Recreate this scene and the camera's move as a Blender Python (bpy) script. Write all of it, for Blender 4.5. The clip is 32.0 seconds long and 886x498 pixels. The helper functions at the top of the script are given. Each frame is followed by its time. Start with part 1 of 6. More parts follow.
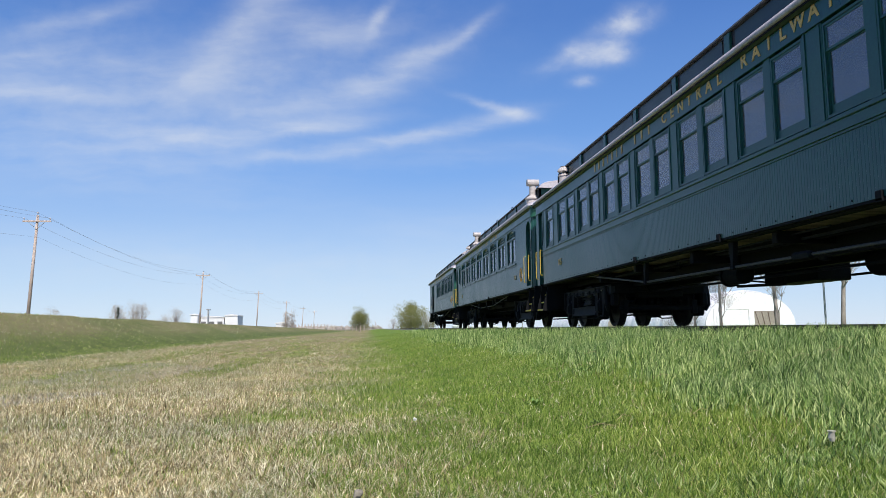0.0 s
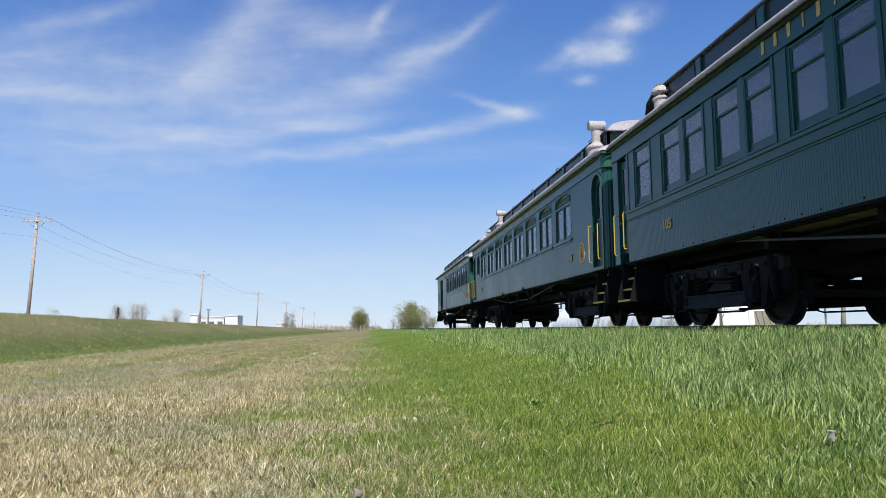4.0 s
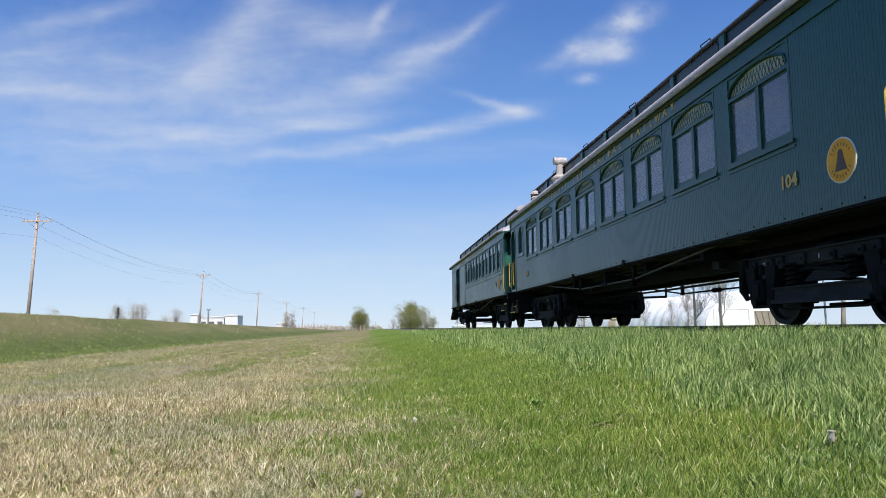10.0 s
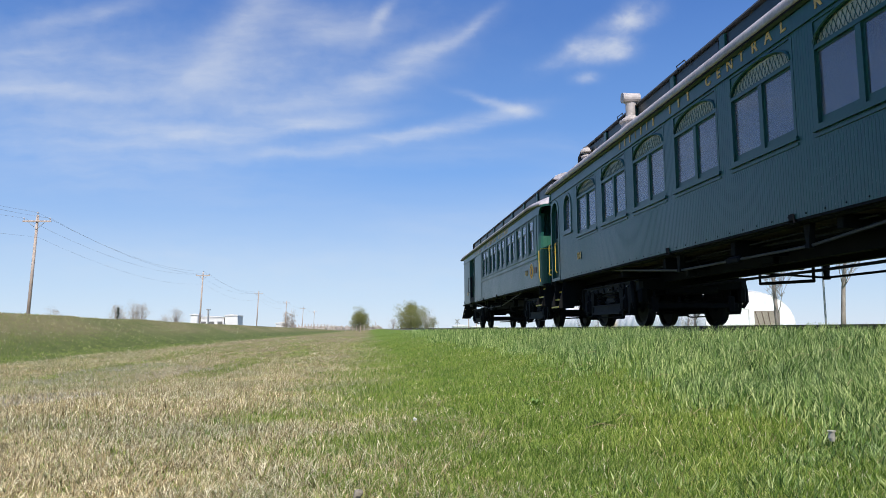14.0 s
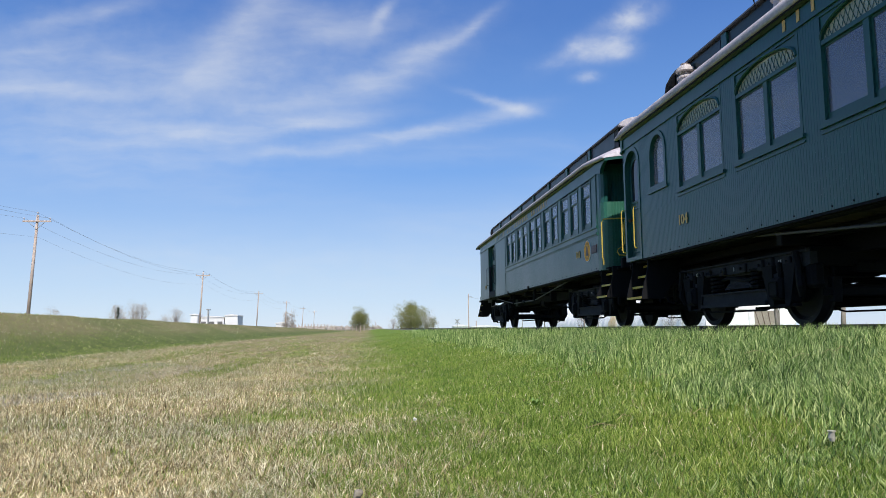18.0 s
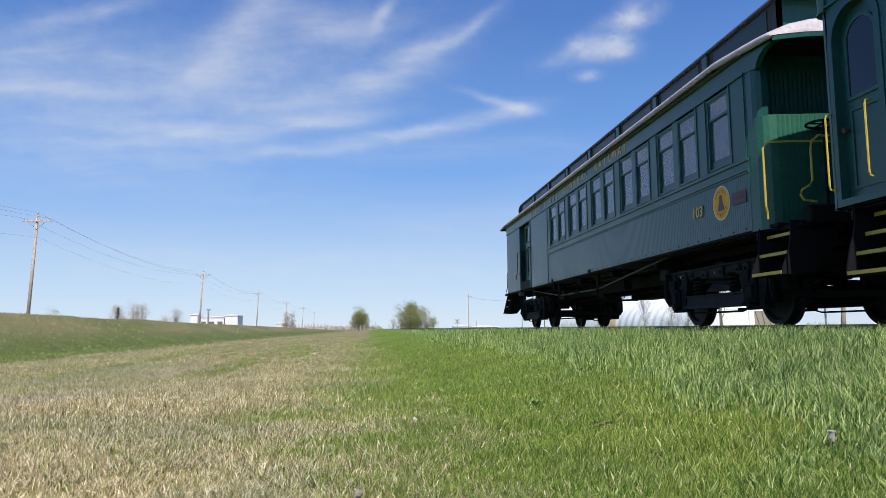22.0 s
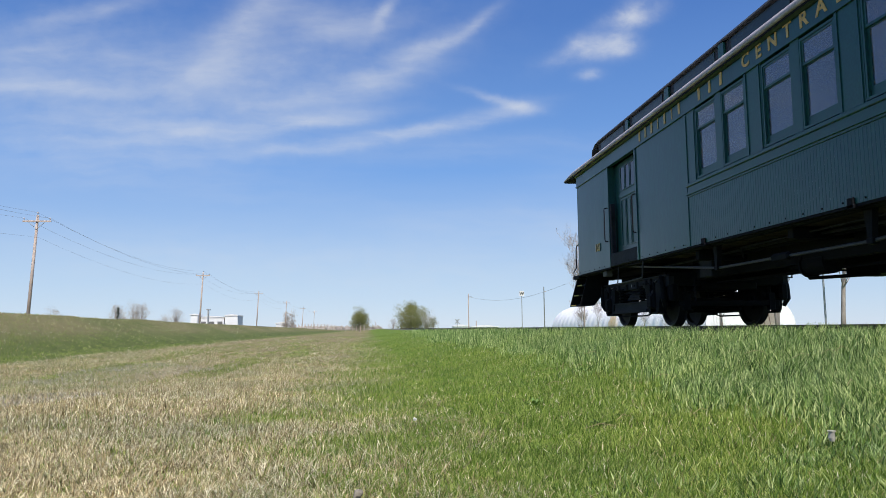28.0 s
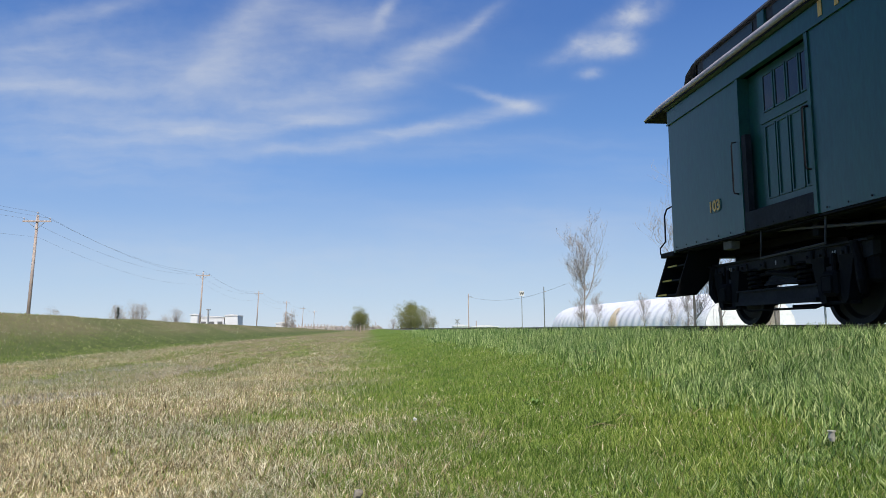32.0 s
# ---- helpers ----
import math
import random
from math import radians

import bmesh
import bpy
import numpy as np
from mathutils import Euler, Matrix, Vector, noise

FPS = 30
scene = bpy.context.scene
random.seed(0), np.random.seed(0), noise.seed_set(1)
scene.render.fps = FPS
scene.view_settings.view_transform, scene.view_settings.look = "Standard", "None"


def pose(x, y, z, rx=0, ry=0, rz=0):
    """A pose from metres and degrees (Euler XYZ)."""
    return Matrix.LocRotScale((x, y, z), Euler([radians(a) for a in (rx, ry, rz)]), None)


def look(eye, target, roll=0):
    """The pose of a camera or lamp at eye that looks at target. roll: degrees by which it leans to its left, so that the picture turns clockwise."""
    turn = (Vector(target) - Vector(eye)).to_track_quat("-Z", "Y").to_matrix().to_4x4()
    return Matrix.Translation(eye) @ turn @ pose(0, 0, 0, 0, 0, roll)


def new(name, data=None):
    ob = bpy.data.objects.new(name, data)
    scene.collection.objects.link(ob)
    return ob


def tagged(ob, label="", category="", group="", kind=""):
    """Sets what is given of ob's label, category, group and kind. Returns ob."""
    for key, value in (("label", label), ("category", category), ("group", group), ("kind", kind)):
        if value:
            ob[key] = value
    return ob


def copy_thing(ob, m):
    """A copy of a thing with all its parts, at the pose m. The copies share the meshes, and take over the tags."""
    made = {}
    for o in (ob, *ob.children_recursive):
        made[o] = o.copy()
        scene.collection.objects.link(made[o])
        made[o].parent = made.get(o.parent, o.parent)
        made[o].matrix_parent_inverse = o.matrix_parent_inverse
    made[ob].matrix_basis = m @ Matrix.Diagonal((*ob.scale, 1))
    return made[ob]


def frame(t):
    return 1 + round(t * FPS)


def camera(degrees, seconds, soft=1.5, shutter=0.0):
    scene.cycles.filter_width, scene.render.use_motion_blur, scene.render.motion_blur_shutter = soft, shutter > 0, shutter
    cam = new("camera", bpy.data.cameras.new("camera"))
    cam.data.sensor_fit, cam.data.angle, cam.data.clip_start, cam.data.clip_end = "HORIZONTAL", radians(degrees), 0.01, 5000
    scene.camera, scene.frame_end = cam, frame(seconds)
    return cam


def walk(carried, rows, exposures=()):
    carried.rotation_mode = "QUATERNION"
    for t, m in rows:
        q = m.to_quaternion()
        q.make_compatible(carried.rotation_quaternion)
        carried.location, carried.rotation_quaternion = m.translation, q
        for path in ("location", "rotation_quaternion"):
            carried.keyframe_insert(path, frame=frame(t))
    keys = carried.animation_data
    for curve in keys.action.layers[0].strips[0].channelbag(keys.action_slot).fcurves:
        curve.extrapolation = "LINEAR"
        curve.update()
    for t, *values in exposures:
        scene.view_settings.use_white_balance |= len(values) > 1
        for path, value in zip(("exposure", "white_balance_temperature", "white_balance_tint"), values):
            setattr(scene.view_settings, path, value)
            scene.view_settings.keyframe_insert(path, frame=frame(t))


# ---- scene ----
cam = camera(62.69, 32.0, soft=0.8)
YAW, PITCH = radians(5.727), radians(6.213)
EYE = Vector((0.0, 0.0, 1.0))
AIM = EYE + Vector((math.sin(YAW) * math.cos(PITCH), math.cos(YAW) * math.cos(PITCH), math.sin(PITCH)))
STAND = look(EYE, AIM, -0.55)
walk(cam, [(0.0, STAND), (32.0, STAND)], [(0.0, 0.15), (25.0, 0.13), (28.0, 0.06), (30.0, 0.0), (32.0, -0.03)])

# the train's way along the track, metres run since the start, every two seconds
RUN = [0.0, 3.53, 7.03, 10.39, 13.57, 16.66, 19.63, 22.49, 25.35, 28.37, 31.61, 34.87, 38.05, 41.13, 44.07, 46.85, 49.57]
RAIL = 1.0      # height of the rail heads
TRACK = 6.5     # the track's centre line


def run(t):
    i = min(max(int(t // 2), 0), len(RUN) - 2)
    u = t / 2 - i
    p1, p2 = RUN[i], RUN[i + 1]
    p0 = RUN[i - 1] if i else 2 * p1 - p2
    p3 = RUN[i + 2] if i + 2 < len(RUN) else 2 * p2 - p1
    return 0.5 * (2 * p1 + (p2 - p0) * u + (2 * p0 - 5 * p1 + 4 * p2 - p3) * u * u + (3 * p1 - p0 - 3 * p2 + p3) * u ** 3)


# ---- light ----
SUN_EL, SUN_SIDE = radians(50), radians(-2.2)
sky_world = bpy.data.worlds.new("sky")
scene.world = sky_world
sky_world.use_nodes = True
wn = sky_world.node_tree
wn.nodes.clear()
sky = wn.nodes.new("ShaderNodeTexSky")
sky.sky_type, sky.sun_disc = "NISHITA", False
sky.sun_elevation, sky.sun_rotation = SUN_EL, math.pi + SUN_SIDE
sky.altitude, sky.air_density, sky.dust_density, sky.ozone_density = 240, 1.0, 0.0, 5.0
back = wn.nodes.new("ShaderNodeBackground")
back.inputs["Strength"].default_value = 1.0
wout = wn.nodes.new("ShaderNodeOutputWorld")
# a clear spring sky: pale towards the horizon, deep blue overhead, under the scattered light of the sun
sky_dir = wn.nodes.new("ShaderNodeTexCoord")
sky_up = wn.nodes.new("ShaderNodeSeparateXYZ")
wn.links.new(sky_dir.outputs["Generated"], sky_up.inputs[0])
tone = wn.nodes.new("ShaderNodeValToRGB")
for e, (p, c) in zip([tone.color_ramp.elements.new(q) for q in (0.1, 0.2, 0.3, 0.4)], ((0.08, (0.40, 0.55, 0.79)), (0.215, (0.165, 0.355, 0.76)), (0.40, (0.072, 0.195, 0.56)), (0.75, (0.042, 0.12, 0.40)))):
    e.position, e.color = p, (*c, 1)
tone.color_ramp.elements[0].color, tone.color_ramp.elements[-1].color = (0.50, 0.63, 0.83, 1), (0.025, 0.08, 0.32, 1)
wn.links.new(sky_up.outputs["Z"], tone.inputs[0])
level = wn.nodes.new("ShaderNodeVectorMath")
level.operation = "SCALE"
level.inputs["Scale"].default_value = 0.12
wn.links.new(sky.outputs[0], level.inputs[0])
blend = wn.nodes.new("ShaderNodeMix")
blend.data_type = "RGBA"
blend.inputs[0].default_value = 0.8
wn.links.new(level.outputs[0], blend.inputs[6])
wn.links.new(tone.outputs[0], blend.inputs[7])
wn.links.new(blend.outputs[2], back.inputs["Color"])
wn.links.new(back.outputs[0], wout.inputs["Surface"])

sun = new("sun", bpy.data.lights.new("sun", "SUN"))
sun.data.energy, sun.data.angle, sun.data.color = 5.0, radians(0.53), (1.0, 0.95, 0.88)
sun.matrix_world = look((0, 0, 0), (-math.sin(SUN_SIDE) * math.cos(SUN_EL), math.cos(SUN_SIDE) * math.cos(SUN_EL), -math.sin(SUN_EL)))
scene.view_settings.exposure = 0.15


# ---- node helpers ----
def material(name, rough=0.6, metal=0.0, spec=0.5):
    m = bpy.data.materials.new(name)
    m.use_nodes = True
    nt = m.node_tree
    b = nt.nodes["Principled BSDF"]
    b.inputs["Roughness"].default_value, b.inputs["Metallic"].default_value = rough, metal
    b.inputs["Specular IOR Level"].default_value = spec
    return m, nt, b


def node(nt, kind, **values):
    n = nt.nodes.new(kind)
    for key, value in values.items():
        n.inputs[key.replace("_", " ")].default_value = value
    return n


def coords(nt, scale=(1, 1, 1)):
    tc = nt.nodes.new("ShaderNodeTexCoord")
    mp = node(nt, "ShaderNodeMapping", Scale=scale)
    nt.links.new(tc.outputs["Object"], mp.inputs["Vector"])
    return mp.outputs[0]


def noise_of(nt, at, scale, detail=4.0, rough=0.6):
    n = node(nt, "ShaderNodeTexNoise", Scale=scale, Detail=detail, Roughness=rough)
    nt.links.new(at, n.inputs["Vector"])
    return n.outputs["Fac"]


def ramp(nt, fac, stops):
    r = nt.nodes.new("ShaderNodeValToRGB")
    while len(r.color_ramp.elements) < len(stops):
        r.color_ramp.elements.new(0.5)
    for e, (p, c) in zip(r.color_ramp.elements, stops):
        e.position, e.color = p, (*c, 1) if len(c) == 3 else c
    nt.links.new(fac, r.inputs[0])
    return r.outputs[0]


def mix(nt, fac, a, b, how="MIX"):
    n = nt.nodes.new("ShaderNodeMix")
    n.data_type, n.blend_type = "RGBA", how
    for sock, v in ((n.inputs[0], fac), (n.inputs[6], a), (n.inputs[7], b)):
        if isinstance(v, bpy.types.NodeSocket):
            nt.links.new(v, sock)
        elif isinstance(v, (int, float)):
            sock.default_value = v
        else:
            sock.default_value = (*v, 1)
    return n.outputs[2]


def math_of(nt, op, a, b=0.0, c=0.0):
    n = nt.nodes.new("ShaderNodeMath")
    n.operation = op
    for sock, v in zip(n.inputs, (a, b, c)):
        if isinstance(v, bpy.types.NodeSocket):
            nt.links.new(v, sock)
        else:
            sock.default_value = v
    return n.outputs[0]


def bump(nt, b, height, strength=0.3, distance=0.01):
    n = node(nt, "ShaderNodeBump", Strength=strength, Distance=distance)
    nt.links.new(height, n.inputs["Height"])
    nt.links.new(n.outputs[0], b.inputs["Normal"])


def worn(name, colour, dark, rough=0.5, metal=0.0, scale=1.5, fine=40.0, depth=0.15, stretch=(1, 1, 1), spec=0.5):
    """A painted or weathered surface: broad stains, fine grain, a little relief."""
    m, nt, b = material(name, rough, metal, spec)
    at = coords(nt, stretch)
    broad, grain = noise_of(nt, at, scale, 5), noise_of(nt, at, fine, 3)
    tone = ramp(nt, broad, [(0.3, dark), (0.65, colour)])
    grit = ramp(nt, grain, [(0.3, (0.8, 0.8, 0.8)), (0.7, (1.12, 1.12, 1.12))])
    nt.links.new(mix(nt, 1.0, tone, grit, "MULTIPLY"), b.inputs["Base Color"])
    nt.links.new(math_of(nt, "MULTIPLY_ADD", broad, 0.3, rough - 0.15), b.inputs["Roughness"])
    bump(nt, b, grain, depth, 0.004)
    return m


GREEN = worn("dark_green_paint", (0.0135, 0.084, 0.071), (0.010, 0.068, 0.058), 0.33, scale=0.9, fine=25, depth=0.1, stretch=(1, 1, 0.25))
TRIM = worn("green_trim_paint", (0.0145, 0.088, 0.071), (0.011, 0.068, 0.056), 0.36, scale=1.5, fine=30, depth=0.1)
# GREEN again with the sun's brightness put into its colour, for coach ends
SUNLIT_GREEN = worn("sunlit_green_paint", (0.022, 0.120, 0.075), (0.016, 0.095, 0.060), 0.4, scale=1.2, fine=30, depth=0.08)
ROOFING = worn("weathered_roof_canvas", (0.50, 0.465, 0.49), (0.37, 0.34, 0.365), 0.8, scale=2.0, fine=18, depth=0.3)
ROOFDARK = worn("dark_roof_tar", (0.035, 0.04, 0.045), (0.02, 0.022, 0.026), 0.7, scale=2.0, fine=18, depth=0.3)
VENT = worn("pale_grey_vent_paint", (0.52, 0.47, 0.45), (0.40, 0.36, 0.35), 0.6, scale=3.0, fine=20, depth=0.2)
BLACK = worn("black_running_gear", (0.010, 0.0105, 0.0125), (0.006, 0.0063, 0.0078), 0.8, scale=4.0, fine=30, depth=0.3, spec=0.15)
GREY_IRON = worn("dusty_cast_iron", (0.034, 0.036, 0.041), (0.016, 0.017, 0.020), 0.8, scale=3.0, fine=25, depth=0.3, spec=0.18)
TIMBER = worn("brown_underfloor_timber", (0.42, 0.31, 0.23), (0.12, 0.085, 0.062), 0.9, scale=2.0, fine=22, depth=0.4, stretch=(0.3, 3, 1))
WHEEL = worn("oily_black_wheel", (0.007, 0.0066, 0.006), (0.004, 0.004, 0.004), 0.7, 0.0, scale=6.0, fine=40, depth=0.2)
YELLOW = worn("yellow_safety_paint", (0.62, 0.46, 0.07), (0.48, 0.34, 0.05), 0.55, scale=6.0, fine=50, depth=0.1)
GOLD = worn("gold_leaf_paint", (0.72, 0.46, 0.12), (0.58, 0.36, 0.09), 0.5, scale=8.0, fine=60, depth=0.1)
ORANGE = worn("orange_enamel", (0.95, 0.42, 0.01), (0.85, 0.36, 0.01), 0.6, scale=8.0, fine=60, depth=0.05)
BROWN = worn("brown_enamel", (0.10, 0.05, 0.03), (0.07, 0.035, 0.02), 0.5, scale=8.0, fine=60, depth=0.05)
WHITE = worn("white_enamel", (0.80, 0.80, 0.78), (0.70, 0.70, 0.68), 0.4, scale=8.0, fine=60, depth=0.05)
PLAQUE = worn("maroon_plaque", (0.07, 0.03, 0.03), (0.045, 0.02, 0.02), 0.5, scale=8.0, fine=60, depth=0.05)
CREAM = worn("cream_interior_paint", (0.40, 0.38, 0.35), (0.32, 0.30, 0.28), 0.6, scale=1.0, fine=20, depth=0.05)
DARKWOOD = worn("varnished_interior_wood", (0.10, 0.05, 0.025), (0.05, 0.025, 0.012), 0.4, scale=3.0, fine=30, depth=0.1)
LATTICE = worn("pale_leaded_glass", (0.46, 0.46, 0.32), (0.32, 0.34, 0.24), 0.35, scale=9.0, fine=60, depth=0.05)
POLE = worn("weathered_pole_wood", (0.52, 0.42, 0.36), (0.38, 0.30, 0.25), 0.9, scale=1.0, fine=14, depth=0.4, stretch=(4, 4, 0.4))
BARK = worn("grey_bark", (0.38, 0.33, 0.29), (0.25, 0.21, 0.18), 0.95, scale=2.5, fine=18, depth=0.6, stretch=(2, 2, 0.6))
FABRIC = worn("white_fabric_shell", (0.90, 0.90, 0.91), (0.82, 0.82, 0.85), 0.6, scale=0.15, fine=3, depth=0.1)
RUST = worn("rust_stain", (0.74, 0.54, 0.30), (0.80, 0.70, 0.55), 0.9, scale=0.8, fine=5, depth=0.1)
PANEL = worn("white_metal_cladding", (0.78, 0.78, 0.78), (0.68, 0.68, 0.70), 0.5, scale=0.3, fine=4, depth=0.1)
TAN = worn("tan_weathered_door", (0.33, 0.29, 0.24), (0.24, 0.21, 0.17), 0.8, scale=0.6, fine=6, depth=0.2)
GALV = worn("galvanised_steel", (0.45, 0.46, 0.46), (0.33, 0.34, 0.34), 0.5, 0.4, scale=2.0, fine=20, depth=0.1)
WIRE = worn("dull_wire", (0.36, 0.37, 0.40), (0.28, 0.29, 0.31), 0.6, scale=2.0, fine=20, depth=0.0)
BALLAST = worn("grey_ballast_stone", (0.22, 0.20, 0.18), (0.10, 0.09, 0.085), 0.95, scale=9.0, fine=40, depth=0.9)
DARKTIMBER = worn("darker_underfloor_timber", (0.10, 0.066, 0.046), (0.03, 0.021, 0.015), 0.9, scale=2.0, fine=22, depth=0.4, stretch=(0.3, 3, 1))
SLEEPER = worn("creosoted_timber", (0.07, 0.05, 0.04), (0.04, 0.03, 0.025), 0.9, scale=2.0, fine=25, depth=0.5, stretch=(0.4, 3, 1))
ASPHALT = worn("grey_road_surface", (0.16, 0.155, 0.15), (0.10, 0.10, 0.095), 0.95, scale=0.5, fine=20, depth=0.3)
SHEET = worn("clean_white_sheeting", (0.88, 0.88, 0.89), (0.84, 0.84, 0.85), 0.6, scale=0.2, fine=0.8, depth=0.0)
ROD = worn("bare_iron_rod", (0.055, 0.055, 0.055), (0.03, 0.03, 0.03), 0.6, scale=3.0, fine=25, depth=0.1)
# near-black of the deck lights; on hood and eave it paints in shade
DECKLIGHT_SHADE = worn("deck_light_and_shade_paint", (0.012, 0.032, 0.03), (0.008, 0.02, 0.02), 0.4, fine=30, depth=0.0)
POST = worn("weathered_grey_green_post", (0.17, 0.19, 0.17), (0.11, 0.12, 0.11), 0.8, scale=1.0, fine=14, depth=0.2)
STICKER = worn("pale_green_sticker", (0.45, 0.55, 0.30), (0.38, 0.47, 0.25), 0.6, fine=30, depth=0.0)
RAILSTEEL = worn("rusty_rail_steel", (0.05, 0.036, 0.028), (0.03, 0.022, 0.018), 0.7, 0.3, scale=4.0, fine=40, depth=0.2)
INK = worn("black_paint", (0.01, 0.01, 0.01), (0.008, 0.008, 0.008), 0.5, fine=30, depth=0.0)


def glass_material():
    m = bpy.data.materials.new("window_glass")
    m.use_nodes = True
    nt = m.node_tree
    nt.nodes.clear()
    clear = nt.nodes.new("ShaderNodeBsdfTransparent")
    clear.inputs[0].default_value = (0.72, 0.72, 0.76, 1)
    shine = node(nt, "ShaderNodeBsdfGlossy", Roughness=0.02)
    shine.inputs["Color"].default_value = (0.97, 0.97, 0.98, 1)
    edge = node(nt, "ShaderNodeFresnel", IOR=1.85)
    both = nt.nodes.new("ShaderNodeMixShader")
    out = nt.nodes.new("ShaderNodeOutputMaterial")
    nt.links.new(edge.outputs[0], both.inputs[0])
    nt.links.new(clear.outputs[0], both.inputs[1])
    nt.links.new(shine.outputs[0], both.inputs[2])
    # thin pale diffuse film, uneven in strength, over the clear glass
    pale_coat = nt.nodes.new("ShaderNodeBsdfDiffuse")
    pale_coat.inputs[0].default_value = (0.66, 0.65, 0.70, 1)
    film = ramp(nt, noise_of(nt, coords(nt), 1.2, 2), [(0.3, (0.08, 0.08, 0.08)), (0.7, (0.135, 0.135, 0.135))])
    coated = nt.nodes.new("ShaderNodeMixShader")
    nt.links.new(film, coated.inputs[0])
    nt.links.new(both.outputs[0], coated.inputs[1])
    nt.links.new(pale_coat.outputs[0], coated.inputs[2])
    nt.links.new(coated.outputs[0], out.inputs[0])
    return m


GLASS = glass_material()


# ---- mesh helpers ----
def box(bm, x0, x1, y0, y1, z0, z1, bevel=0.0):
    made = bmesh.ops.create_cube(bm, size=1.0)["verts"]
    for v in made:
        v.co = Vector(((x0 + x1) / 2 + v.co.x * (x1 - x0), (y0 + y1) / 2 + v.co.y * (y1 - y0), (z0 + z1) / 2 + v.co.z * (z1 - z0)))
    if bevel:
        edges = list({e for v in made for e in v.link_edges})
        bmesh.ops.bevel(bm, geom=edges, offset=bevel, segments=1, affect="EDGES")
    return bm


def prism(bm, outline, axis, a, b):
    """An outline of (u, v) pairs drawn out along x, y or z from a to b."""
    def put(u, v, w):
        return {"x": (w, u, v), "y": (u, w, v), "z": (u, v, w)}[axis]
    lo = [bm.verts.new(put(u, v, a)) for u, v in outline]
    hi = [bm.verts.new(put(u, v, b)) for u, v in outline]
    n = len(outline)
    for i in range(n):
        bm.faces.new((lo[i], lo[(i + 1) % n], hi[(i + 1) % n], hi[i]))
    bm.faces.new(lo[::-1])
    bm.faces.new(hi)
    return bm


def tube(bm, points, radii, sides=8):
    """A round bar through the points; radii is one number or one a point."""
    points = [Vector(p) for p in points]
    if isinstance(radii, (int, float)):
        radii = [radii] * len(points)
    rings = []
    for i, p in enumerate(points):
        way = (points[min(i + 1, len(points) - 1)] - points[max(i - 1, 0)]).normalized()
        side = way.cross(Vector((0.31, 0.17, 0.93)))
        if side.length < 0.05:
            side = way.cross(Vector((1, 0, 0)))
        side.normalize()
        other = way.cross(side)
        rings.append([bm.verts.new(p + (side * math.cos(k * 2 * math.pi / sides) + other * math.sin(k * 2 * math.pi / sides)) * radii[i]) for k in range(sides)])
    for r0, r1 in zip(rings, rings[1:]):
        for k in range(sides):
            bm.faces.new((r0[k], r0[(k + 1) % sides], r1[(k + 1) % sides], r1[k]))
    bm.faces.new(rings[0][::-1])
    bm.faces.new(rings[-1])
    return bm


def turned(bm, profile, centre=(0, 0, 0), axis="z", sides=20):
    """A body of revolution; profile rows are (radius, along)."""
    rings = []
    for r, a in profile:
        ring = []
        for k in range(sides):
            c, s = r * math.cos(k * 2 * math.pi / sides), r * math.sin(k * 2 * math.pi / sides)
            p = (c, s, a) if axis == "z" else (a, c, s) if axis == "x" else (s, a, c)
            ring.append(bm.verts.new(Vector(centre) + Vector(p)))
        rings.append(ring)
    for r0, r1 in zip(rings, rings[1:]):
        for k in range(sides):
            bm.faces.new((r0[k], r0[(k + 1) % sides], r1[(k + 1) % sides], r1[k]))
    bm.faces.new(rings[0][::-1])
    bm.faces.new(rings[-1])
    return bm


def mesh_of(name, bm, mat, smooth=False):
    me = bpy.data.meshes.new(name)
    bmesh.ops.recalc_face_normals(bm, faces=bm.faces)
    if smooth:
        for f in bm.faces:
            f.smooth = True
    bm.to_mesh(me)
    bm.free()
    me.materials.append(mat)
    return me


def part(name, bm, mat, parent, label="", smooth=False):
    ob = new(name, mesh_of(name, bm, mat, smooth))
    ob.parent = parent
    if label:
        ob["label"] = label
    return ob


def shared(name, me, parent, x=0, y=0, z=0, label="", turn=0):
    ob = new(name, me)
    ob.parent = parent
    ob.matrix_basis = pose(x, y, z, 0, 0, turn)
    if label:
        ob["label"] = label
    return ob


def thing(name, label, category, at=(0, 0, 0), group="", kind="", turn=0):
    ob = new(name)
    ob.matrix_basis = pose(*at, 0, 0, turn)
    return tagged(ob, label, category, group, kind)


def structure(name, bm, mat, label, category, smooth=False):
    return tagged(new(name, mesh_of(name, bm, mat, smooth)), label, category, kind="structure")


def writing(name, words, size, mat, parent, m, label="", depth=0.004):
    cu = bpy.data.curves.new(name, "FONT")
    cu.body, cu.size, cu.extrude, cu.align_x, cu.align_y = words, size, depth, "CENTER", "CENTER"
    cu.resolution_u = 3
    cu.offset = size * 0.027
    tmp = bpy.data.objects.new(name, cu)
    me = bpy.data.meshes.new_from_object(tmp)
    bpy.data.objects.remove(tmp)
    me.materials.clear()
    me.materials.append(mat)
    ob = new(name, me)
    ob.parent = parent
    ob.matrix_basis = m
    if label:
        ob["label"] = label
    return ob


# ---- ground ----
PROFILE_X = [-3000, -70, -40, -30, -25, -23.5, -15.5, -14, -12.5, -10.2, -9.2, -5, -0.5, 1.0, 2.5, 4.0, 4.7, 5.1, 7.9, 9.0, 12, 40, 3000]
PROFILE_Z = [-1.3, -1.1, -0.6, -0.1, 0.55, 0.86, 0.90, 0.84, 0.25, -0.66, -0.76, -0.82, -0.78, -0.72, -0.52, -0.27, -0.21, -0.23, -0.23, -0.5, -0.75, -0.85, -1.3]


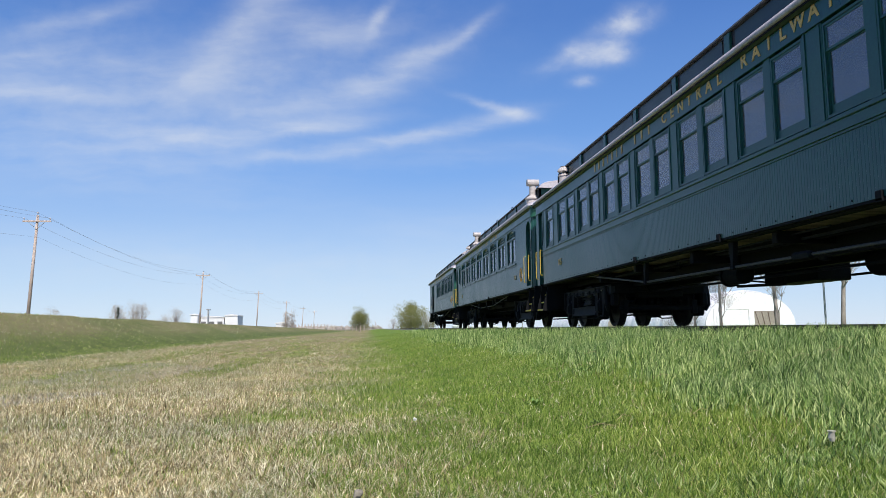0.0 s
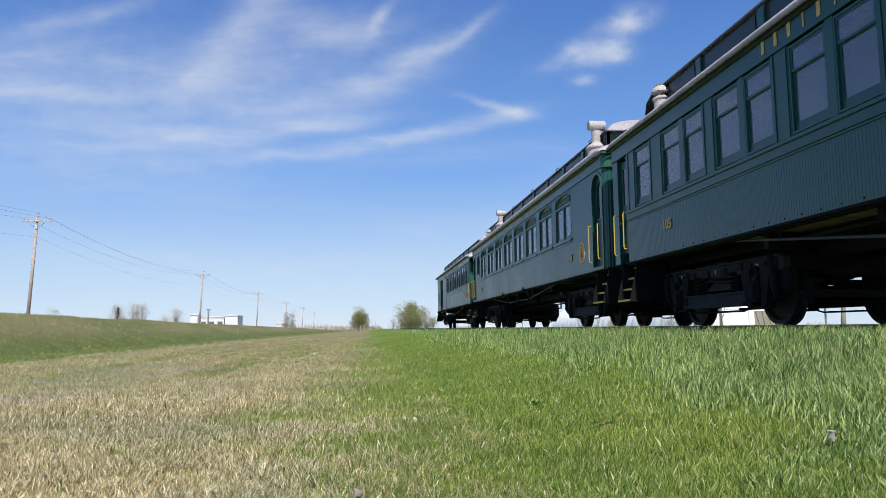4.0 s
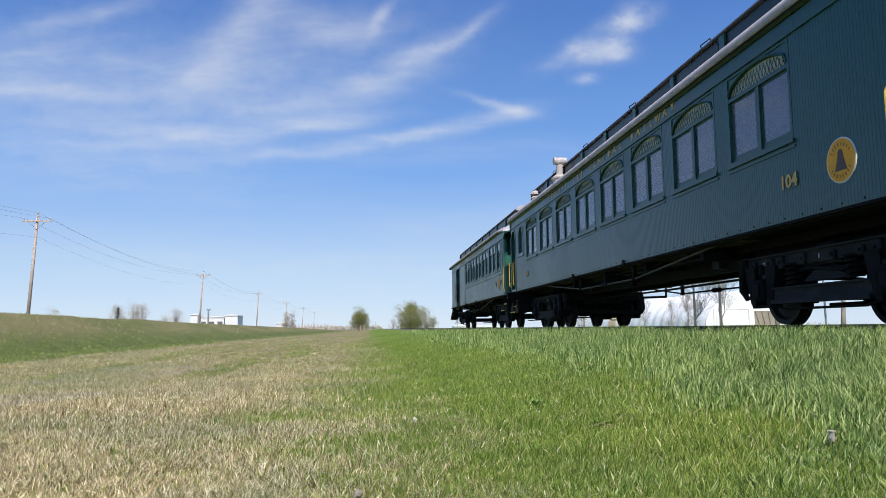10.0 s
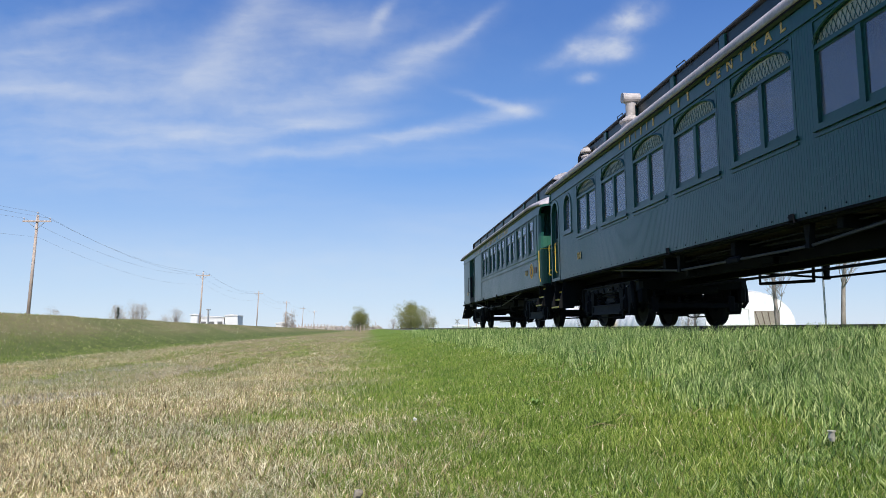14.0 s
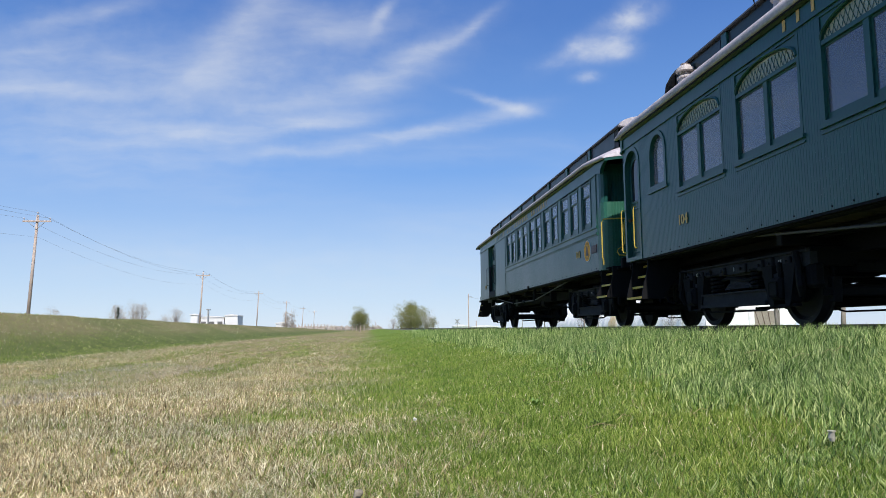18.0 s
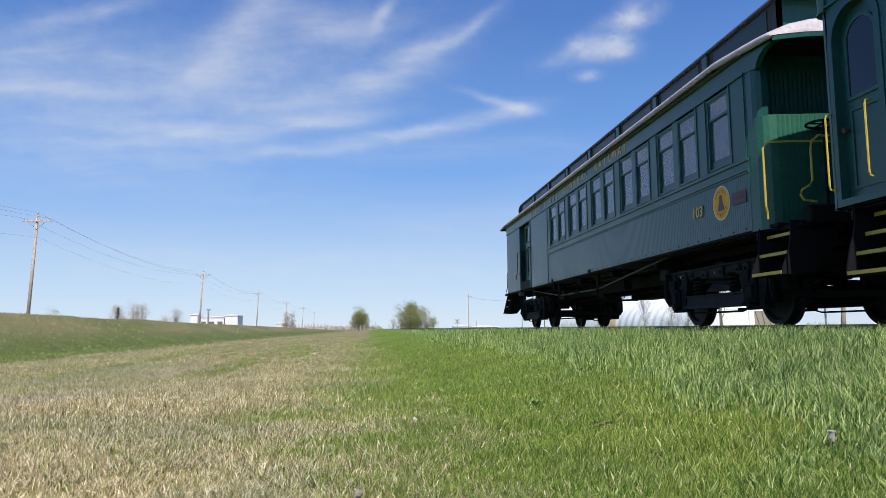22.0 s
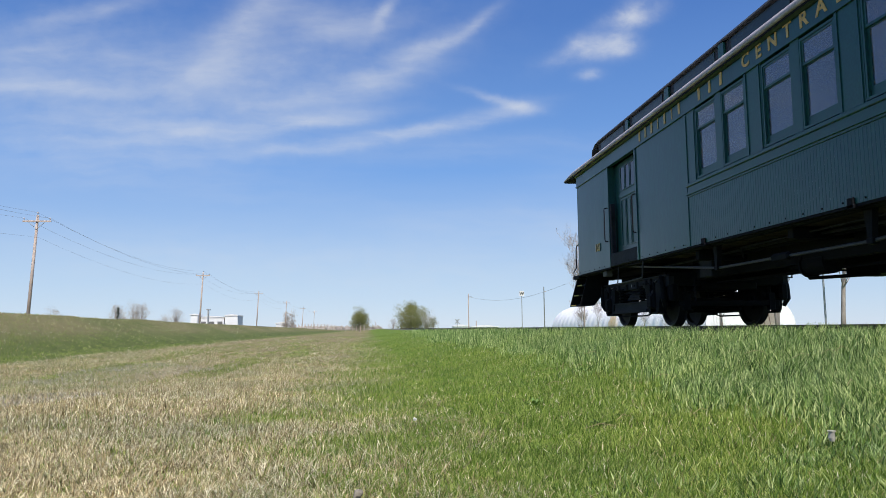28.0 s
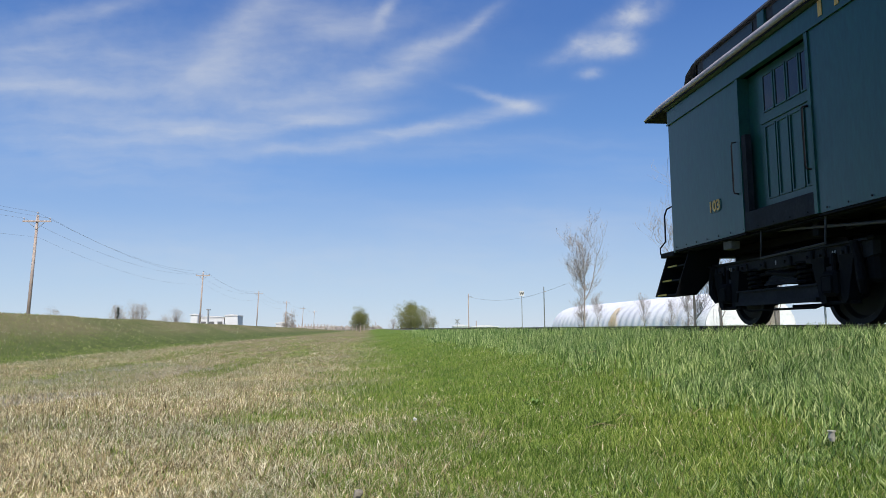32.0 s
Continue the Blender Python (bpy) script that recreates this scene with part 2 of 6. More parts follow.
def smooth_noise(x, y, scale, seed):
    """Cheap value noise over arrays."""
    x, y = x / scale, y / scale
    xi, yi = np.floor(x), np.floor(y)
    fx, fy = x - xi, y - yi
    fx, fy = fx * fx * (3 - 2 * fx), fy * fy * (3 - 2 * fy)

    def h(a, b):
        v = np.sin(a * 127.1 + b * 311.7 + seed * 74.7) * 43758.5453
        return v - np.floor(v)
    return (h(xi, yi) * (1 - fx) + h(xi + 1, yi) * fx) * (1 - fy) + (h(xi, yi + 1) * (1 - fx) + h(xi + 1, yi + 1) * fx) * fy


def terrain(x, y):
    x, y = np.asarray(x, float), np.asarray(y, float)
    z = np.interp(x, PROFILE_X, PROFILE_Z)
    bank = np.clip(z + 0.76, 0, None) * (x < -8)
    z = z - bank * np.clip(y / 420, 0, 0.8)
    soft = np.clip((np.abs(x - 6.5) - 2.2) / 2, 0, 1)
    z = z + soft * ((smooth_noise(x, y, 1.7, 1) - 0.5) * 0.07 + (smooth_noise(x, y, 7.0, 2) - 0.5) * 0.10)
    return z + RAIL


def ground_material():
    m, nt, b = material("meadow_ground", 0.95, spec=0.1)
    at = coords(nt)
    sep = nt.nodes.new("ShaderNodeSeparateXYZ")
    nt.links.new(at, sep.inputs[0])
    x = sep.outputs["X"]
    broad, mid, fine = noise_of(nt, at, 0.12, 4), noise_of(nt, at, 1.3, 5), noise_of(nt, at, 22, 4)
    streak = noise_of(nt, coords(nt, (0.5, 0.06, 1)), 1.0, 4)
    xw = math_of(nt, "ADD", x, math_of(nt, "MULTIPLY_ADD", mid, 2.4, -1.2))
    green = ramp(nt, fine, [(0.3, (0.08, 0.13, 0.02)), (0.7, (0.19, 0.27, 0.05))])
    straw = ramp(nt, fine, [(0.25, (0.14, 0.11, 0.06)), (0.75, (0.38, 0.31, 0.18))])
    meadow = ramp(nt, mix(nt, 0.5, fine, mid), [(0.35, (0.060, 0.085, 0.026)), (0.65, (0.175, 0.20, 0.070))])
    left = ramp(nt, math_of(nt, "MULTIPLY_ADD", xw, 0.5, 0.6), [(0.0, (1, 1, 1)), (1.0, (0, 0, 0))])
    foot = ramp(nt, math_of(nt, "MULTIPLY_ADD", xw, 0.5, 5.2), [(0.0, (0, 0, 0)), (1.0, (1, 1, 1))])
    dry = math_of(nt, "MULTIPLY", left, foot)
    dry = math_of(nt, "MULTIPLY", dry, ramp(nt, streak, [(0.35, (0.45, 0.45, 0.45)), (0.6, (1, 1, 1))]))
    col = mix(nt, dry, green, straw)
    far_left = ramp(nt, math_of(nt, "MULTIPLY_ADD", xw, 0.5, 5.2), [(0.0, (1, 1, 1)), (1.0, (0, 0, 0))])
    crest = ramp(nt, math_of(nt, "MULTIPLY_ADD", xw, -0.8, -8.8), [(0.0, (0, 0, 0)), (1.0, (1, 1, 1))])
    crest = math_of(nt, "MULTIPLY", crest, ramp(nt, broad, [(0.35, (0.15, 0.15, 0.15)), (0.6, (0.6, 0.6, 0.6))]))
    bank = mix(nt, crest, meadow, straw)
    col = mix(nt, far_left, col, bank)
    nt.links.new(col, b.inputs["Base Color"])
    bump(nt, b, math_of(nt, "ADD", fine, mid), 0.8, 0.05)
    return m


def stretched(a, b, n, grow):
    """Steps from a outwards to b that widen as they go."""
    u = np.linspace(0, 1, n)
    return a + (b - a) * (np.exp(grow * u) - 1) / (math.exp(grow) - 1)


gx = np.unique(np.concatenate([np.arange(-32, 14, 0.45), PROFILE_X, -stretched(32, 3000, 22, 4.5), stretched(14, 3000, 24, 4.5)]))
gy = np.unique(np.concatenate([-stretched(6, 600, 14, 4), np.arange(-6, 40, 0.5), stretched(40, 4500, 60, 4.5)]))
GX, GY = np.meshgrid(gx, gy)
GZ = terrain(GX, GY)
nx, ny = len(gx), len(gy)
idx = np.arange(nx * ny).reshape(ny, nx)
quads = np.stack([idx[:-1, :-1], idx[:-1, 1:], idx[1:, 1:], idx[1:, :-1]], -1).reshape(-1, 4)
ground_mesh = bpy.data.meshes.new("ground")
ground_mesh.from_pydata(np.stack([GX, GY, GZ], -1).reshape(-1, 3).tolist(), [], quads.tolist())
ground_mesh.materials.append(ground_material())
for poly in ground_mesh.polygons:
    poly.use_smooth = True
tagged(new("ground", ground_mesh), "grassy railway verge with shallow ditch and raised road bank", "ground", kind="structure")


# ---- track ----
bm = bmesh.new()
prism(bm, [(4.75, RAIL - 0.32), (5.1, RAIL - 0.19), (7.9, RAIL - 0.19), (8.4, RAIL - 0.4)], "y", -60, 900)
structure("ballast", bm, BALLAST, "grey crushed-stone ballast under the railway track", "ballast")
RAIL_SHAPE = [(-0.07, -0.155), (0.07, -0.155), (0.07, -0.143), (0.012, -0.12), (0.012, -0.045), (0.036, -0.034), (0.036, -0.004), (0.03, 0.0), (-0.03, 0.0), (-0.036, -0.004), (-0.036, -0.034), (-0.012, -0.045), (-0.012, -0.12), (-0.07, -0.143)]
for side in (-1, 1):
    bm = bmesh.new()
    prism(bm, [(u + TRACK + 0.13 + side * 0.815, v + RAIL) for u, v in RAIL_SHAPE], "y", -60, 900)
    structure("rail", bm, RAILSTEEL, "worn steel rail spiked to timber sleepers", "rail")
track_ties = thing("sleepers", "creosoted timber sleepers bedded in ballast", "sleepers", kind="structure")
bm = bmesh.new()
box(bm, TRACK - 1.3, TRACK + 1.3, -0.11, 0.11, RAIL - 0.3, RAIL - 0.158, 0.008)
tie_mesh = mesh_of("sleeper", bm, SLEEPER)
for i in range(150):
    shared("sleeper", tie_mesh, track_ties, random.uniform(-0.04, 0.04), -6 + i * 0.56, 0)

# ---- road on the bank ----
bm = bmesh.new()
rows_y = [-80, 0, 20, 40, 60, 90, 130, 180, 240, 320, 500, 900]
edge = []
for y in rows_y:
    edge.append([bm.verts.new((x, y, float(terrain(x, y)) + 0.05)) for x in (-23.3, -19.5, -15.8)])
for a, b in zip(edge, edge[1:]):
    for k in range(2):
        bm.faces.new((a[k], a[k + 1], b[k + 1], b[k]))
structure("road", bm, ASPHALT, "grey country road along the top of the bank", "road")


# ---- grass ----
def grass_material(name, low, mid, high, trans=0.35):
    m, nt, b = material(name, 0.55, spec=0.22)
    geo = nt.nodes.new("ShaderNodeNewGeometry")
    tone = ramp(nt, geo.outputs["Random Per Island"], [(0.0, low), (0.55, mid), (1.0, high)])
    patch = ramp(nt, noise_of(nt, coords(nt), 0.8, 4), [(0.3, (0.72, 0.78, 0.8)), (0.7, (1.15, 1.1, 1.0))])
    col = mix(nt, 1.0, tone, patch, "MULTIPLY")
    nt.links.new(col, b.inputs["Base Color"])
    leaf = nt.nodes.new("ShaderNodeBsdfTranslucent")
    nt.links.new(col, leaf.inputs[0])
    both = node(nt, "ShaderNodeMixShader", Fac=trans)
    nt.links.new(b.outputs[0], both.inputs[1])
    nt.links.new(leaf.outputs[0], both.inputs[2])
    nt.links.new(both.outputs[0], nt.nodes["Material Output"].inputs[0])
    return m


MOWN = grass_material("mown_green_grass", (0.050, 0.105, 0.014), (0.190, 0.300, 0.040), (0.50, 0.56, 0.18), 0.24)
TALL = grass_material("tall_green_grass", (0.032, 0.077, 0.019), (0.200, 0.325, 0.082), (0.70, 0.78, 0.37), 0.22)
STRAW = grass_material("dry_straw_grass", (0.12, 0.09, 0.043), (0.54, 0.44, 0.25), (1.0, 0.93, 0.72), 0.10)
THATCH = grass_material("grey_dead_thatch", (0.16, 0.135, 0.11), (0.46, 0.41, 0.36), (0.78, 0.74, 0.66), 0.12)


def blades(name, x, y, height, width, lean, mat, label, rng, breeze=0.2, slim=False):
    """Pointed blades of grass rooted at x, y on the ground; bent ones nearby, slim straight ones far off."""
    n = len(x)
    z = terrain(x, y) - 0.01
    turn = rng.uniform(0, 2 * np.pi, n)
    bend = np.where(rng.uniform(0, 1, n) < breeze, rng.normal(-0.3, 0.9, n), rng.uniform(0, 2 * np.pi, n))
    reach = height * lean * rng.uniform(0.2, 1.3, n)
    wx, wy = np.cos(turn) * width / 2, np.sin(turn) * width / 2
    bx, by = np.cos(bend) * reach, np.sin(bend) * reach
    tip = np.stack([x + bx, y + by, z + height * np.sqrt(np.clip(1 - (reach / height) ** 2 * 0.5, 0.2, 1))], -1)
    k = 3 if slim else 5
    v = np.empty((n, k, 3), np.float32)
    v[:, 0] = np.stack([x - wx, y - wy, z], -1)
    v[:, 1] = np.stack([x + wx, y + wy, z], -1)
    v[:, k - 1] = tip
    if slim:
        corners, starts, totals = [0, 1, 2], [0], [3]
    else:
        v[:, 2] = np.stack([x + wx * 0.8 + bx * 0.33, y + wy * 0.8 + by * 0.33, z + height * 0.58], -1)
        v[:, 3] = np.stack([x - wx * 0.8 + bx * 0.33, y - wy * 0.8 + by * 0.33, z + height * 0.58], -1)
        corners, starts, totals = [0, 1, 2, 3, 3, 2, 4], [0, 4], [4, 3]
    loops = (np.arange(n)[:, None] * k + np.array(corners)).ravel()
    begin = (np.arange(n)[:, None] * len(corners) + np.array(starts)).ravel()
    me = bpy.data.meshes.new(name)
    me.vertices.add(n * k)
    me.vertices.foreach_set("co", v.ravel())
    me.loops.add(n * len(corners))
    me.loops.foreach_set("vertex_index", loops.astype(np.int32))
    me.polygons.add(n * len(starts))
    me.polygons.foreach_set("loop_start", begin.astype(np.int32))
    me.polygons.foreach_set("loop_total", np.tile(totals, n).astype(np.int32))
    me.update(calc_edges=True)
    me.materials.append(mat)
    return tagged(new(name, me), label, "grass", kind="stuff")


def scatter(rng, n, y0, y1, x0, x1, spread):
    """Random roots between y0 and y1, thinning with distance, across the verge."""
    u = rng.uniform(0, 1, n)
    y = 1 / ((1 / y0) ** spread * (1 - u) + (1 / y1) ** spread * u) ** (1 / spread)
    w = 0.78 * y + 1.2
    x = rng.uniform(-1, 1, n) * w
    keep = (x > x0) & (x < x1)
    return x[keep], y[keep]


def sward(rng, x, y, slim):
    """One stretch of the verge: straw to the west, mown green, long grass on the bank below the track."""
    far = np.clip(y / 9, 1, 3.2)
    patchy = smooth_noise(x, y, 1.1, 3) * 0.6 + smooth_noise(x, y, 4.5, 4) * 0.4
    fleck = smooth_noise(x, y, 0.16, 12)
    limit = -0.15 + 0.35 * np.clip((7 - y) / 4, 0, 1) + (smooth_noise(x, y, 0.9, 6) - 0.5) * 1.5
    dryness = np.clip((limit - x) / 2.0 + 0.42, 0.03, 0.88)
    dryness = np.where(x > 2.3, 0.05, 1) * dryness + ((patchy - 0.5) * 0.5 + (fleck - 0.5) * 0.35) * (x < 0.8)
    streak = smooth_noise(x * 2.0, y * 0.12, 1.0, 15)
    dryness = dryness - 0.55 * (streak > 0.62) * (y > 14) * (x < -1.5)
    dryness = dryness * np.clip(1.12 - y / 70, 0.7, 1.05)
    xw = x + (patchy - 0.5) * 1.6
    dryness = np.where(xw < -7.4, 0.85, dryness)
    dryness = np.where(xw < -9.4, 0.10, dryness)
    dryness = np.clip(np.where(xw < -11.6, 0.16 + 0.5 * patchy, dryness), 0.06, 0.90)
    tall = x > np.minimum(1.75 + 0.15 * y, 3.1) + (smooth_noise(x, y, 1.0, 8) - 0.5) * 1.7 + (smooth_noise(x, y, 0.3, 18) - 0.5) * 0.8 + rng.normal(0, 0.34, len(x))
    dry = (rng.uniform(0, 1, len(x)) < dryness) & ~tall
    litter = ((x + 4.9) / 1.5) ** 2 + ((y - 15.5) / 3.2) ** 2 < patchy * 2.0
    litter |= ((x + 4.2) / 0.8) ** 2 + ((y - 9.3) / 1.3) ** 2 < patchy * 1.8
    litter &= rng.uniform(0, 1, len(x)) < 0.66
    dry &= ~litter
    mown = ~dry & ~tall & ~litter
    tuft = 0.62 + 0.76 * smooth_noise(x, y, 0.3, 9)

    def some(m, h0, h1, w):
        k = int(m.sum())
        return x[m], y[m], rng.uniform(h0, h1, k) * tuft[m] * (0.9 + 0.1 * far[m]), w * rng.uniform(0.6, 1.3, k) * far[m]
    blades("dry_grass", *some(dry, 0.02, 0.078, 0.0053), 0.9, STRAW, "short dry straw-coloured grass with sparse green shoots", rng, slim=slim)
    if litter.any():
        blades("dead_thatch", *some(litter, 0.015, 0.05, 0.007), 1.1, THATCH, "flattened grey dead grass litter", rng, slim=slim)
    blades("mown_grass", *some(mown, 0.025, 0.075, 0.0042), 0.6, MOWN, "short bright green spring grass on the verge", rng, slim=slim)
    bx, by, bh, bw = some(tall, 0.05, 0.20, 0.0086)
    crest = np.clip((4.4 - bx) / 1.6, 0.0, 1.0)
    bh = bh * np.clip((bx - 1.2) / 1.8, 0.4, 1.0)
    blades("tall_grass", bx, by, np.minimum(bh * 1.08 * np.where(bx > 4.1, 1.25, 1.0), 0.262 + 0.03 * crest), bw, 0.5, TALL, "long lush green grass below the track bed", rng, 0.4, slim=slim)


def grass():
    rng = np.random.default_rng(5)
    x, y = scatter(rng, 760000, 2.2, 10.5, -30, 4.95, 1.05)
    sward(rng, x, y, False)
    x, y = scatter(rng, 560000, 10.5, 80, -30, 4.95, 0.9)
    sward(rng, x, y, True)


grass()


# ---- the coaches ----
HW = 1.5            # half the body's width
SILL, BELT, HEAD, EAVE = 1.24, 2.175, 3.36, 3.66


def grooved(bm, side, ya, yb, za, zb, board=0.055, x=HW, depth=0.0021):
    """Narrow upright tongue-and-groove boards on one side."""
    n = max(1, round((yb - ya) / board))
    w = (yb - ya) / n
    line = []
    for i in range(n):
        y = ya + i * w
        line += [(x - depth, y), (x, y + w * 0.14), (x, y + w * 0.92), (x - depth, y + w * 0.98)]
    line += [(x - depth, yb)]
    lo = [bm.verts.new((side * u, y, za)) for u, y in line]
    hi = [bm.verts.new((side * u, y, zb)) for u, y in line]
    for i in range(len(line) - 1):
        bm.faces.new((lo[i], lo[i + 1], hi[i + 1], hi[i]))


def arch_outline(ya, yb, za, zb, rise, n=12):
    """A round-headed outline of (y, z) pairs, standing on za."""
    mid, half = (ya + yb) / 2, (yb - ya) / 2
    pts = [(ya, za), (yb, za)]
    for i in range(n + 1):
        a = math.pi * i / n
        pts.append((mid + half * math.cos(a), zb - rise + rise * math.sin(a)))
    return pts


def ring_frame(bm, outer, inner, side, xa, xb):
    """A flat frame between two outlines of the same count."""
    n = len(outer)
    v = [[bm.verts.new((side * x, p[0], p[1])) for p in o] for o in (outer, inner) for x in (xa, xb)]
    for i in range(n):
        j = (i + 1) % n
        bm.faces.new((v[0][i], v[0][j], v[2][j], v[2][i]))
        bm.faces.new((v[1][i], v[3][i], v[3][j], v[1][j]))
        bm.faces.new((v[0][i], v[1][i], v[1][j], v[0][j]))
        bm.faces.new((v[2][i], v[2][j], v[3][j], v[3][i]))


def rect(ya, yb, za, zb):
    return [(ya, za), (yb, za), (yb, zb), (ya, zb)]


def shrink(o, d):
    cy, cz = sum(p[0] for p in o) / len(o), sum(p[1] for p in o) / len(o)
    ys, zs = [p[0] for p in o], [p[1] for p in o]
    hy, hz = (max(ys) - min(ys)) / 2, (max(zs) - min(zs)) / 2
    my, mz = (max(ys) + min(ys)) / 2, (max(zs) + min(zs)) / 2
    return [(my + (y - my) * (hy - d) / hy, mz + (z - mz) * (hz - d) / hz) for y, z in o]


def pane(parent, outline, side, x):
    bm = bmesh.new()
    prism(bm, outline, "x", side * x - 0.002, side * x + 0.002)
    ob = part("pane", bm, GLASS, parent)
    ob.visible_shadow = False
    return ob


def sash_window(coach, side, ya, yb, za=BELT + 0.075, zb=3.33, bar=3.0):
    """A two-light sash deep in its reveal: a shallow upper light over a tall, deeper-set lower one."""
    bm = bmesh.new()
    ring_frame(bm, rect(ya, yb, za, zb), shrink(rect(ya, yb, za, zb), 0.03), side, HW - 0.004, HW - 0.165)
    win = part("window", bm, TRIM, coach)
    up, low = rect(ya + 0.03, yb - 0.03, bar, zb - 0.03), rect(ya + 0.03, yb - 0.03, za + 0.03, bar + 0.02)
    bm = bmesh.new()
    ring_frame(bm, up, shrink(up, 0.03), side, HW - 0.016, HW - 0.042)
    part("upper_sash", bm, TRIM, win)
    bm = bmesh.new()
    ring_frame(bm, low, [(y, z + (0.07 if i < 2 else 0)) for i, (y, z) in enumerate(shrink(low, 0.035))], side, HW - 0.036, HW - 0.07)
    part("lower_sash", bm, TRIM, win)
    bm = bmesh.new()
    prism(bm, [(side * (HW - 0.004), za + 0.03), (side * (HW - 0.035), za + 0.03), (side * (HW - 0.035), za + 0.042)], "y", ya + 0.03, yb - 0.03)
    part("window_sill", bm, TRIM, win)
    pane(win, shrink(up, 0.025), side, HW - 0.026)
    pane(win, shrink(low, 0.03), side, HW - 0.048)
    return win


def arched_window(coach, side, ya, yb):
    """Two tall lights under one low arch of leaded lattice glass."""
    za, zs, zt = BELT + 0.025, 3.10, 3.44
    mid = (ya + yb) / 2
    bm = bmesh.new()
    ring_frame(bm, rect(ya, yb, za, zt), [(ya + 0.05, za + 0.04), (yb - 0.05, za + 0.04), (yb - 0.05, zt - 0.02), (ya + 0.05, zt - 0.02)], side, HW + 0.004, HW - 0.16)
    win = part("window", bm, TRIM, coach)
    for a, b in ((ya + 0.04, mid - 0.045), (mid + 0.045, yb - 0.04)):
        bm = bmesh.new()
        o = rect(a, b, za + 0.04, zs)
        ring_frame(bm, o, [(y, z + (0.05 if i < 2 else 0)) for i, (y, z) in enumerate(shrink(o, 0.03))], side, HW - 0.035, HW - 0.07)
        part("sash", bm, TRIM, win)
        pane(win, shrink(o, 0.025), side, HW - 0.046)
    bm = bmesh.new()
    box(bm, *sorted((side * (HW - 0.01), side * (HW - 0.14))), mid - 0.045, mid + 0.045, za + 0.04, zs)
    part("mullion", bm, TRIM, win)
    bm = bmesh.new()
    box(bm, *sorted((side * (HW + 0.0), side * (HW - 0.10))), ya + 0.05, yb - 0.05, zs - 0.005, zs + 0.045)
    part("transom", bm, TRIM, win)
    half, rise = (yb - ya) / 2 - 0.05, 0.25
    fan = [(mid - half, zs + 0.045)] + [(mid - half * math.cos(math.pi * i / 14), zs + 0.045 + rise * math.sin(math.pi * i / 14)) for i in range(1, 14)] + [(mid + half, zs + 0.045)]
    bm = bmesh.new()
    prism(bm, fan, "x", side * (HW - 0.035), side * (HW - 0.045))
    light = part("lattice_light", bm, LATTICE, win, "pale leaded fanlight")
    bm = bmesh.new()
    for i in range(-9, 10):
        for s in (-1, 1):
            pts = []
            for k in range(7):
                z = zs + 0.05 + rise * k / 6
                y = mid + i * half / 9 + s * 0.11 * k / 6
                top = 1 - ((y - mid) / half) ** 2
                if top > 0 and z < zs + 0.05 + rise * math.sqrt(top):
                    pts.append((side * (HW - 0.03), y, z))
            if len(pts) > 1:
                tube(bm, pts, 0.0042, 3)
    part("leading", bm, TRIM, light)
    bm = bmesh.new()
    spandrel = [(ya + 0.05, zs + 0.05)] + fan[1:-1] + [(yb - 0.05, zs + 0.05), (yb - 0.05, zt - 0.02), (ya + 0.05, zt - 0.02)]
    prism(bm, spandrel, "x", side * (HW - 0.012), side * (HW - 0.03))
    part("spandrel", bm, TRIM, win)
    bm = bmesh.new()
    tube(bm, [(side * (HW + 0.004), y, z + 0.02) for y, z in fan], 0.018, 5)
    part("arch_moulding", bm, TRIM, win)
    bm = bmesh.new()
    box(bm, *sorted((side * (HW + 0.035), side * (HW - 0.02))), ya - 0.03, yb + 0.03, za - 0.045, za)
    box(bm, *sorted((side * (HW + 0.014), side * (HW - 0.02))), ya - 0.03, yb + 0.03, za - 0.105, za - 0.075)
    part("window_sill", bm, TRIM, win)
    return win


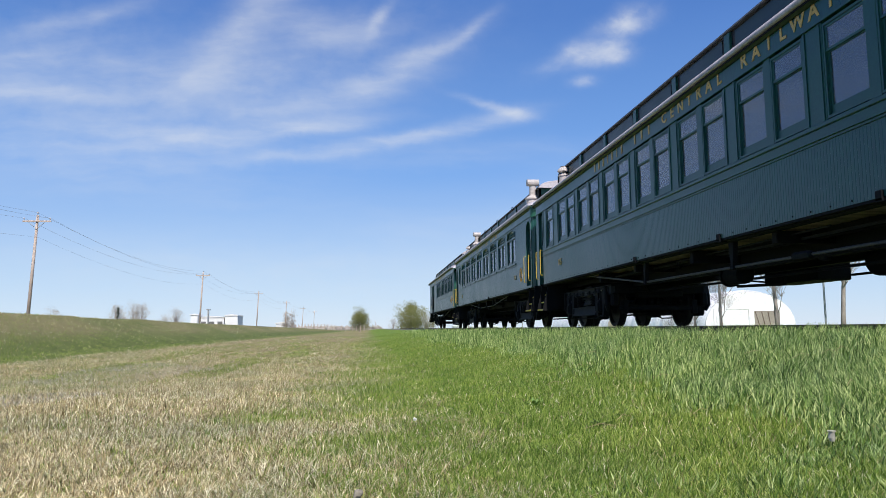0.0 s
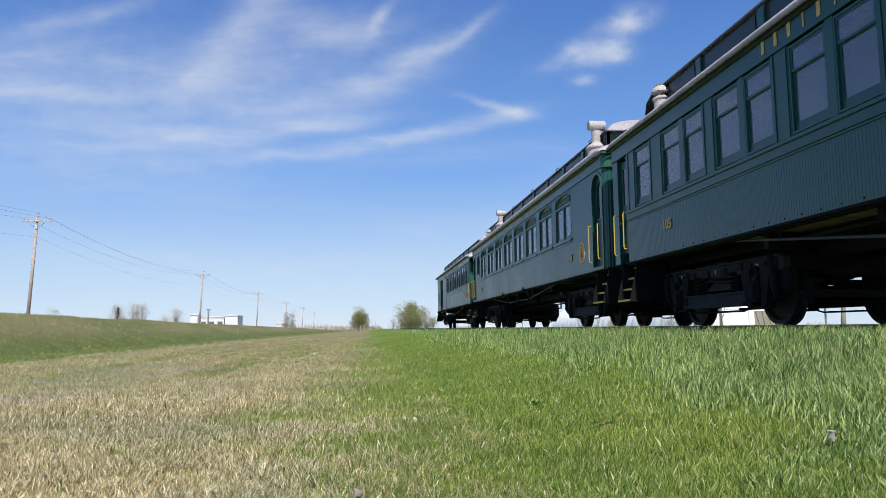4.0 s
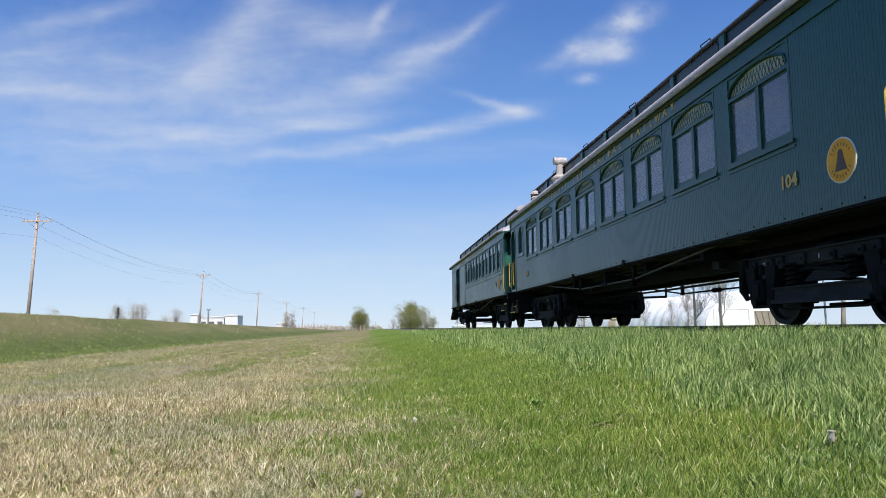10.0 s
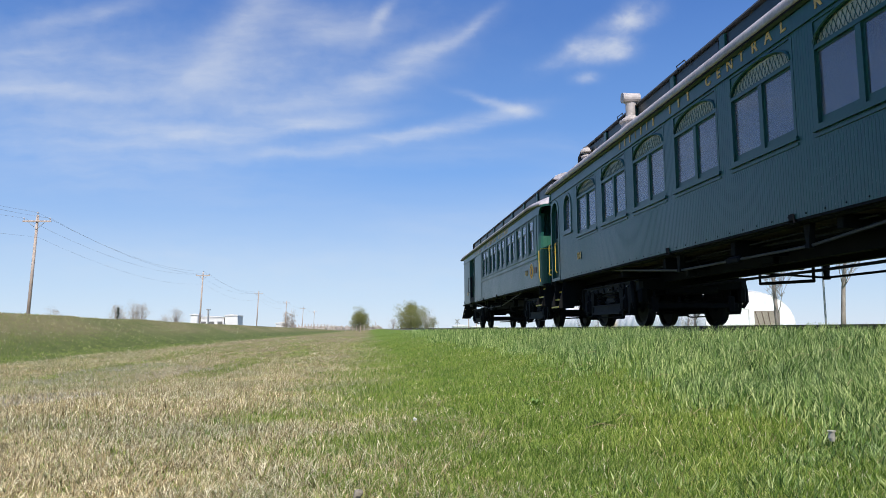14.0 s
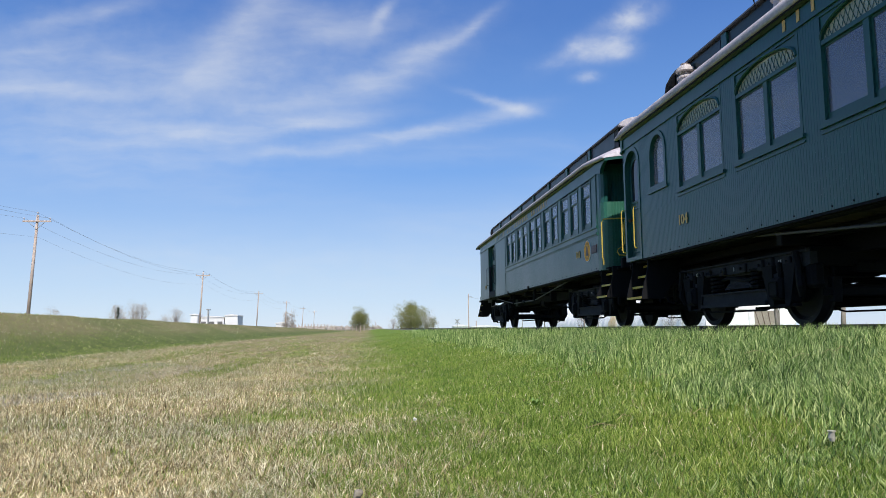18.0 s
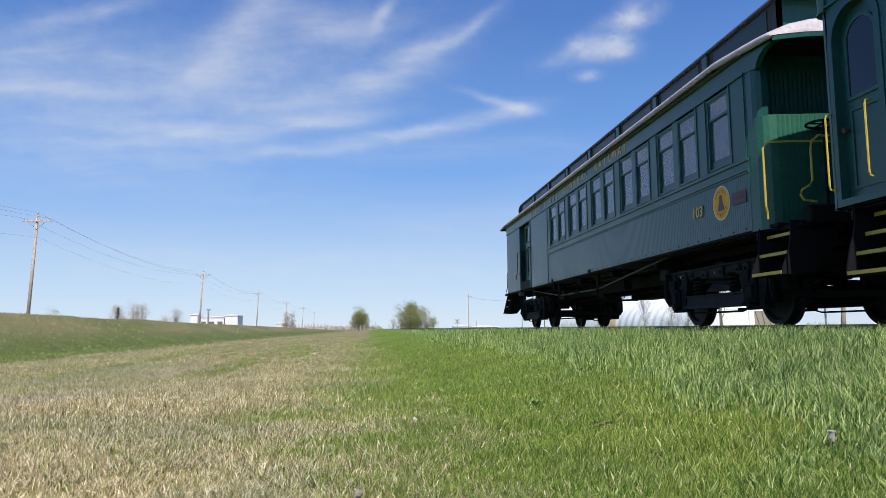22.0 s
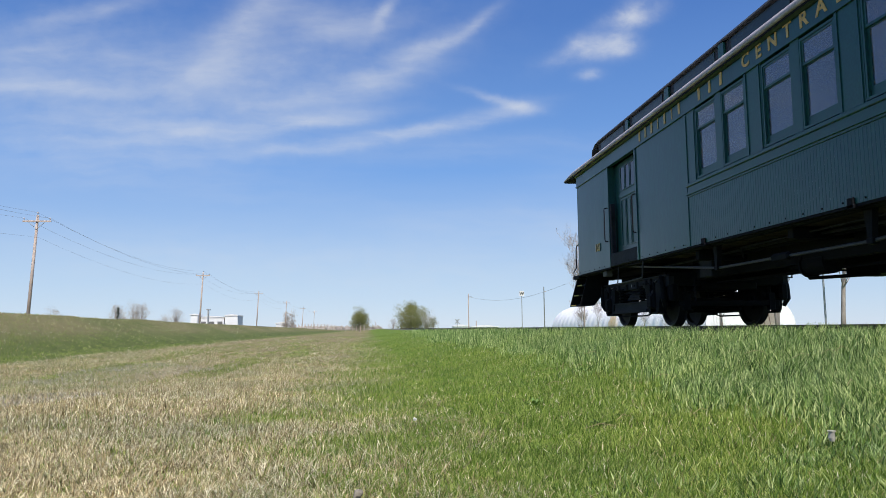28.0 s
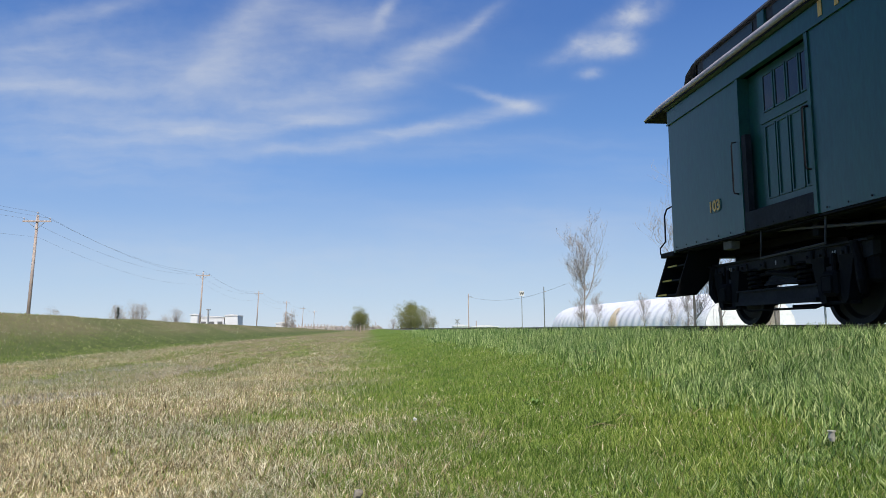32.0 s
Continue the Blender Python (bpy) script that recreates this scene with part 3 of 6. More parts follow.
def roof_deck(coach, y0, y1, end0, end1, lift=0.0, porch=False, tail=TRIM):
    """The lower roof: a deep rolled eave curving up to the raised centre; it droops over the ends."""
    roll = [(-1.545, 3.665), (-1.585, 3.67), (-1.602, 3.695), (-1.602, 3.755), (-1.575, 3.81), (-1.40, 3.895)] if lift else [(-1.545, 3.678), (-1.582, 3.682), (-1.596, 3.70), (-1.596, 3.735), (-1.572, 3.772), (-1.40, 3.865)]
    prof = roll + [(-1.15, 3.98), (-0.85, 4.06), (-0.4, 4.12), (0, 4.14)]
    prof += [(-x, z) for x, z in prof[-2::-1]]
    steps = [(y0 - end0 * f, d) for f, d in (((1.0, 0.72), (0.96, 0.42), (0.86, 0.22), (0.55, 0.06)) if porch else ((1.0, 0.72), (0.8, 0.48), (0.5, 0.2), (0.2, 0.04)))] if end0 else []
    body = [y0 + (y1 - y0) * i / 12 for i in range(13)]
    if porch:
        body[1:1] = [y0 + 0.4, y0 + 0.8]
    steps += [(y, 0.0) for y in body]
    steps += [(y1 + end1 * f, d) for f, d in ((0.2, 0.04), (0.5, 0.2), (0.8, 0.48), (1.0, 0.72))] if end1 else []

    def droop(y):
        return 0.084 * max(0.0, y0 + 0.8 - y) if porch else 0.0
    bm = bmesh.new()
    rings = [[bm.verts.new((x, y, lift + z - d * (z - 3.655) - droop(y))) for x, z in prof] for y, d in steps]
    for a, b in zip(rings, rings[1:]):
        for k in range(len(prof) - 1):
            bm.faces.new((a[k], a[k + 1], b[k + 1], b[k]))
    caps = [[v.co.copy() for v in r] for r in (rings[0], rings[-1])]
    hood = [[v.co.copy() for v in r] for r in rings[:5]]
    part("roof_deck", bm, ROOFING, coach, "weathered pale grey canvas roof", smooth=True)
    # black puts the shade under the overhang into the soffit's colour
    bm = bmesh.new()
    box(bm, -1.575, 1.575, y0 + 0.85 if porch else y0 - 0.05 if lift else steps[0][0] + 0.01, y1 + 0.05 if lift else steps[-1][0] - 0.01, 3.635 + lift, 3.662 + lift)
    part("soffit", bm, BLACK, coach)
    for cap, mat in zip(caps[1 if porch else 0:], (tail,) if porch else (tail, tail)):
        bm = bmesh.new()
        bm.faces.new([bm.verts.new((p.x * 0.99, p.y, p.z - 0.02)) for p in cap])
        part("roof_end", bm, mat, coach, "boarded end under the roof")
    if porch:
        bm = bmesh.new()
        line = hood[0][2:-2]
        for p, q in zip(line, line[1:]):
            prism(bm, [(p.x * 0.985, p.z - 0.06), (q.x * 0.985, q.z - 0.06), (q.x * 0.985, q.z - 0.006), (p.x * 0.985, p.z - 0.006)], "y", p.y + 0.004, p.y + 0.03)
        part("hood_fascia", bm, GREEN, coach, "thin green fascia under the roof hood")
        # the hood's shade is put into the ceiling's near-black colour
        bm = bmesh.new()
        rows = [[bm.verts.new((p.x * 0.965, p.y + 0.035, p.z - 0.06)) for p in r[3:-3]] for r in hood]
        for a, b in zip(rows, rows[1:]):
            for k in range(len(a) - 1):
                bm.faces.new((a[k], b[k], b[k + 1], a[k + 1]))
        part("hood_ceiling", bm, DECKLIGHT_SHADE, coach, "hood ceiling over the platform, shade in its dark colour")


def clerestory(coach, y0, y1, top, mat_roof, bill0, bill1):
    """The raised centre of the roof, with its little deck lights."""
    w = 0.90
    top += 0.10
    for side in (-1, 1):
        bm = bmesh.new()
        box(bm, *sorted((side * w, side * (w - 0.06))), y0, y1, 3.98, top)
        wall = part("clerestory_wall", bm, ROOFDARK, coach, "dark weathered wall of the raised roof")
        n = int((y1 - y0) / 1.92)
        for i in range(n):
            y = y0 + (y1 - y0) * (i + 0.5) / n
            bm = bmesh.new()
            box(bm, *sorted((side * (w + 0.012), side * (w + 0.002))), y - 0.80, y + 0.80, 4.10, top - 0.03)
            part("deck_light", bm, DECKLIGHT_SHADE, wall, "dark little deck light")
            bm = bmesh.new()
            e = y + (y1 - y0) / n / 2
            if i < n - 1:
                box(bm, *sorted((side * (w + 0.05), side * (w + 0.002))), e - 0.10, e + 0.08, 4.08, top - 0.005, 0.006)
                part("deck_post", bm, TRIM, wall)
    prof = [(-w - 0.05, top + 0.0), (-w - 0.07, top + 0.012), (-w - 0.05, top + 0.03)]
    prof += [(-(w + 0.03) * math.cos(math.pi * i / 12), top + 0.04 + 0.22 * math.sin(math.pi * i / 12)) for i in range(1, 12)]
    prof += [(-x, z) for x, z in prof[2::-1]]
    bill = [(-0.62, 0.42, 0.86), (-0.52, 0.24, 0.93), (-0.32, 0.09, 0.98), (0, 0, 1)]
    plain = [(-0.26, 0.02, 1), (-0.2, 0, 1), (-0.14, 0, 1), (-0.1, 0, 1)]
    steps = [(y0 + a, d, s) for a, d, s in (bill if bill0 else plain)] + [(y1 - a, d, s) for a, d, s in (bill if bill1 else plain)[::-1]]
    def loft(rows):
        bm = bmesh.new()
        rings = [[bm.verts.new((x * s, y, z - d)) for x, z in prof] for y, d, s in rows]
        for a, b in zip(rings, rings[1:]):
            for k in range(len(prof)):
                j = (k + 1) % len(prof)
                bm.faces.new((a[k], a[j], b[j], b[k]))
        bm.faces.new(rings[0][::-1])
        bm.faces.new(rings[-1])
        return bm
    part("clerestory_roof", loft(steps[3:5]), mat_roof, coach, "dark tarred raised roof")
    part("clerestory_hood", loft(steps[:4]), mat_roof if bill0 else ROOFING, coach, "overhanging end of the raised roof")
    part("clerestory_hood", loft(steps[4:]), mat_roof if bill1 else ROOFING, coach, "overhanging end of the raised roof")
    for y, s in ((y0, -1), (y1, 1)):
        bm = bmesh.new()
        arc = [(-w, 3.9), (w, 3.9)] + [(w * math.cos(math.pi * i / 12), top + 0.22 * math.sin(math.pi * i / 12)) for i in range(13)]
        prism(bm, arc, "y", y, y - s * 0.05)
        part("clerestory_end", bm, TRIM, coach)


def roof_vent(coach, x, y, z, size=1.0, cowl=True):
    bm = bmesh.new()
    prof = [(0.20, -0.12), (0.20, 0.22), (0.235, 0.24), (0.235, 0.27), (0.13, 0.34), (0.105, 0.36), (0.105, 0.60), (0.13, 0.62)]
    turned(bm, [(r * size * 0.92, a * size) for r, a in prof], (x, y, z))
    vent = part("roof_vent", bm, VENT, coach, "pale grey sheet-metal roof ventilator", smooth=False)
    bm = bmesh.new()
    if cowl:
        turned(bm, [(r * size, a * size) for r, a in ((0.085, -0.16), (0.095, -0.16), (0.095, 0.16), (0.085, 0.16), (0.075, 0.1), (0.02, 0.1))], (x, y, z + 0.70 * size), "x", 16)
    else:
        turned(bm, [(r * size, a * size) for r, a in ((0.2, 0.40), (0.24, 0.42), (0.22, 0.5), (0.12, 0.58), (0.02, 0.60))], (x, y, z), sides=18)
    part("cowl", bm, VENT, vent)


def handrail(coach, side, y, za, zb, mat, out=0.06, name="grab_rail"):
    bm = bmesh.new()
    x = HW + 0.005
    tube(bm, [(side * x, y, zb), (side * (x + out), y, zb - 0.01), (side * (x + out + 0.01), y, zb - 0.05), (side * (x + out + 0.01), y, za + 0.05), (side * (x + out), y, za + 0.01), (side * x, y, za)], 0.0115, 6)
    return part(name, bm, mat, coach, "yellow iron grab rail" if mat == YELLOW else "dark iron grab rail")


def steps(coach, side, ya, yb, treads=4, low=0.53, rise=0.205):
    """Black iron boarding steps, splayed outwards to the foot, with yellow tread edges."""
    z0, zt = low - 0.035, 1.26
    unit = None
    for y in (ya, yb):
        bm = bmesh.new()
        o = [(side * u, v) for u, v in ((0.86, zt), (HW - 0.03, zt), (HW - 0.03, 1.1), (HW - 0.005, 0.95), (HW + 0.045, 0.8), (HW + 0.095, z0 + 0.09), (HW + 0.105, z0), (1.2, z0), (0.86, 1.0))]
        prism(bm, o, "y", y - 0.012, y + 0.012)
        unit = part("steps" if unit is None else "stringer", bm, BLACK, unit or coach, "" if unit else "black iron boarding steps with yellow edges")
    for i in range(treads):
        z = low + i * rise
        x = HW + 0.095 - i * 0.115
        bm = bmesh.new()
        box(bm, *sorted((side * x, side * (x - 0.26))), ya + 0.012, yb - 0.012, z - 0.03, z, 0.004)
        part("tread", bm, BLACK, unit)
        bm = bmesh.new()
        box(bm, *sorted((side * (x + 0.012), side * (x + 0.002))), ya + 0.014, yb - 0.014, z - 0.028, z + 0.012)
        part("tread_edge", bm, YELLOW, unit, "yellow painted tread edge")
    bm = bmesh.new()
    tube(bm, [(side * (HW - 0.02), yb - 0.05, 1.24), (side * (HW + 0.02), yb - 0.03, 1.16), (side * (HW + 0.01), yb - 0.02, 1.08)], 0.01, 6)
    part("step_hook", bm, BLACK, unit)


def emblem(coach, side, y, z):
    """A round plate: white rim, orange field and a plain bell-like shape."""
    bm = bmesh.new()
    turned(bm, [(0.248, 0.0), (0.248, 0.008), (0.244, 0.011)], (0, 0, 0), "x", 36)
    disc = part("emblem", bm, WHITE, coach, "round orange emblem plate with white rim")
    disc.matrix_basis = pose(side * HW, y, z, 0, 0, 180 if side < 0 else 0)
    bm = bmesh.new()
    turned(bm, [(0.234, 0.009), (0.234, 0.013)], (0, 0, 0), "x", 36)
    part("field", bm, ORANGE, disc)
    bm = bmesh.new()
    prism(bm, [(-0.10, -0.11), (0.10, -0.11), (0.075, -0.04), (0.05, 0.03), (0.04, 0.09), (0.02, 0.12), (-0.02, 0.12), (-0.04, 0.09), (-0.05, 0.03), (-0.075, -0.04)], "x", 0.012, 0.016)
    part("device", bm, BROWN, disc, "plain brown shape")
    bm = bmesh.new()
    for k in range(22):
        a = 2 * math.pi * k / 22
        if abs(math.sin(a)) > 0.35:
            p = Vector((0.012, 0.175 * math.cos(a), 0.175 * math.sin(a)))
            tube(bm, [p - Vector((0, math.cos(a), math.sin(a))) * 0.02, p + Vector((0, math.cos(a), math.sin(a))) * 0.02], 0.006, 4)
    part("border_marks", bm, BROWN, disc)


# plain serifed marks in gold that stand for the painted company name
def name_marks(coach, side, start, z, h=0.19):
    """The gilded letterboard: two words in plain marks, two spelt out; start is where the first begins."""
    xa, xb = side * (HW + 0.012), side * (HW + 0.018)
    k = h / 0.19
    bars = {}
    for wide in (0.03, 0.07):
        bm = bmesh.new()
        prism(bm, [(-wide * k / 2, -0.5 * h), (wide * k / 2, -0.5 * h), (wide * k / 2, 0.5 * h), (-wide * k / 2, 0.5 * h)], "x", 0, side * 0.004)
        bars[wide] = mesh_of("letter_mark", bm, GOLD)
    rows = [("", 7, 0.0, 0.292), ("", 3, 2.48, 0.35), ("CENTRAL", 7, 3.87, 0.33), ("RAILWAY", 7, 6.55, 0.31)]
    for word, count, offset, step in rows:
        for i in range(count):
            y = start - offset - i * step
            if word:
                mark = writing("letter", word[i], h * 1.36, GOLD, coach, pose(xa, y, z, 90, 0, 90 * side), "", 0.003)
                mark.scale = (1.12, 1, 1)
            else:
                shared("letter_mark", bars[0.03 if i in (3, 5) and count == 7 else 0.07], coach, xa, y, z)


def truck(coach, y, stencil):
    """A four-wheeled bogie: cast frames and pedestals, straight deep equalisers, springs, wheelsets."""
    base = new("truck")
    base.parent = coach
    base["label"] = "black four-wheeled bogie with coil springs"
    base.location = (0.13, y, 0)
    half = 1.28
    wide = 1.08     # broad frames and gauge
    rng = random.Random(int(y * 10))
    for s in (-1, 1):
        bm = bmesh.new()
        o = [(-1.92, 0.92), (-1.92, 0.76), (-1.72, 0.72), (-1.0, 0.72), (-0.86, 0.77), (0.86, 0.77), (1.0, 0.72), (1.72, 0.72), (1.92, 0.76), (1.92, 0.92), (1.5, 0.94), (-1.5, 0.94)]
        prism(bm, o, "x", s * 0.98, s * 1.07)
        prism(bm, [(-1.9, 0.925), (1.9, 0.925), (1.9, 0.95), (-1.9, 0.95)], "x", s * 0.96, s * 1.11)
        part("side_frame", bm, GREY_IRON, base)
        for k in (-1.72, -1.48, -1.06, -0.8, -0.3, 0.3, 0.8, 1.06, 1.48, 1.72):
            bm = bmesh.new()
            w, h = rng.uniform(0.04, 0.09), rng.uniform(0.05, 0.09)
            box(bm, *sorted((s * 1.07, s * 1.115)), k - w, k + w, 0.83 - h, 0.83 + h, 0.014)
            turned(bm, [(0.022, 0), (0.022, 0.02), (0.01, 0.03)], (s * 1.115 if s > 0 else -1.145, k, 0.83), "x", 6)
            part("frame_bracket", bm, GREY_IRON, base)
        for w in (-half, half):
            bm = bmesh.new()
            for d in (-1, 1):
                leg = [(w + d * 0.14, 0.80), (w + d * 0.40, 0.80), (w + d * 0.36, 0.62), (w + d * 0.31, 0.46), (w + d * 0.27, 0.30), (w + d * 0.21, 0.24), (w + d * 0.14, 0.26)]
                prism(bm, leg, "x", s * 0.99, s * 1.13)
            box(bm, *sorted((s * 1.0, s * 1.10)), w - 0.30, w + 0.30, 0.235, 0.275, 0.008)
            part("pedestal", bm, BLACK, base, "heavy cast pedestal round the axle box")
            bm = bmesh.new()
            box(bm, *sorted((s * 1.0, s * 1.19)), w - 0.13, w + 0.13, 0.33, 0.63, 0.035)
            box(bm, *sorted((s * 1.19, s * 1.21)), w - 0.10, w + 0.10, 0.37, 0.57, 0.02)
            turned(bm, [(0.03, 0), (0.03, 0.22), (0.012, 0.24)], (s * 1.1, w, 0.60), "z", 8)
            part("journal_box", bm, BLACK, base)
            bm = bmesh.new()
            e = math.copysign(1, w)
            tube(bm, [(s * 1.12, w + e * 0.42, 0.93), (s * 1.13, w + e * 0.48, 0.72), (s * 1.12, w + e * 0.50, 0.50), (s * 1.08, w + e * 0.44, 0.36)], [0.05, 0.045, 0.055, 0.035], 7)
            part("brake_hanger", bm, BLACK, base)
        bm = bmesh.new()
        prism(bm, [(-1.28, 0.70), (-1.14, 0.68), (-1.02, 0.50), (1.02, 0.50), (1.14, 0.68), (1.28, 0.70), (1.28, 0.60), (1.20, 0.56), (1.04, 0.33), (-1.04, 0.33), (-1.20, 0.56), (-1.28, 0.60)], "x", s * 1.07, s * 1.11)
        prism(bm, [(-0.98, 0.335), (0.98, 0.335), (0.98, 0.28), (-0.98, 0.28)], "x", s * 1.02, s * 1.16)
        prism(bm, [(-0.98, 0.50), (0.98, 0.50), (0.98, 0.475), (-0.98, 0.475)], "x", s * 1.04, s * 1.14)
        part("equaliser", bm, GREY_IRON, base, "deep grey equaliser beam")
        for d in (-0.60, 0.60):
            bm = bmesh.new()
            coil = [(s * 1.04 + 0.085 * math.cos(a * 0.7), d + 0.085 * math.sin(a * 0.7), 0.51 + a * 0.0069) for a in range(41)]
            tube(bm, coil, 0.023, 5)
            turned(bm, [(0.12, 0.0), (0.12, 0.025), (0.05, 0.03)], (s * 1.04, d, 0.775), "z", 10)
            part("coil_spring", bm, BLACK, base)
        bm = bmesh.new()
        for k in range(5):
            o = [(-0.44 + 0.06 * k, 0.55 + 0.032 * k), (0.44 - 0.06 * k, 0.55 + 0.032 * k), (0.42 - 0.06 * k, 0.578 + 0.032 * k), (-0.42 + 0.06 * k, 0.578 + 0.032 * k)]
            prism(bm, o, "x", s * 0.9, s * 1.02)
        for k in range(4):
            o = [(-0.40 + 0.07 * k, 0.74 + 0.02 * k), (0.40 - 0.07 * k, 0.74 + 0.02 * k), (0.38 - 0.07 * k, 0.757 + 0.02 * k), (-0.38 + 0.07 * k, 0.757 + 0.02 * k)]
            prism(bm, o, "x", s * 0.9, s * 1.02)
        part("leaf_spring", bm, GREY_IRON, base)
        bm = bmesh.new()
        tube(bm, [(s * 1.06, -1.05, 0.26), (s * 1.06, -0.8, 0.21), (s * 1.06, 0.8, 0.21), (s * 1.06, 1.05, 0.26)], 0.016, 6)
        part("tie_rod", bm, BLACK, base)
        bm = bmesh.new()
        tube(bm, [(s * 1.0, -0.95, 0.70), (s * 1.02, -0.3, 0.66), (s * 1.02, 0.25, 0.72), (s * 1.0, 0.9, 0.68)], [0.03, 0.035, 0.03, 0.025], 6)
        part("brake_rod", bm, BLACK, base)
        for k, word in zip((-1.25, 0.0, 1.25), stencil):
            bm = bmesh.new()
            for e in ((0.0,) if word in "AB" else (-0.022, 0.022)):
                box(bm, *sorted((s * 1.074, s * 1.078)), k + e - 0.011, k + e + 0.011, 0.815, 0.87)
            part("stencil", bm, GALV, base, "small pale stencilled mark")
    bm = bmesh.new()
    box(bm, -1.0, 1.0, -0.18, 0.18, 0.72, 1.02, 0.02)
    part("bolster", bm, BLACK, base)
    for y2 in (-1.85, 1.85):
        bm = bmesh.new()
        box(bm, -1.06, 1.06, y2 - 0.06, y2 + 0.06, 0.74, 0.98, 0.015)
        box(bm, -0.5, 0.5, y2 - 0.09, y2 + 0.09, 0.66, 0.80, 0.02)
        for x in (-0.98, 0.98):
            box(bm, x - 0.08, x + 0.08, y2 - 0.1, y2 + 0.1, 0.46, 0.78, 0.04)
        part("end_beam", bm, BLACK, base)
    bm = bmesh.new()
    for y2 in (-0.72, 0.72, -1.88, 1.88):
        box(bm, -0.9, 0.9, y2 - 0.04, y2 + 0.04, 0.36, 0.46, 0.01)
        for s in (-1, 1):
            box(bm, s * 0.76 - 0.06, s * 0.76 + 0.06, y2 - 0.05, y2 + 0.05, 0.28, 0.6, 0.01)
            tube(bm, [(s * 0.76, y2, 0.55), (s * 0.76, y2 * 0.98, 0.85)], 0.02, 5)
    tube(bm, [(0.2, -1.9, 0.3), (0.2, 1.9, 0.3)], 0.025, 5)
    part("brake_rigging", bm, BLACK, base)
    sets = []
    for w in (-half, half):
        bm = bmesh.new()
        tube(bm, [(-1.12, 0, 0), (1.12, 0, 0)], 0.075, 12)
        for s in (-1, 1):
            prof = [(0.09, -0.1), (0.14, -0.09), (0.16, -0.03), (0.36, -0.015), (0.395, -0.06), (0.458, -0.062), (0.462, 0.045), (0.49, 0.055), (0.485, 0.08), (0.40, 0.08), (0.37, 0.03), (0.16, 0.03), (0.14, 0.08), (0.09, 0.08)]
            turned(bm, [(r, -s * a + s * 0.755) for r, a in prof], (0, 0, 0), "x", 36)
        axle = part("wheelset", bm, WHEEL, base, "pair of worn steel wheels on an axle")
        axle.location = (0, w, 0.46)
        sets.append((axle, w))
    for piece in base.children:
        piece.data.transform(Matrix.Diagonal((wide, 1, 1, 1)))
    return sets


def heavy_gear(coach, mid):
    """Air reservoir, brake cylinder and battery box slung under the floor."""
    bm = bmesh.new()
    turned(bm, [(0.02, -0.45), (0.2, -0.42), (0.21, -0.3), (0.21, 0.3), (0.2, 0.42), (0.02, 0.45)], (0.45, mid - 1.6, 0.86), "y", 16)
    part("air_reservoir", bm, BLACK, coach)
    bm = bmesh.new()
    turned(bm, [(0.02, -0.3), (0.16, -0.28), (0.16, 0.2), (0.19, 0.2), (0.19, 0.25), (0.05, 0.28), (0.04, 0.7)], (-0.35, mid + 1.2, 0.84), "y", 16)
    part("brake_cylinder", bm, BLACK, coach)
    bm = bmesh.new()
    box(bm, 0.7, 1.3, mid + 0.6, mid + 2.2, 0.72, 1.12, 0.02)
    part("battery_box", bm, BLACK, coach)


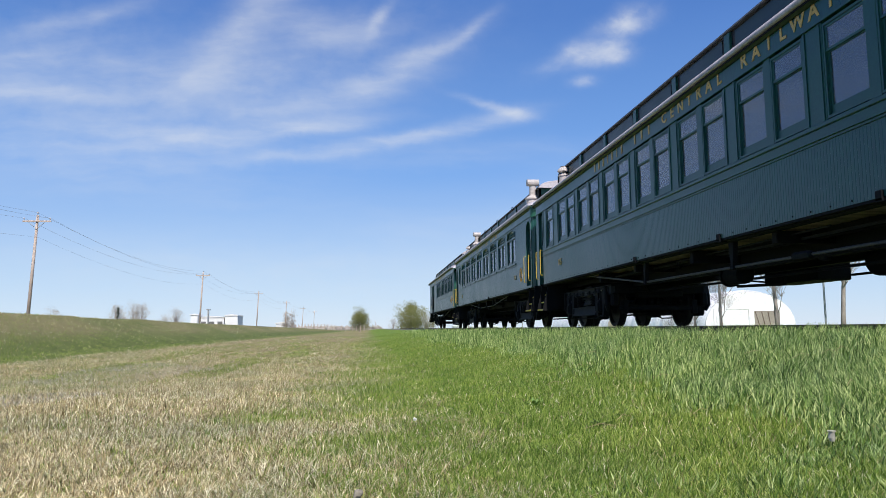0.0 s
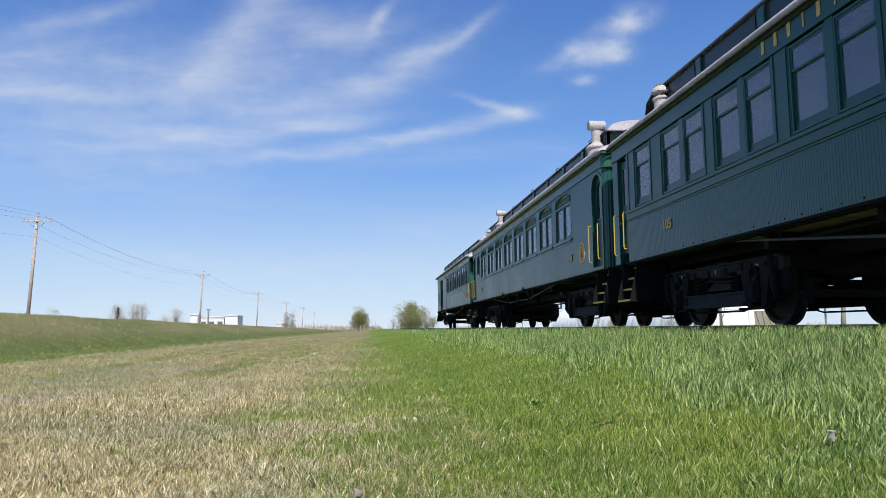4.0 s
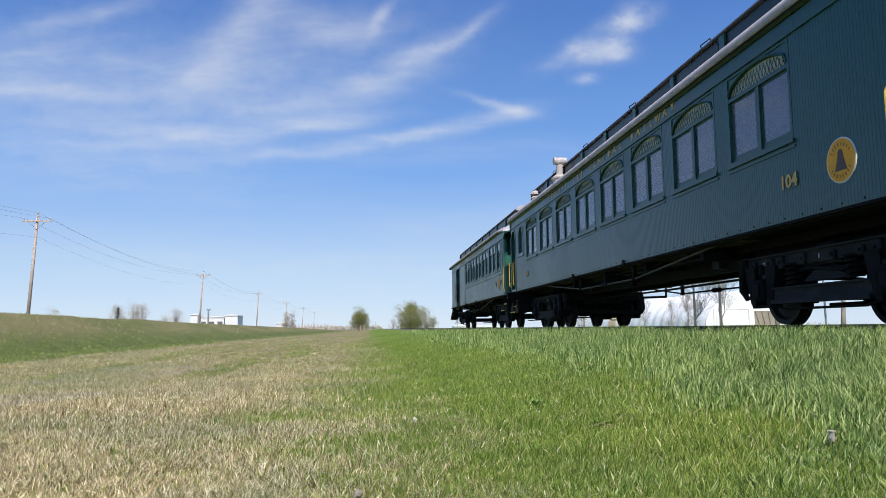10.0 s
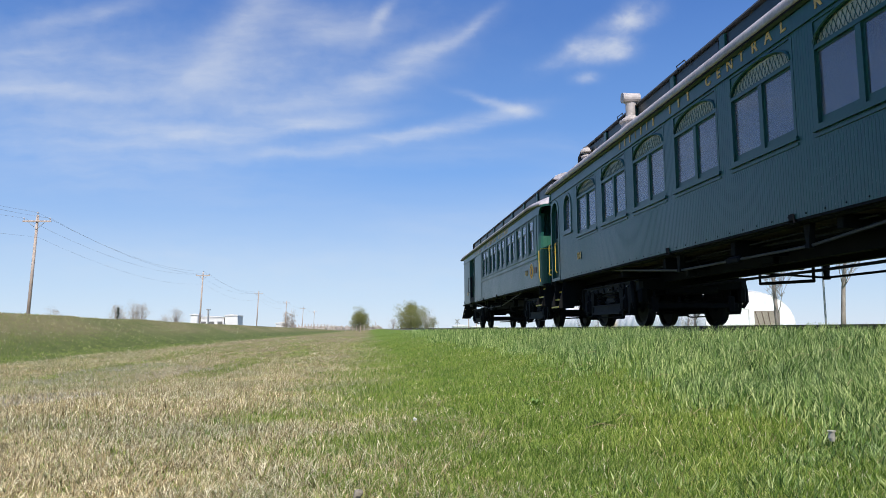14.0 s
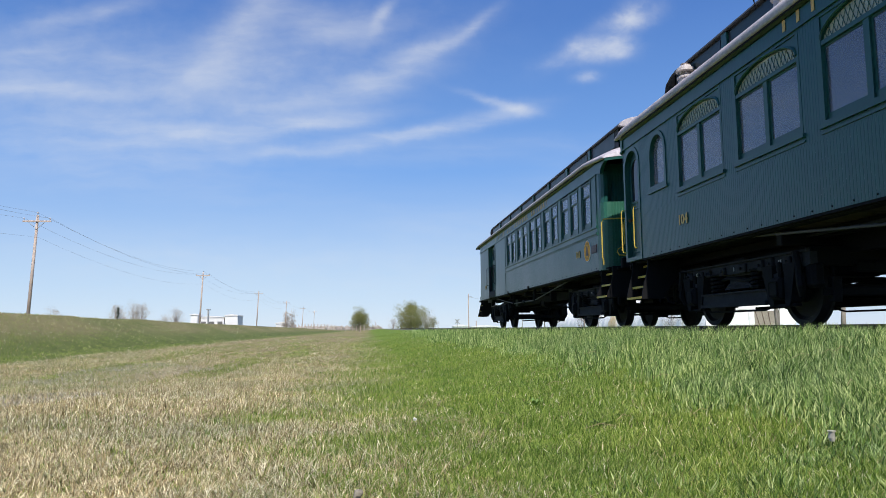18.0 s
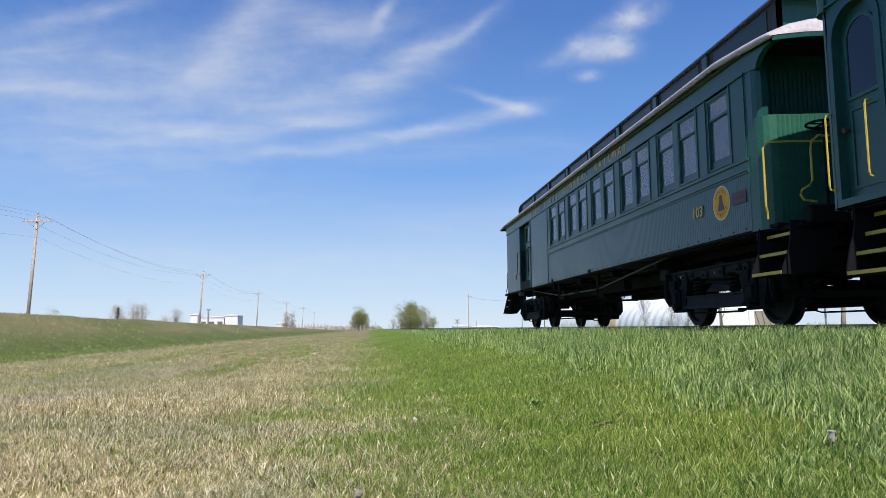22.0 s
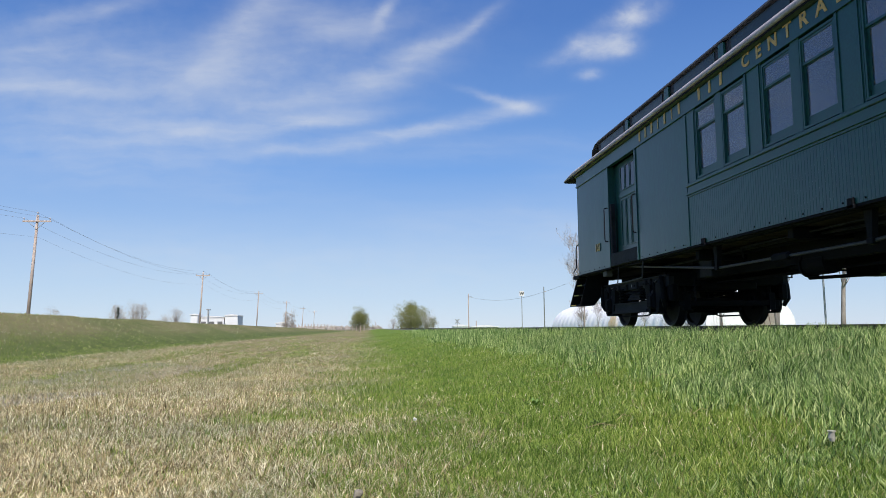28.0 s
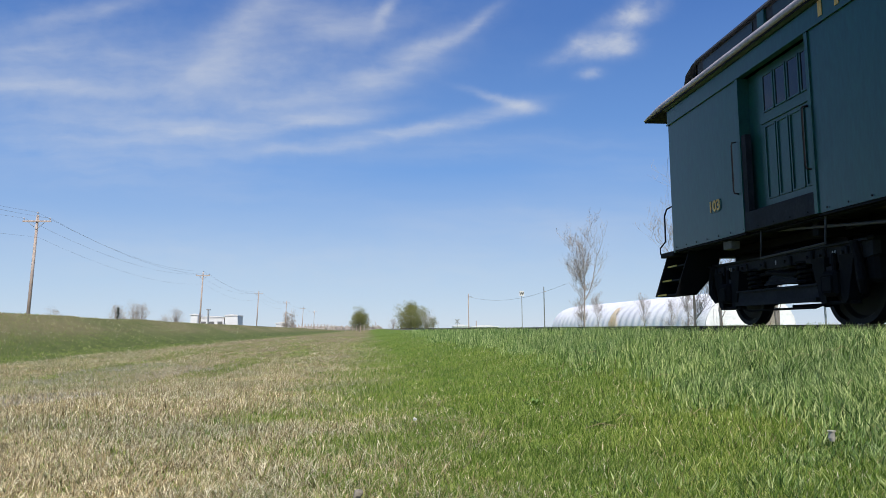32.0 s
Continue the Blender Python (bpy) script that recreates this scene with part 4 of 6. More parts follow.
def underframe(coach, y0, y1, posts, ends, low=0.92, belly=0.81, hangers=(), gear=True, reach=1.5, boards=DARKTIMBER):
    """Floor, sills, two truss rods hung from the side sills, and the clutter between them."""
    rng = random.Random(int(abs(y0) * 100))
    # boards are black towards both ends and brown between
    zones = (("floor_decking", y0, y0 + 4.4, BLACK, "black underfloor boards"), ("floor_decking", y0 + 4.4, y1 - 4.4, boards, "rough brown underfloor boards"), ("floor_decking", y1 - 4.4, y1, BLACK, "black underfloor boards"))
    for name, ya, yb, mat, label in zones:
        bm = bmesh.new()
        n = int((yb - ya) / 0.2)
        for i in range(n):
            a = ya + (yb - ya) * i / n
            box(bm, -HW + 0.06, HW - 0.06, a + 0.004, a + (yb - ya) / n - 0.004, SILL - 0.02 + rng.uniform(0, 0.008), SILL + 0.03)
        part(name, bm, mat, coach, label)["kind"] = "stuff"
    for x in (-1.36, -0.75, 0.75, 1.36):
        bm = bmesh.new()
        box(bm, x - 0.065, x + 0.065, y0 + 0.05, y1 - 0.05, 1.10 if abs(x) < 1 else 1.19, SILL - 0.02, 0.01)
        part("longitudinal_sill", bm, BLACK, coach)
    mid = (y0 + y1) / 2
    inner = (ends[0] + 1.2, ends[1] - 1.2)
    for x in (-0.42, 0.42):
        bm = bmesh.new()
        prism(bm, [(y0 + 0.1, 1.22), (y1 - 0.1, 1.22), (y1 - 0.1, 1.02), (inner[1] + 0.9, 1.02), (inner[1], belly), (inner[0], belly), (inner[0] - 0.9, 1.02), (y0 + 0.1, 1.02)], "x", x - 0.07, x + 0.07)
        part("centre_sill", bm, BLACK, coach, "deep black centre sill")
    n = int((inner[1] - inner[0]) / 2.4)
    for i in range(n + 1):
        y = inner[0] + (inner[1] - inner[0]) * i / n + rng.uniform(-0.15, 0.15)
        bm = bmesh.new()
        box(bm, -1.3, 1.3, y - 0.06, y + 0.06, 1.02 + rng.uniform(-0.04, 0.05), 1.21, 0.01)
        part("cross_bearer", bm, BLACK, coach)
        bm = bmesh.new()
        x, w = rng.uniform(-0.95, -0.1), rng.uniform(0.08, 0.2)
        z = belly - rng.uniform(-0.02, 0.05)
        box(bm, x - w / 2, x + w / 2, y + 0.2, y + 0.2 + rng.uniform(0.12, 0.45), z, 1.2, 0.012)
        part("hanger_bracket", bm, GREY_IRON if i % 3 == 0 else BLACK, coach)
    for x, z in ((-1.3, low), (1.3, 0.80)):
        s = math.copysign(1, x)
        for y in posts:
            bm = bmesh.new()
            prism(bm, [(y - 0.075, 1.20), (y + 0.075, 1.20), (y + 0.03, z + 0.02), (y - 0.03, z + 0.02)], "x", x - 0.035, x + 0.035)
            box(bm, x - 0.045, x + 0.045, y - 0.05, y + 0.05, z - 0.035, z + 0.03, 0.008)
            box(bm, *sorted((s * (HW + 0.03), s * 1.3)), y - 0.06, y + 0.06, 1.19, 1.235, 0.006)
            box(bm, *sorted((s * (HW + 0.03), s * (HW + 0.004))), y - 0.05, y + 0.05, 1.20, 1.31, 0.006)
            part("queen_post", bm, BLACK, coach)
        for y in hangers:
            bm = bmesh.new()
            near = min(posts, key=lambda p: abs(p - y))
            end = ends[0] if y < near else ends[1]
            zr = z + (1.26 - z) * (y - near) / (end - near)
            tube(bm, [(x, y, zr - 0.01), (x, y, 1.24)], 0.022, 6)
            part("rod_hanger", bm, BLACK, coach)
        bm = bmesh.new()
        tube(bm, [(x, ends[0], 1.26), (x, posts[0], z), (x, posts[-1], z), (x, ends[1], 1.26)], 0.02, 6)
        part("truss_rod", bm, ROD if x < 0 else BLACK, coach, "iron truss rod")
        m2 = (posts[0] + posts[1]) / 2
        bm = bmesh.new()
        tube(bm, [(x, m2 - 0.2, z), (x, m2 - 0.17, z), (x, m2 + 0.17, z), (x, m2 + 0.2, z)], [0.03, 0.055, 0.055, 0.03], 6)
        part("turnbuckle", bm, BLACK, coach, "iron turnbuckle")
        for e, d in ((ends[0], 1), (ends[1], -1)):
            bm = bmesh.new()
            box(bm, x - 0.05, x + 0.05, *sorted((e - d * 0.28, e + d * 0.04)), 1.235, 1.285, 0.01)
            part("rod_anchor", bm, ROD, coach)
    if gear:
        heavy_gear(coach, mid)
    bm = bmesh.new()
    tube(bm, [(-0.2, y0 + 0.3, 1.0), (-0.2, inner[0], 0.95), (-0.2, inner[0] + 0.2, 0.78), (-0.2, mid, 0.76), (-0.2, inner[1] - 0.2, 0.78), (-0.2, inner[1], 0.95), (-0.2, y1 - 0.3, 1.0)], 0.022, 6)
    part("brake_pipe", bm, BLACK, coach)
    bm = bmesh.new()
    tube(bm, [(0.5, mid + 1.2, 1.1), (0.5, mid + 1.2, 0.69), (0.5, mid + 2.8, 0.74), (0.5, mid + 2.8, 1.05)], 0.028, 6)
    part("drain_pipe", bm, BLACK, coach)
    bm = bmesh.new()
    tube(bm, [(-0.95, inner[0] + 0.5, 1.12), (-0.95, mid - 1.0, 1.10), (-0.9, mid + 0.8, 1.14), (-0.95, inner[1], 1.12)], 0.02, 6)
    tube(bm, [(-1.1, mid - 2.5, 1.16), (-1.05, mid + 2.0, 1.14), (-0.7, mid + 2.6, 1.05)], 0.014, 6)
    part("conduit", bm, GREY_IRON, coach)
    for s in (-1, 1):
        ye = y0 if s < 0 else y1
        bm = bmesh.new()
        box(bm, -0.14, 0.14, *sorted((ye, ye + s * 0.55)), 0.78, 0.98, 0.02)
        box(bm, -0.2, 0.2, *sorted((ye + s * 0.5, ye + s * 0.72)), 0.72, 1.04, 0.03)
        part("coupler", bm, BLACK, coach)
        bm = bmesh.new()
        tube(bm, [(-0.4, ye - s * 0.1, 0.95), (-0.42, ye + s * 0.3, 0.8), (-0.35, ye + s * 0.5, 0.5), (-0.2, ye + s * 0.7, 0.45)], 0.028, 6)
        part("air_hose", bm, BLACK, coach)
        if reach:
            bm = bmesh.new()
            box(bm, -0.62, 0.55, *sorted((ye - s * 0.45, ye - s * reach)), 0.52, 1.1, 0.03)
            box(bm, -0.75, -0.2, *sorted((ye - s * 0.7, ye - s * (reach - 0.2))), 0.44, 0.7, 0.03)
            part("draft_gear", bm, BLACK, coach, "black draft gear and brake gear behind the steps")


def interior(coach, y0, y1):
    bm = bmesh.new()
    box(bm, -1.42, 1.42, y0, y1, 3.4, 3.44)
    part("interior_ceiling", bm, CREAM, coach, "cream painted interior ceiling")
    bm = bmesh.new()
    box(bm, -1.42, 1.42, y0, y1, 1.3, 1.34)
    for s in (-1, 1):
        box(bm, *sorted((s * 1.40, s * 1.43)), y0, y1, 1.34, BELT)
    part("interior_lining", bm, DARKWOOD, coach, "dark varnished interior lining")
    for y in (y0, y1):
        bm = bmesh.new()
        box(bm, -1.42, 1.42, y - 0.03, y + 0.03, 1.3, 3.42)
        part("bulkhead", bm, DARKWOOD, coach)


def side_band(coach, side, y0, y1, windows, material_of=TRIM, zb=HEAD, za=BELT, inset=0.0):
    """The posts between the window openings, each its own piece."""
    at = y0
    for ya, yb in sorted(windows) + [(y1, y1)]:
        if ya - at > 0.01:
            bm = bmesh.new()
            box(bm, *sorted((side * (HW - inset), side * (HW - 0.16))), at, ya, za + 0.04, zb)
            post = part("window_post", bm, material_of, coach)
            if ya - at > 0.3 and not inset:
                for e in (at + 0.03, ya - 0.06):
                    bm = bmesh.new()
                    box(bm, *sorted((side * (HW + 0.012), side * (HW + 0.001))), e, e + 0.03, za + 0.05, zb - 0.01)
                    part("post_bead", bm, material_of, post)
        at = yb


def mouldings(coach, side, y0, y1):
    """The belt below the windows: a rail, a smooth board and a stout double bead."""
    bm = bmesh.new()
    box(bm, *sorted((side * (HW - 0.08), side * (HW + 0.03))), y0, y1, BELT + 0.0, BELT + 0.055, 0.008)
    part("belt_rail", bm, TRIM, coach)
    bm = bmesh.new()
    box(bm, *sorted((side * (HW - 0.02), side * (HW + 0.006))), y0, y1, BELT - 0.10, BELT)
    part("belt_board", bm, TRIM, coach)
    bm = bmesh.new()
    prism(bm, [(side * (HW - 0.02), BELT - 0.10), (side * (HW + 0.036), BELT - 0.104), (side * (HW + 0.036), BELT - 0.128), (side * (HW + 0.016), BELT - 0.134), (side * (HW + 0.016), BELT - 0.158), (side * (HW - 0.02), BELT - 0.160)], "y", y0, y1)
    part("belt_bead", bm, TRIM, coach)


def letterboard(coach, side, y0, y1, za=HEAD + 0.015, top=EAVE):
    bm = bmesh.new()
    box(bm, *sorted((side * (HW - 0.1), side * (HW + 0.008))), y0, y1, za, top)
    part("letterboard", bm, GREEN, coach)
    bm = bmesh.new()
    box(bm, *sorted((side * (HW - 0.06), side * (HW + 0.025))), y0, y1, za - 0.02, za + 0.008)
    part("letterboard_bead", bm, TRIM, coach)
    # dark colour here draws the shadow line under the eave
    bm = bmesh.new()
    prism(bm, [(side * (HW - 0.05), top - 0.05), (side * (HW + 0.03), top - 0.05), (side * (HW + 0.07), top - 0.026), (side * (HW - 0.05), top - 0.026)], "y", y0, y1)
    part("eave_moulding", bm, DECKLIGHT_SHADE, coach)


bm = bmesh.new()
turned(bm, [(0.012, 0), (0.012, 0.006), (0.005, 0.009)], (0, 0, 0), "x", 6)
BOLT = mesh_of("bolt", bm, BLACK)


def lower_side(coach, side, y0, y1, zb=BELT, board=0.055):
    bm = bmesh.new()
    grooved(bm, side, y0, y1, SILL, zb, board)
    part("siding", bm, GREEN, coach, "dark green narrow tongue-and-groove boarding")
    bm = bmesh.new()
    box(bm, *sorted((side * (HW - 0.009), side * (HW - 0.07))), y0, y1, SILL - 0.03, zb)
    part("side_sheathing", bm, BLACK, coach)
    if side < 0:
        n = int((y1 - y0) / 0.36)
        for i in range(n):
            shared("bolt", BOLT, coach, -HW, y0 + 0.15 + i * 0.36, SILL + 0.04, turn=180)


def numbers(coach, side, y, z, digits):
    bm = bmesh.new()
    o = [(0.19 * math.copysign(abs(math.cos(a)) ** 0.45, math.cos(a)), 0.095 * math.copysign(abs(math.sin(a)) ** 0.45, math.sin(a))) for a in [2 * math.pi * i / 28 for i in range(28)]]
    prism(bm, o, "x", 0, side * 0.008)
    plate = part("number_panel", bm, TRIM, coach)
    plate.location = (side * HW, y, z)
    for dx, mat, lift in ((0.012, BROWN, 0.009), (0.0, GOLD, 0.014)):
        digit = writing("number", digits, 0.222, mat, plate, pose(side * lift, dx * side, -0.004, 90, 0, 90 * side), "gold painted number with dark shade", 0.002)
        digit.scale = (1.08, 1, 1)


def door_leaf(coach, side, ya, yb, arched, x, za=1.28, zb=3.3):
    bm = bmesh.new()
    box(bm, *sorted((side * x, side * (x - 0.04))), ya, yb, za, zb)
    door = part("door", bm, TRIM, coach, "green panelled coach door with tall window")
    g = arch_outline(ya + 0.14, yb - 0.14, 2.4, zb - 0.16, 0.2 if arched else 0.002)
    bm = bmesh.new()
    ring_frame(bm, [(y, z) for y, z in arch_outline(ya + 0.1, yb - 0.1, 2.36, zb - 0.12, 0.24 if arched else 0.002)], g, side, x + 0.018, x - 0.002)
    part("light_frame", bm, TRIM, door)
    bm = bmesh.new()
    prism(bm, g, "x", side * (x + 0.004), side * (x + 0.008))
    part("pane", bm, DARK_GLASS, door)
    for z0, z1 in ((za + 0.13, 2.27),):
        bm = bmesh.new()
        o = rect(ya + 0.12, yb - 0.12, z0, z1)
        ring_frame(bm, o, shrink(o, 0.03), side, x + 0.014, x - 0.001)
        part("panel", bm, TRIM, door)
    bm = bmesh.new()
    turned(bm, [(0.02, 0), (0.02, 0.04), (0.035, 0.05), (0.03, 0.075), (0.01, 0.08)], (0, 0, 0), "x", 10)
    knob = part("door_knob", bm, BROWN, door, "dark door knob")
    knob.matrix_basis = pose(side * x, yb - 0.08, 2.05, 0, 0, 180 if side < 0 else 0)
    return door


DARK_GLASS, dg_nt, dg_b = material("dark_door_glass", 0.03)
dg_b.inputs["Base Color"].default_value = (0.015, 0.016, 0.018, 1)


def end_wall(coach, y, s, bulge=0.2, za=SILL, zb=3.5, corner=0.32):
    """A boarded end that rounds off into the sides; s is the way it faces."""
    bm = bmesh.new()
    pts = []
    for i in range(9):
        a = math.pi / 2 * i / 8
        pts.append((HW - 0.004 - corner * (1 - math.cos(a)), corner * math.sin(a) * 0.9))
    edge = pts[-1]
    for i in range(1, 22):
        u = i / 22
        pts.append((edge[0] * (1 - u), edge[1] + bulge * math.sin(u * math.pi / 2)))
    line = [(-x, d) for x, d in pts] + [(x, d) for x, d in pts[::-1]]
    lo, hi = [], []
    for i, (x, d) in enumerate(line):
        inset = 0.008 if i % 2 else 0.0
        lo.append(bm.verts.new((x * (1 - inset * 0.4), y + s * (d - inset), za)))
        hi.append(bm.verts.new((x * (1 - inset * 0.4), y + s * (d - inset), zb)))
    for i in range(len(line) - 1):
        bm.faces.new((lo[i], lo[i + 1], hi[i + 1], hi[i]))
    part("end_wall", bm, GREEN, coach, "dark green boarded rounded end")
    return edge[1] + bulge


def coach_base(label, y0, y1):
    mid = (y0 + y1) / 2
    ob = thing("passenger_coach", label, "railway coach", (TRACK, mid, RAIL), "coaches of the train")
    return ob, mid


WHEELS, COACHES = [], []


def add_trucks(coach, mid, centres, marks):
    for y, m in zip(centres, marks):
        WHEELS.extend(truck(coach, y - mid, m))


def build_105():
    y0, y1 = 0.4, 20.6
    c, m = coach_base("dark green clerestory-roofed wooden coach with paired sash windows", y0 - 0.85, y1 + 0.85)
    a, b = y0 - m, y1 - m
    wins = [(19.46 - m, 20.18 - m)]
    for k in range(9):
        r = 17.34 - 1.925 * k - m
        wins += [(r, r + 0.69), (r + 0.83, r + 1.55)]
    wins += [(0.75 - m, 1.45 - m)]
    wins = [w for w in wins if w[0] > a + 0.1]
    wins.sort()
    wins = [w for i, w in enumerate(wins) if i == 0 or w[0] > wins[i - 1][1]]
    for side in (-1, 1):
        lower_side(c, side, a, b)
        mouldings(c, side, a, b)
        side_band(c, side, a, b, wins)
        letterboard(c, side, a - 0.85, b + 0.85)
        for w in wins:
            sash_window(c, side, *w)
        for y in (10.62, 10.12, 8.9):
            if side < 0:
                bm = bmesh.new()
                box(bm, -HW + 0.078, -HW + 0.074, y - m, y + 0.12 - m, 2.72, 2.8)
                part("exit_sticker", bm, STICKER, c, "pale green exit sticker inside the glass")
        numbers(c, side, 18.78 - m, 1.71, "105")
        numbers(c, side, 1.9 - m, 1.71, "105")
        for s, ye in ((-1, a), (1, b)):
            d0, d1 = sorted((ye + s * 0.06, ye + s * 0.56))
            door_leaf(c, side, d0, d1, False, HW - 0.08, za=1.45)
            bm = bmesh.new()
            box(bm, *sorted((side * HW, side * (HW - 0.18))), *sorted((ye, ye + s * 0.06)), SILL, HEAD)
            box(bm, *sorted((side * HW, side * (HW - 0.18))), *sorted((ye + s * 0.56, ye + s * 0.85)), SILL, HEAD)
            part("vestibule_post", bm, TRIM, c)
            handrail(c, side, ye + s * 0.12, 1.5, 2.24, YELLOW)
            handrail(c, side, ye + s * 0.66, 1.42, 2.24, YELLOW)
            steps(c, side, *sorted((ye - s * 0.2, ye + s * 0.5)), low=0.505, rise=0.22)
            # solid black box added for the darkness of the open step well
            bm = bmesh.new()
            box(bm, *sorted((side * (HW - 0.13), side * (HW - 0.45))), *sorted((ye + s * 0.02, ye + s * 0.6)), 1.19, 1.46)
            part("step_well_fill", bm, BLACK, c, "black box standing for the dark well behind the steps")
    name_marks(c, -1, 15.55 - m, 3.53)
    for s, ye in ((-1, a - 0.85), (1, b + 0.85)):
        end_wall(c, ye, s, 0.1, corner=0.1)
    roof_deck(c, a - 0.7, b + 0.7, 0.3, 0.3)
    clerestory(c, a + 0.05, b - 0.05, 4.45, ROOFDARK, True, True)
    roof_vent(c, -1.0, 20.0 - m, 4.10, 0.76, False)
    for y in (20.55, 20.95):
        bm = bmesh.new()
        tube(bm, [(-1.5, y - m, 3.72), (-1.51, y - m, 3.84), (-1.47, y + 0.42 - m, 3.86), (-1.46, y + 0.42 - m, 3.72)], 0.012, 5)
        part("roof_grab_iron", bm, GREY_IRON, c, "bent iron roof grab handle")
    roof_vent(c, -1.0, 8.0 - m, 4.0, 1.0, False)
    interior(c, a, b)
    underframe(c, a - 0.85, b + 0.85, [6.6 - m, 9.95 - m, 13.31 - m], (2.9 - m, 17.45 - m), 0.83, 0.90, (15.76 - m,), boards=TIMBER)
    add_trucks(c, m, (18.1, 2.9), (("L1", "A", "L2"), ("L3", "B", "L4")))
    COACHES.append((c, m))


def build_104():
    y0, y1 = 22.2, 42.15
    c, m = coach_base("dark green wooden coach with arched leaded window heads", y0, y1)
    a, b = y0 - m, y1 - m
    wins = [(24.65 + 1.918 * k - m, 26.2 + 1.918 * k - m) for k in range(8)]
    for side in (-1, 1):
        lower_side(c, side, 22.98 - m, 41.3 - m, BELT - 0.13)
        bm = bmesh.new()
        at = 22.98 - m
        for ya, yb in wins + [(40.07 - m, 40.83 - m), (41.3 - m, 41.3 - m)]:
            grooved(bm, side, at, ya, BELT - 0.13, 3.47)
            at = yb
        for ya, yb in wins + [(40.07 - m, 40.83 - m)]:
            grooved(bm, side, ya, yb, 3.44, 3.47)
        grooved(bm, side, 24.65 - m, 40.07 - m, BELT - 0.13, BELT - 0.02, x=HW - 0.001)
        grooved(bm, side, 40.07 - m, 40.83 - m, BELT - 0.13, 2.42)
        part("upper_siding", bm, GREEN, c, "dark green narrow boarding between the windows")
        side_band(c, side, 22.98 - m, 41.3 - m, wins + [(40.07 - m, 40.83 - m)], zb=3.46, za=BELT - 0.2, inset=0.012)
        for w in wins:
            arched_window(c, side, *w)
        o = arch_outline(40.07 - m, 40.83 - m, 2.4, 3.42, 0.38)
        bm = bmesh.new()
        ring_frame(bm, o, shrink(o, 0.07), side, HW + 0.015, HW - 0.1)
        win = part("window", bm, TRIM, c, "tall round-headed window")
        pane(win, shrink(o, 0.06), side, HW - 0.06)
        bm = bmesh.new()
        box(bm, *sorted((side * (HW + 0.035), side * (HW - 0.02))), 40.02 - m, 40.88 - m, 2.35, 2.4)
        part("window_sill", bm, TRIM, win)
        bm = bmesh.new()
        corner_fill = [(40.07 - m, 3.47), (40.07 - m, 3.04)] + [(40.45 - m - 0.38 * math.cos(math.pi * i / 12), 3.04 + 0.38 * math.sin(math.pi * i / 12)) for i in range(13)] + [(40.83 - m, 3.04), (40.83 - m, 3.47)]
        prism(bm, corner_fill, "x", side * (HW - 0.002), side * (HW - 0.04))
        part("spandrel", bm, GREEN, c)
        letterboard(c, side, a, b, 3.485, EAVE + 0.07)
        numbers(c, side, 24.79 - m, 1.71, "104")
        numbers(c, side, 39.49 - m, 1.70, "104")
        for ya, yb, hy in ((22.22 - m, 22.92 - m, 23.0 - m), (41.36 - m, 42.06 - m, 41.3 - m)):
            door_leaf(c, side, ya, yb, True, HW - 0.09, zb=3.36)
            o = arch_outline(ya - 0.06, yb + 0.06, 1.24, 3.44, 0.36)
            bm = bmesh.new()
            ring_frame(bm, o, shrink(o, 0.075), side, HW + 0.012, HW - 0.16)
            part("door_frame", bm, TRIM, c, "rounded green door surround")
            bm = bmesh.new()
            top = [(ya - 0.06, 3.47), (ya - 0.06, 3.08)] + [((ya + yb) / 2 - 0.41 * math.cos(math.pi * i / 12), 3.08 + 0.36 * math.sin(math.pi * i / 12)) for i in range(13)] + [(yb + 0.06, 3.08), (yb + 0.06, 3.47)]
            prism(bm, top, "x", side * (HW - 0.001), side * (HW - 0.06))
            part("spandrel", bm, GREEN, c)
            handrail(c, side, ya + 0.16, 1.46, 2.25, YELLOW, 0.05)
            handrail(c, side, yb + 0.08, 1.43, 2.27, YELLOW)
            steps(c, side, *((ya - 0.2, yb - 0.17) if ya < 0 else (ya - 0.2, yb - 0.14)))
    emblem(c, -1, 23.81 - m, 1.74)
    emblem(c, 1, 40.4 - m, 1.74)
    name_marks(c, -1, 36.4 - m, 3.615, 0.16)
    for s, ye in ((-1, a), (1, b)):
        end_wall(c, ye, s, 0.08, zb=3.6, corner=0.15)
        for za, zb, out in ((3.46, 3.735, 0.03), (3.435, 3.465, 0.04), (3.72, 3.745, 0.045)):
            line = [(-HW - out, ye - s * 0.05), (-HW - out, ye + s * 0.02)] + [(-HW - out + 0.15 * (1 - math.cos(math.pi * i / 12)), ye + s * (0.02 + (0.13 + out) * math.sin(math.pi * i / 12))) for i in range(1, 7)]
            line += [(-1.33 * math.cos(math.pi * i / 16), ye + s * (0.15 + out + 0.05 * math.sin(math.pi * i / 16))) for i in range(1, 9)]
            line += [(-x, y) for x, y in line[-2::-1]]
            bm = bmesh.new()
            prism(bm, line, "z", za, zb)
            part("end_fascia" if out == 0.03 else "fascia_bead", bm, SUNLIT_GREEN, c, "green sheet-metal fascia round the coach end, sunlight in its colour")
    roof_deck(c, a + 0.2, b - 0.2, 0.48, 0.4, 0.07)
    clerestory(c, a + 1.25, b - 1.25, 4.50, ROOFDARK, False, True)
    roof_vent(c, -1.02, 23.9 - m, 4.0, 1.25)
    roof_vent(c, -1.02, 37.0 - m, 4.0, 1.15)
    roof_vent(c, -1.02, 40.2 - m, 4.12, 0.7, False)
